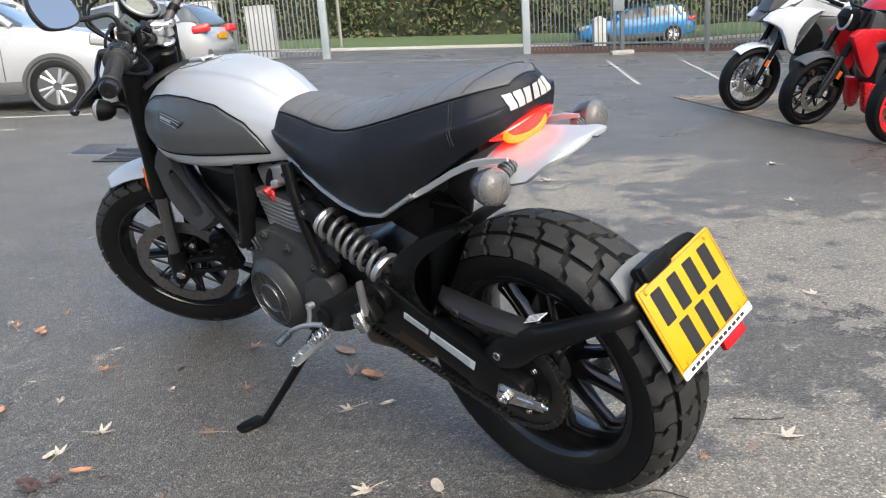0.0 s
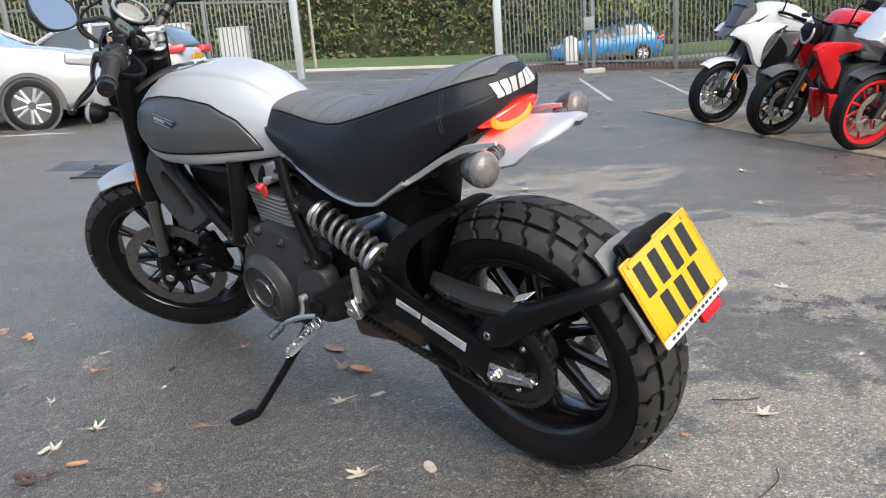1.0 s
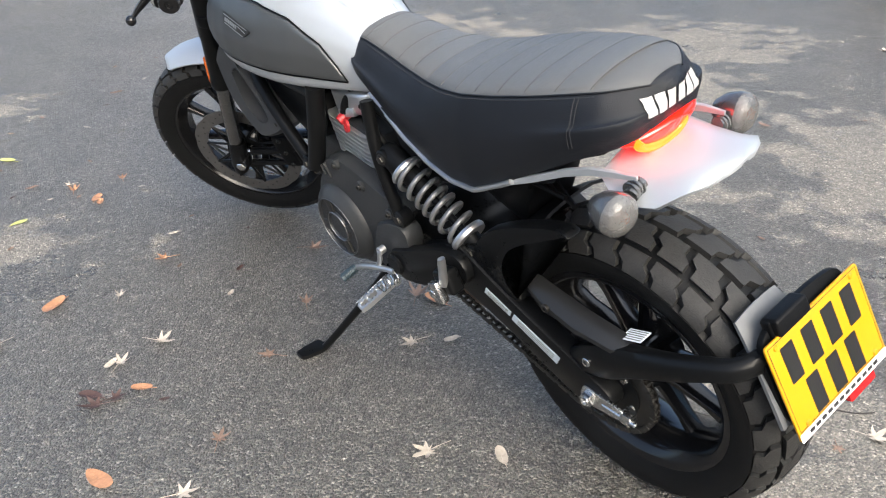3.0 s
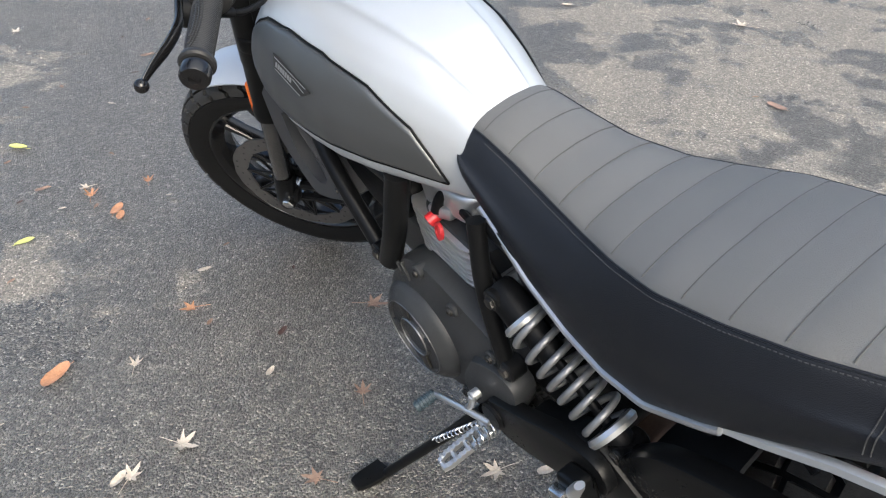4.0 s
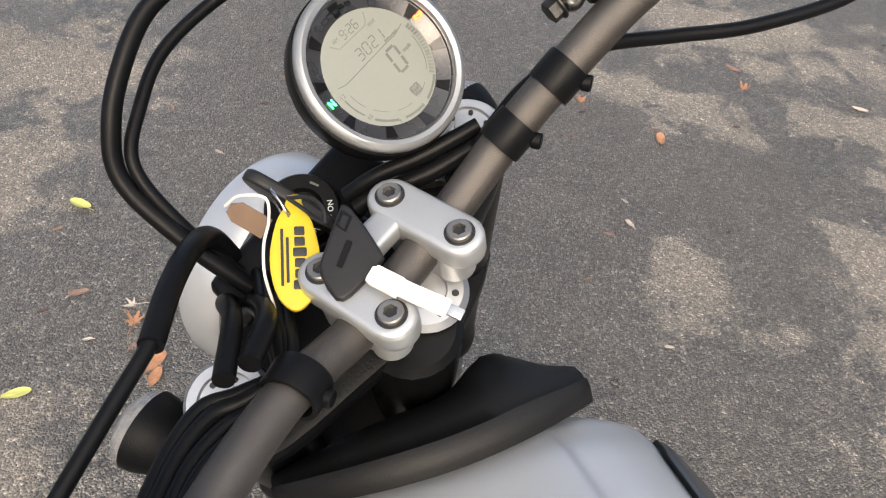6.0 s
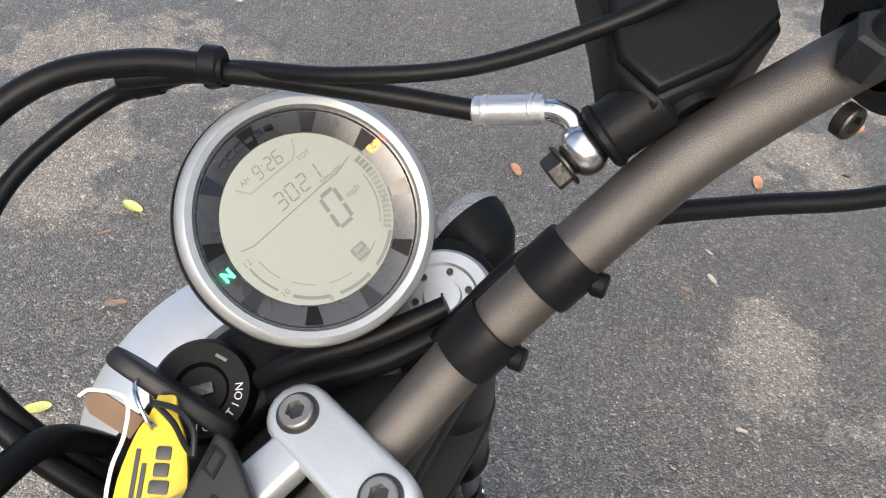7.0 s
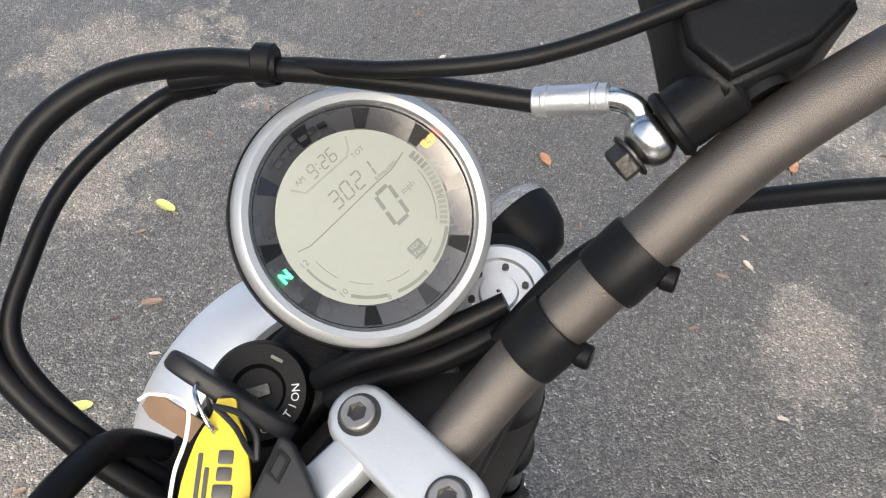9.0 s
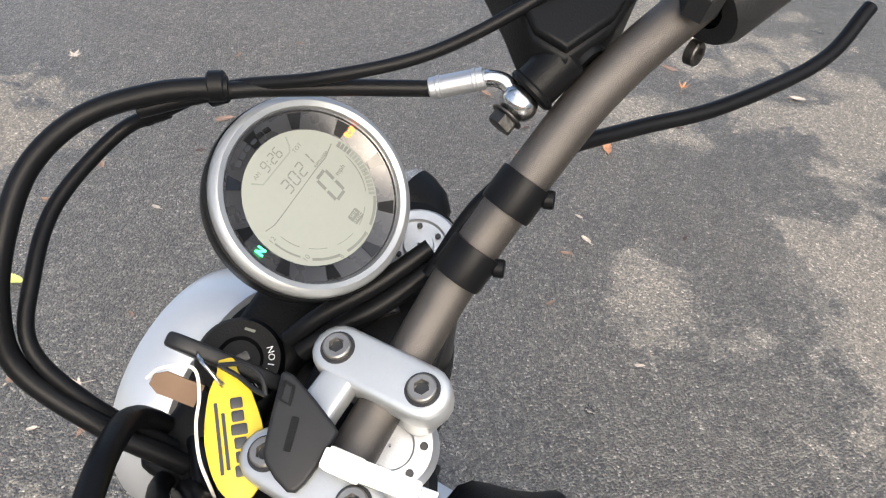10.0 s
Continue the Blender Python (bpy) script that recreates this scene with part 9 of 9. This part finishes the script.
# ---------- parked motorcycles ----------
def small_wheel(ob, m, R, w, rim_mat, spokes, label, disc=True):
    bm = bmesh.new()
    r0 = R * 0.80
    lathe(bm, [(r0, -w * 0.32), (R * 0.86, -w * 0.5), (R * 0.95, -w * 0.40), (R, 0), (R * 0.95, w * 0.40), (R * 0.86, w * 0.5), (r0, w * 0.32)], m, 56)
    wh = part("wheel", bm, RUBBER, ob, label)
    bm = bmesh.new()
    lathe(bm, [(r0 + 0.006, -w * 0.33), (r0 - 0.012, -w * 0.3), (r0 - 0.028, 0), (r0 - 0.012, w * 0.3), (r0 + 0.006, w * 0.33), (r0 - 0.02, w * 0.34), (r0 - 0.042, 0), (r0 - 0.02, -w * 0.34)], m, 48, closed=True)
    part("rim", bm, rim_mat, wh)
    for k in range(spokes):
        a = 2 * math.pi * k / spokes
        z = 0.03 if k % 2 else -0.03
        bm = bmesh.new()
        tube(bm, [m @ Vector((0.04 * math.cos(a + 0.4), 0.04 * math.sin(a + 0.4), z)), m @ Vector(((r0 - 0.03) * math.cos(a), (r0 - 0.03) * math.sin(a), 0))], 0.003 if spokes > 20 else 0.011, 6, 1)
        part("spoke", bm, STEEL if spokes > 20 else rim_mat, wh)
    bm = bmesh.new()
    lathe(bm, [(0.001, -0.06), (0.045, -0.06), (0.05, 0), (0.045, 0.06), (0.001, 0.06)], m, 24)
    part("hub", bm, BLACK, wh)
    if disc:
        for z in (0.065, -0.065):
            bm = bmesh.new()
            lathe(bm, [(0.112, z - 0.003), (0.16, z - 0.003), (0.16, z + 0.003), (0.112, z + 0.003)], m, 48, closed=True)
            part("brake_disc", bm, STEEL, wh, "steel brake disc")
            for k in range(8):
                a = 2 * math.pi * k / 8
                bm = bmesh.new()
                tube(bm, [m @ Vector((0.05 * math.cos(a), 0.05 * math.sin(a), z)), m @ Vector((0.118 * math.cos(a + 0.15), 0.118 * math.sin(a + 0.15), z))], 0.006, 6, 1)
                part("disc_arm", bm, DARKSTEEL, wh)


def parked_bike(m, label, spec):
    """x ahead from the rear axle, as for the main one."""
    ob = empty("motorcycle", m)
    tagged(ob, label, "motorcycle", "motorcycles parked in a row")
    R, wb = spec["R"], spec["wb"]
    steer = pose(wb, 0, R, 0, -24, 0) @ pose(0, 0, 0, 0, 0, spec.get("steer", 20))
    small_wheel(ob, steer @ pose(0, 0, 0, 90, 0, 0), R, 0.12, spec["rim"], spec["spokes"], "front wheel with a black tyre")
    small_wheel(ob, pose(0, 0, R, 90, 0, 0), R, 0.18, spec["rim"], spec["spokes"], "rear wheel with a black tyre")
    for side in (1, -1):
        bm = bmesh.new()
        cyl(bm, steer @ Vector((0.01, side * 0.105, -0.03)), steer @ Vector((0.01, side * 0.105, 0.36)), 0.024)
        part("fork_tube", bm, spec["fork"], ob)
        bm = bmesh.new()
        cyl(bm, steer @ Vector((0.01, side * 0.105, 0.34)), steer @ Vector((0.01, side * 0.105, 0.72)), 0.030)
        part("fork_leg", bm, BLACK, ob)
        bm = bmesh.new()
        box(bm, (0.06, 0.05, 0.13), steer @ pose(-0.135, side * 0.085, 0.05, 0, 15, 0), 0.015)
        part("brake_caliper", bm, DARKSTEEL, ob)
        bm = bmesh.new()
        box(bm, (0.035, 0.012, 0.07), steer @ pose(-0.03 if spec["kind"] != "adv" else 0.03, side * 0.14, 0.20), 0.006)
        part("reflector", bm, ORANGE, ob, "orange reflector")
    bm = bmesh.new()
    rg = []
    for a in np.linspace(radians(30), radians(128), 16):
        wd = 0.075
        top = [steer @ Vector(((R + 0.03) * math.cos(a), wd * b, (R + 0.03 - 0.02 * b * b) * math.sin(a))) for b in np.linspace(-1, 1, 9)]
        rg.append(top + [p - Vector((0, 0, 0.006)) for p in top[::-1]])
    grid_faces(bm, rg)
    part("front_fender", bm, spec["fender"], ob)
    for side in (1, -1):
        bm = bmesh.new()
        plate(bm, smooth_outline(spec["guard"], 3), 0.012, steer @ Matrix(((1, 0, 0, 0), (0, 0, 1, side * 0.082), (0, 1, 0, 0), (0, 0, 0, 1))), 0.004)
        part("fork_guard", bm, spec["fender"], ob)
    bm = bmesh.new()
    slab(bm, smooth_outline([(0.42, 0.30), (0.95, 0.24), (1.10, 0.42), (1.02, 0.64), (0.60, 0.68), (0.42, 0.52)], 3), 0, 0.30, 0.03)
    part("engine", bm, ENGINE, ob)
    for k in range(5):
        bm = bmesh.new()
        tube(bm, [(0.55 + 0.1 * k, 0.155, 0.34 + 0.02 * k), (0.62 + 0.1 * k, 0.165, 0.46), (0.58 + 0.1 * k, 0.155, 0.58)], 0.022, 8, 4)
        part("engine_rib", bm, BLACKPL, ob)
    for nm, mt, outline, w, bev in spec["panels"]:
        for side in ((1, -1) if w > 0 else (0,)):
            bm = bmesh.new()
            if side == 0:
                slab(bm, smooth_outline(outline, 3), 0, -w, bev)
            else:
                slab(bm, smooth_outline(outline, 3), side * w, 0.09, bev)
            part(nm, bm, mt, ob)
    bm = bmesh.new()
    slab(bm, smooth_outline([(0.46, 0.40), (0.0, 0.33), (-0.06, 0.30), (0.0, 0.26), (0.46, 0.30)], 3), 0.0, 0.26, 0.02)
    part("swing_arm", bm, BLACK, ob)
    bm = bmesh.new()
    hb = spec["bar"]
    tube(bm, [steer @ Vector((-0.16, 0.40, hb)), steer @ Vector((-0.06, 0.22, hb)), steer @ Vector((0, 0.1, hb - 0.04)), steer @ Vector((0, -0.1, hb - 0.04)), steer @ Vector((-0.06, -0.22, hb)), steer @ Vector((-0.16, -0.40, hb))], 0.014, 10, 5)
    part("handlebar", bm, BLACK, ob)
    for side in (1, -1):
        bm = bmesh.new()
        cyl(bm, steer @ Vector((-0.11, side * 0.30, hb)), steer @ Vector((-0.165, side * 0.42, hb)), 0.019)
        part("grip", bm, HOSE, ob)
        bm = bmesh.new()
        tube(bm, [steer @ Vector((-0.05, side * 0.20, hb)), steer @ Vector((0.02, side * 0.26, hb + 0.14)), steer @ Vector((0.02, side * 0.32, hb + 0.17))], 0.008, 8, 4)
        box(bm, (0.03, 0.14, 0.08), steer @ pose(0.01, side * 0.36, hb + 0.18), 0.02, 3)
        part("mirror", bm, BLACKPL, ob)
    bm = bmesh.new()
    tube(bm, [(0.55, 0.12, 0.30), (0.62, 0.22, 0.16), (0.66, 0.27, 0.03)], 0.012, 8, 4)
    box(bm, (0.07, 0.05, 0.012), pose(0.665, 0.275, 0.012, 11, 0, 0), 0.004)
    part("side_stand", bm, BLACK, ob)
    return ob


BIKEW = mat("pale_grey_white_fairing", (0.46, 0.49, 0.52), 0.28, 0, 0.03, 3, 60, 0, coat=0.5)
BIKER = mat("red_fairing", (0.46, 0.008, 0.014), 0.25, 0, 0.05, 3, 60, 0, coat=0.5)
BIKEG = mat("dark_grey_fairing", (0.05, 0.052, 0.055), 0.4, 0, 0.1)
REDRIM = mat("red_rim", (0.50, 0.010, 0.016), 0.3, 0, 0.05)
SCREEN = mat("tinted_screen", (0.12, 0.13, 0.14), 0.08, 0, 0.1, trans=0.4)


def park_matrix(x, y, heading, wb):
    h = radians(heading)
    c = Vector((x - wb * math.cos(h), y - wb * math.sin(h), 0))
    p0, p1 = gz(x, y), gz(c.x, c.y)
    pitch = math.degrees(math.atan2(p0.z - p1.z, wb))
    return Matrix.Translation(p1) @ pose(0, 0, 0, 0, 0, heading) @ pose(0, 0, 0, -9, -pitch, 0)


ADV = [
    ("front_fairing", BIKEW, [(1.60, 0.93), (1.46, 1.03), (1.02, 1.02), (1.15, 0.93), (1.23, 0.80), (1.25, 0.62), (1.33, 0.66), (1.42, 0.84)], 0.17, 0.03),
    ("cooling_vent", BLACKPL, [(1.27, 0.88), (1.10, 0.92), (0.98, 0.75), (1.14, 0.60), (1.27, 0.62)], 0.150, 0.02),
    ("side_cover", BIKEG, [(1.12, 0.95), (0.72, 0.93), (0.60, 0.80), (0.92, 0.70), (1.05, 0.80)], 0.145, 0.02),
    ("tank", BIKEW, [(1.45, 1.03), (1.22, 1.20), (0.92, 1.19), (0.64, 1.00), (0.74, 0.93), (1.12, 0.96)], -0.34, 0.07),
    ("seat", LEATHER, [(0.70, 0.99), (0.52, 0.94), (0.30, 0.96), (-0.10, 1.04), (-0.30, 1.05), (-0.28, 0.98), (0.30, 0.86), (0.66, 0.88)], -0.30, 0.04),
    ("beak", BIKEG, [(1.64, 0.90), (1.50, 1.02), (1.44, 0.98), (1.54, 0.90)], -0.16, 0.02),
    ("head_fairing", BIKEG, [(1.55, 1.00), (1.46, 1.18), (1.34, 1.22), (1.32, 1.02)], -0.24, 0.04),
    ("windscreen", SCREEN, [(1.46, 1.20), (1.30, 1.46), (1.28, 1.45), (1.40, 1.20)], -0.28, 0.01),
    ("tail", BIKEG, [(0.10, 0.92), (-0.35, 1.02), (-0.36, 0.94), (0.05, 0.80)], -0.22, 0.03)]
parked_bike(park_matrix(3.1, 7.65, 186, 1.56), "tall pale grey adventure motorcycle on its side stand", dict(
    kind="adv", R=0.335, wb=1.56, rim=BLACK, spokes=28, fork=BLACK, fender=BIKEW, steer=12, bar=0.92, guard=[(0.02, 0.30), (0.06, 0.34), (-0.02, 0.42), (-0.05, 0.20), (-0.02, 0.06), (0.03, 0.08)], panels=ADV))
NAKED = [
    ("fuel_tank", BIKER, [(1.18, 0.97), (1.06, 1.08), (0.85, 1.05), (0.60, 0.92), (0.66, 0.87), (0.98, 0.89)], -0.36, 0.07),
    ("air_intake", BIKEG, [(1.24, 0.98), (1.10, 0.96), (0.80, 0.86), (0.76, 0.78), (1.00, 0.76), (1.24, 0.78)], 0.130, 0.03),
    ("side_blade", BIKER, [(1.40, 0.78), (1.30, 0.84), (1.00, 0.83), (1.02, 0.77), (1.18, 0.73), (1.14, 0.62), (1.18, 0.45), (1.26, 0.52)], 0.150, 0.02),
    ("belly_pan", BIKER, [(1.20, 0.40), (1.06, 0.37), (1.05, 0.17), (1.14, 0.15)], 0.13, 0.03),
    ("side_casing", BIKEG, [(0.98, 0.76), (0.62, 0.74), (0.60, 0.66), (0.96, 0.70)], 0.14, 0.02),
    ("seat", LEATHER, [(0.68, 0.90), (0.45, 0.80), (0.10, 0.82), (-0.25, 0.92), (-0.28, 0.86), (0.10, 0.70), (0.60, 0.78)], -0.30, 0.04),
    ("headlamp", BLACKPL, [(1.42, 0.92), (1.36, 0.99), (1.30, 0.97), (1.30, 0.82), (1.38, 0.82)], -0.16, 0.03)]
red = parked_bike(park_matrix(3.19, 6.45, 186, 1.55), "red and black muscle motorcycle on its side stand", dict(
    kind="naked", R=0.305, wb=1.55, rim=BLACK, spokes=10, fork=DARKSTEEL, fender=BIKEG, steer=14, bar=0.78, guard=[(0.03, 0.28), (0.06, 0.32), (-0.03, 0.34), (-0.06, 0.16), (-0.02, 0.05), (0.03, 0.06)], panels=NAKED))
bm = bmesh.new()
tube(bm, [(1.385 - 0.02 * math.sin(a), 0.078 * math.cos(a), 0.90 + 0.085 * math.sin(a)) for a in np.linspace(0, 2 * math.pi, 33)], 0.011, 8, 1)
part("lamp_ring", bm, CLAMP, red, "silver ring round the headlamp")
SPORT = [
    ("side_fairing", BIKEW, [(1.58, 0.86), (1.36, 1.06), (1.10, 1.04), (0.88, 0.86), (0.70, 0.58), (0.85, 0.40), (1.15, 0.52), (1.50, 0.72)], 0.17, 0.03),
    ("fairing_vent", INK, [(1.34, 0.98), (1.12, 0.98), (1.06, 0.86), (1.36, 0.88)], 0.178, 0.01),
    ("belly_fairing", BIKEG, [(1.10, 0.50), (0.80, 0.42), (0.62, 0.24), (0.95, 0.18), (1.15, 0.32)], 0.14, 0.03),
    ("nose", BIKEW, [(1.66, 0.82), (1.52, 1.00), (1.34, 1.10), (1.28, 0.92), (1.50, 0.76)], -0.30, 0.06),
    ("air_duct", BIKER, [(1.56, 0.90), (1.49, 0.91), (1.49, 0.80), (1.54, 0.80)], 0.172, 0.02),
    ("windscreen", SCREEN, [(1.50, 1.02), (1.28, 1.22), (1.22, 1.20), (1.34, 1.04)], -0.26, 0.02),
    ("tank", BIKEW, [(1.16, 1.04), (0.95, 1.08), (0.68, 0.92), (0.72, 0.80), (1.10, 0.84)], -0.34, 0.06),
    ("seat", LEATHER, [(0.68, 0.90), (0.40, 0.86), (0.20, 0.92), (0.20, 0.84), (0.55, 0.80)], -0.28, 0.03),
    ("tail", BIKEW, [(0.25, 0.92), (-0.15, 1.08), (-0.25, 1.08), (-0.10, 0.92), (0.30, 0.80)], -0.24, 0.04)]
parked_bike(park_matrix(3.33, 5.27, 186, 1.50), "white faired sport motorcycle with red wheels on its stand", dict(
    kind="sport", R=0.30, wb=1.50, rim=REDRIM, spokes=10, fork=DARKSTEEL, fender=BIKEG, steer=10, bar=0.66, guard=[(0.04, 0.30), (0.07, 0.33), (-0.03, 0.34), (-0.08, 0.16), (-0.03, 0.08), (0.03, 0.10)], panels=SPORT))

# ---------- building behind, closing the yard ----------
bld = empty("showroom_building", Matrix.Translation((0, 0, 0)))
tagged(bld, "red brick showroom with large windows across the yard", "building")
BRICKW = mat("red_brick_wall", (0.24, 0.065, 0.045), 0.8, 0, 0.25, 3, 40, 0.4, 50)
WGL = mat("showroom_glass", (0.50, 0.66, 0.74), 0.08, 0.7, 0.1, 1, 20, 0, coat=0.5)
WHT = mat("white_cladding", (0.75, 0.76, 0.76), 0.5, 0, 0.04)
for nm, mt, z0, z1, x0 in (("wall", BRICKW, 3.98, 5.15, 13.2), ("plinth", BRICKW, -0.2, 0.6, 13.2), ("coping", WHT, 5.15, 5.20, 13.2), ("gutter", TRIM, 4.52, 4.62, 12.96), ("window_head", TRIM, 3.90, 3.98, 12.97)):
    bm = bmesh.new()
    box(bm, (0.4, 30, z1 - z0), pose(x0, 3, (z0 + z1) / 2), 0.01)
    part(nm, bm, mt, bld)
for k in range(12):
    y = -11 + 2.5 * k
    bm = bmesh.new()
    box(bm, (0.06, 2.3, 3.3), pose(13.1, y, 2.25), 0.01)
    part("window", bm, WGL, bld)
    bm = bmesh.new()
    box(bm, (0.30, 0.20, 3.3), pose(13.1, y + 1.25, 2.25), 0.01)
    part("mullion", bm, WHT, bld)
bm = bmesh.new()
box(bm, (12, 30.4, 0.3), pose(19.0, 3, 4.9), 0.02)
part("roof", bm, TRIM, bld)
# unseen wall, added to cut the skylight near the horizon
bm = bmesh.new()
box(bm, (34, 0.3, 2.4), pose(-4, -9, 1.1), 0.02)
tagged(part("wall_south", bm, BRICKW), "unseen red brick wall added behind the yard to block low sky", "wall", kind="structure")

# ---------- block paving under the parked row ----------
BLOCK = mat("block_paver", (0.165, 0.135, 0.10), 0.85, 0, 0.25, 3, 60, 0.5, 90)
nt = BLOCK.node_tree
oi = nt.nodes.new("ShaderNodeObjectInfo")
hs = nt.nodes.new("ShaderNodeHueSaturation")
mr = nt.nodes.new("ShaderNodeMapRange")
mr.inputs["To Min"].default_value, mr.inputs["To Max"].default_value = 0.82, 1.2
nt.links.new(oi.outputs["Random"], mr.inputs[0])
nt.links.new(mr.outputs[0], hs.inputs["Value"])
src = nt.nodes["Principled BSDF"].inputs["Base Color"].links[0].from_socket
nt.links.new(src, hs.inputs["Color"])
nt.links.new(hs.outputs[0], nt.nodes["Principled BSDF"].inputs["Base Color"])
E0, E1 = Vector((3.23, 5.08, 0)), Vector((2.82, 9.27, 0))
ed = (E1 - E0).normalized()
en = Vector((ed.y, -ed.x, 0))
bm = bmesh.new()
rows = []
for k in range(28):
    p = E0 + ed * (-3.0 + 7.3 * k / 27)
    rows.append([gz((p + en * q5).x, (p + en * q5).y, u) for q5, u in ((0, -0.02), (0, 0.004), (1.2, 0.004), (2.6, 0.004), (4.2, 0.004), (4.2, -0.02))])
grid_faces(bm, rows)
pave = tagged(part("pavement", bm, mat("paving_joint_sand", (0.10, 0.088, 0.068), 0.95, 0, 0.3, 20)), "brownish block paving under the parked motorcycles", "paving", kind="structure")
t = bmesh.new()
box(t, (0.197, 0.097, 0.03), None, 0.006, 1)
pm = bpy.data.meshes.new("paver")
t.to_mesh(pm)
t.free()
pm.materials.append(BLOCK)
ang = math.atan2(ed.y, ed.x)
count = 0
far = bmesh.new()
for i in range(36):
    for j in range(40):
        a, c = -2.9 + 0.2 * i + (0.1 if j % 2 else 0.0), 0.05 + 0.1 * j
        p = E0 + ed * a + en * c
        m4 = Matrix.Translation(gz(p.x, p.y, -0.001 + 0.003 * random.random())) @ pose(0, 0, 0, random.uniform(-0.7, 0.7), random.uniform(-0.7, 0.7), math.degrees(ang))
        if a < 3.9 and c < 0.86 and a > -1.2 and count < 300:
            ob = new("paver", pm)
            ob.parent = pave
            ob.matrix_basis = m4
            count += 1
        elif c < 3.4:
            vs = [far.verts.new(m4 @ Vector((x * 0.0985, y * 0.0485, z))) for z in (-0.015, 0.015) for x, y in ((-1, -1), (1, -1), (1, 1), (-1, 1))]
            for f in ((4, 5, 6, 7), (0, 1, 5, 4), (1, 2, 6, 5), (2, 3, 7, 6), (3, 0, 4, 7)):
                far.faces.new([vs[q5] for q5 in f])
fp = part("far_pavers", far, BLOCK, pave, smooth=False)
fp["kind"] = "stuff"
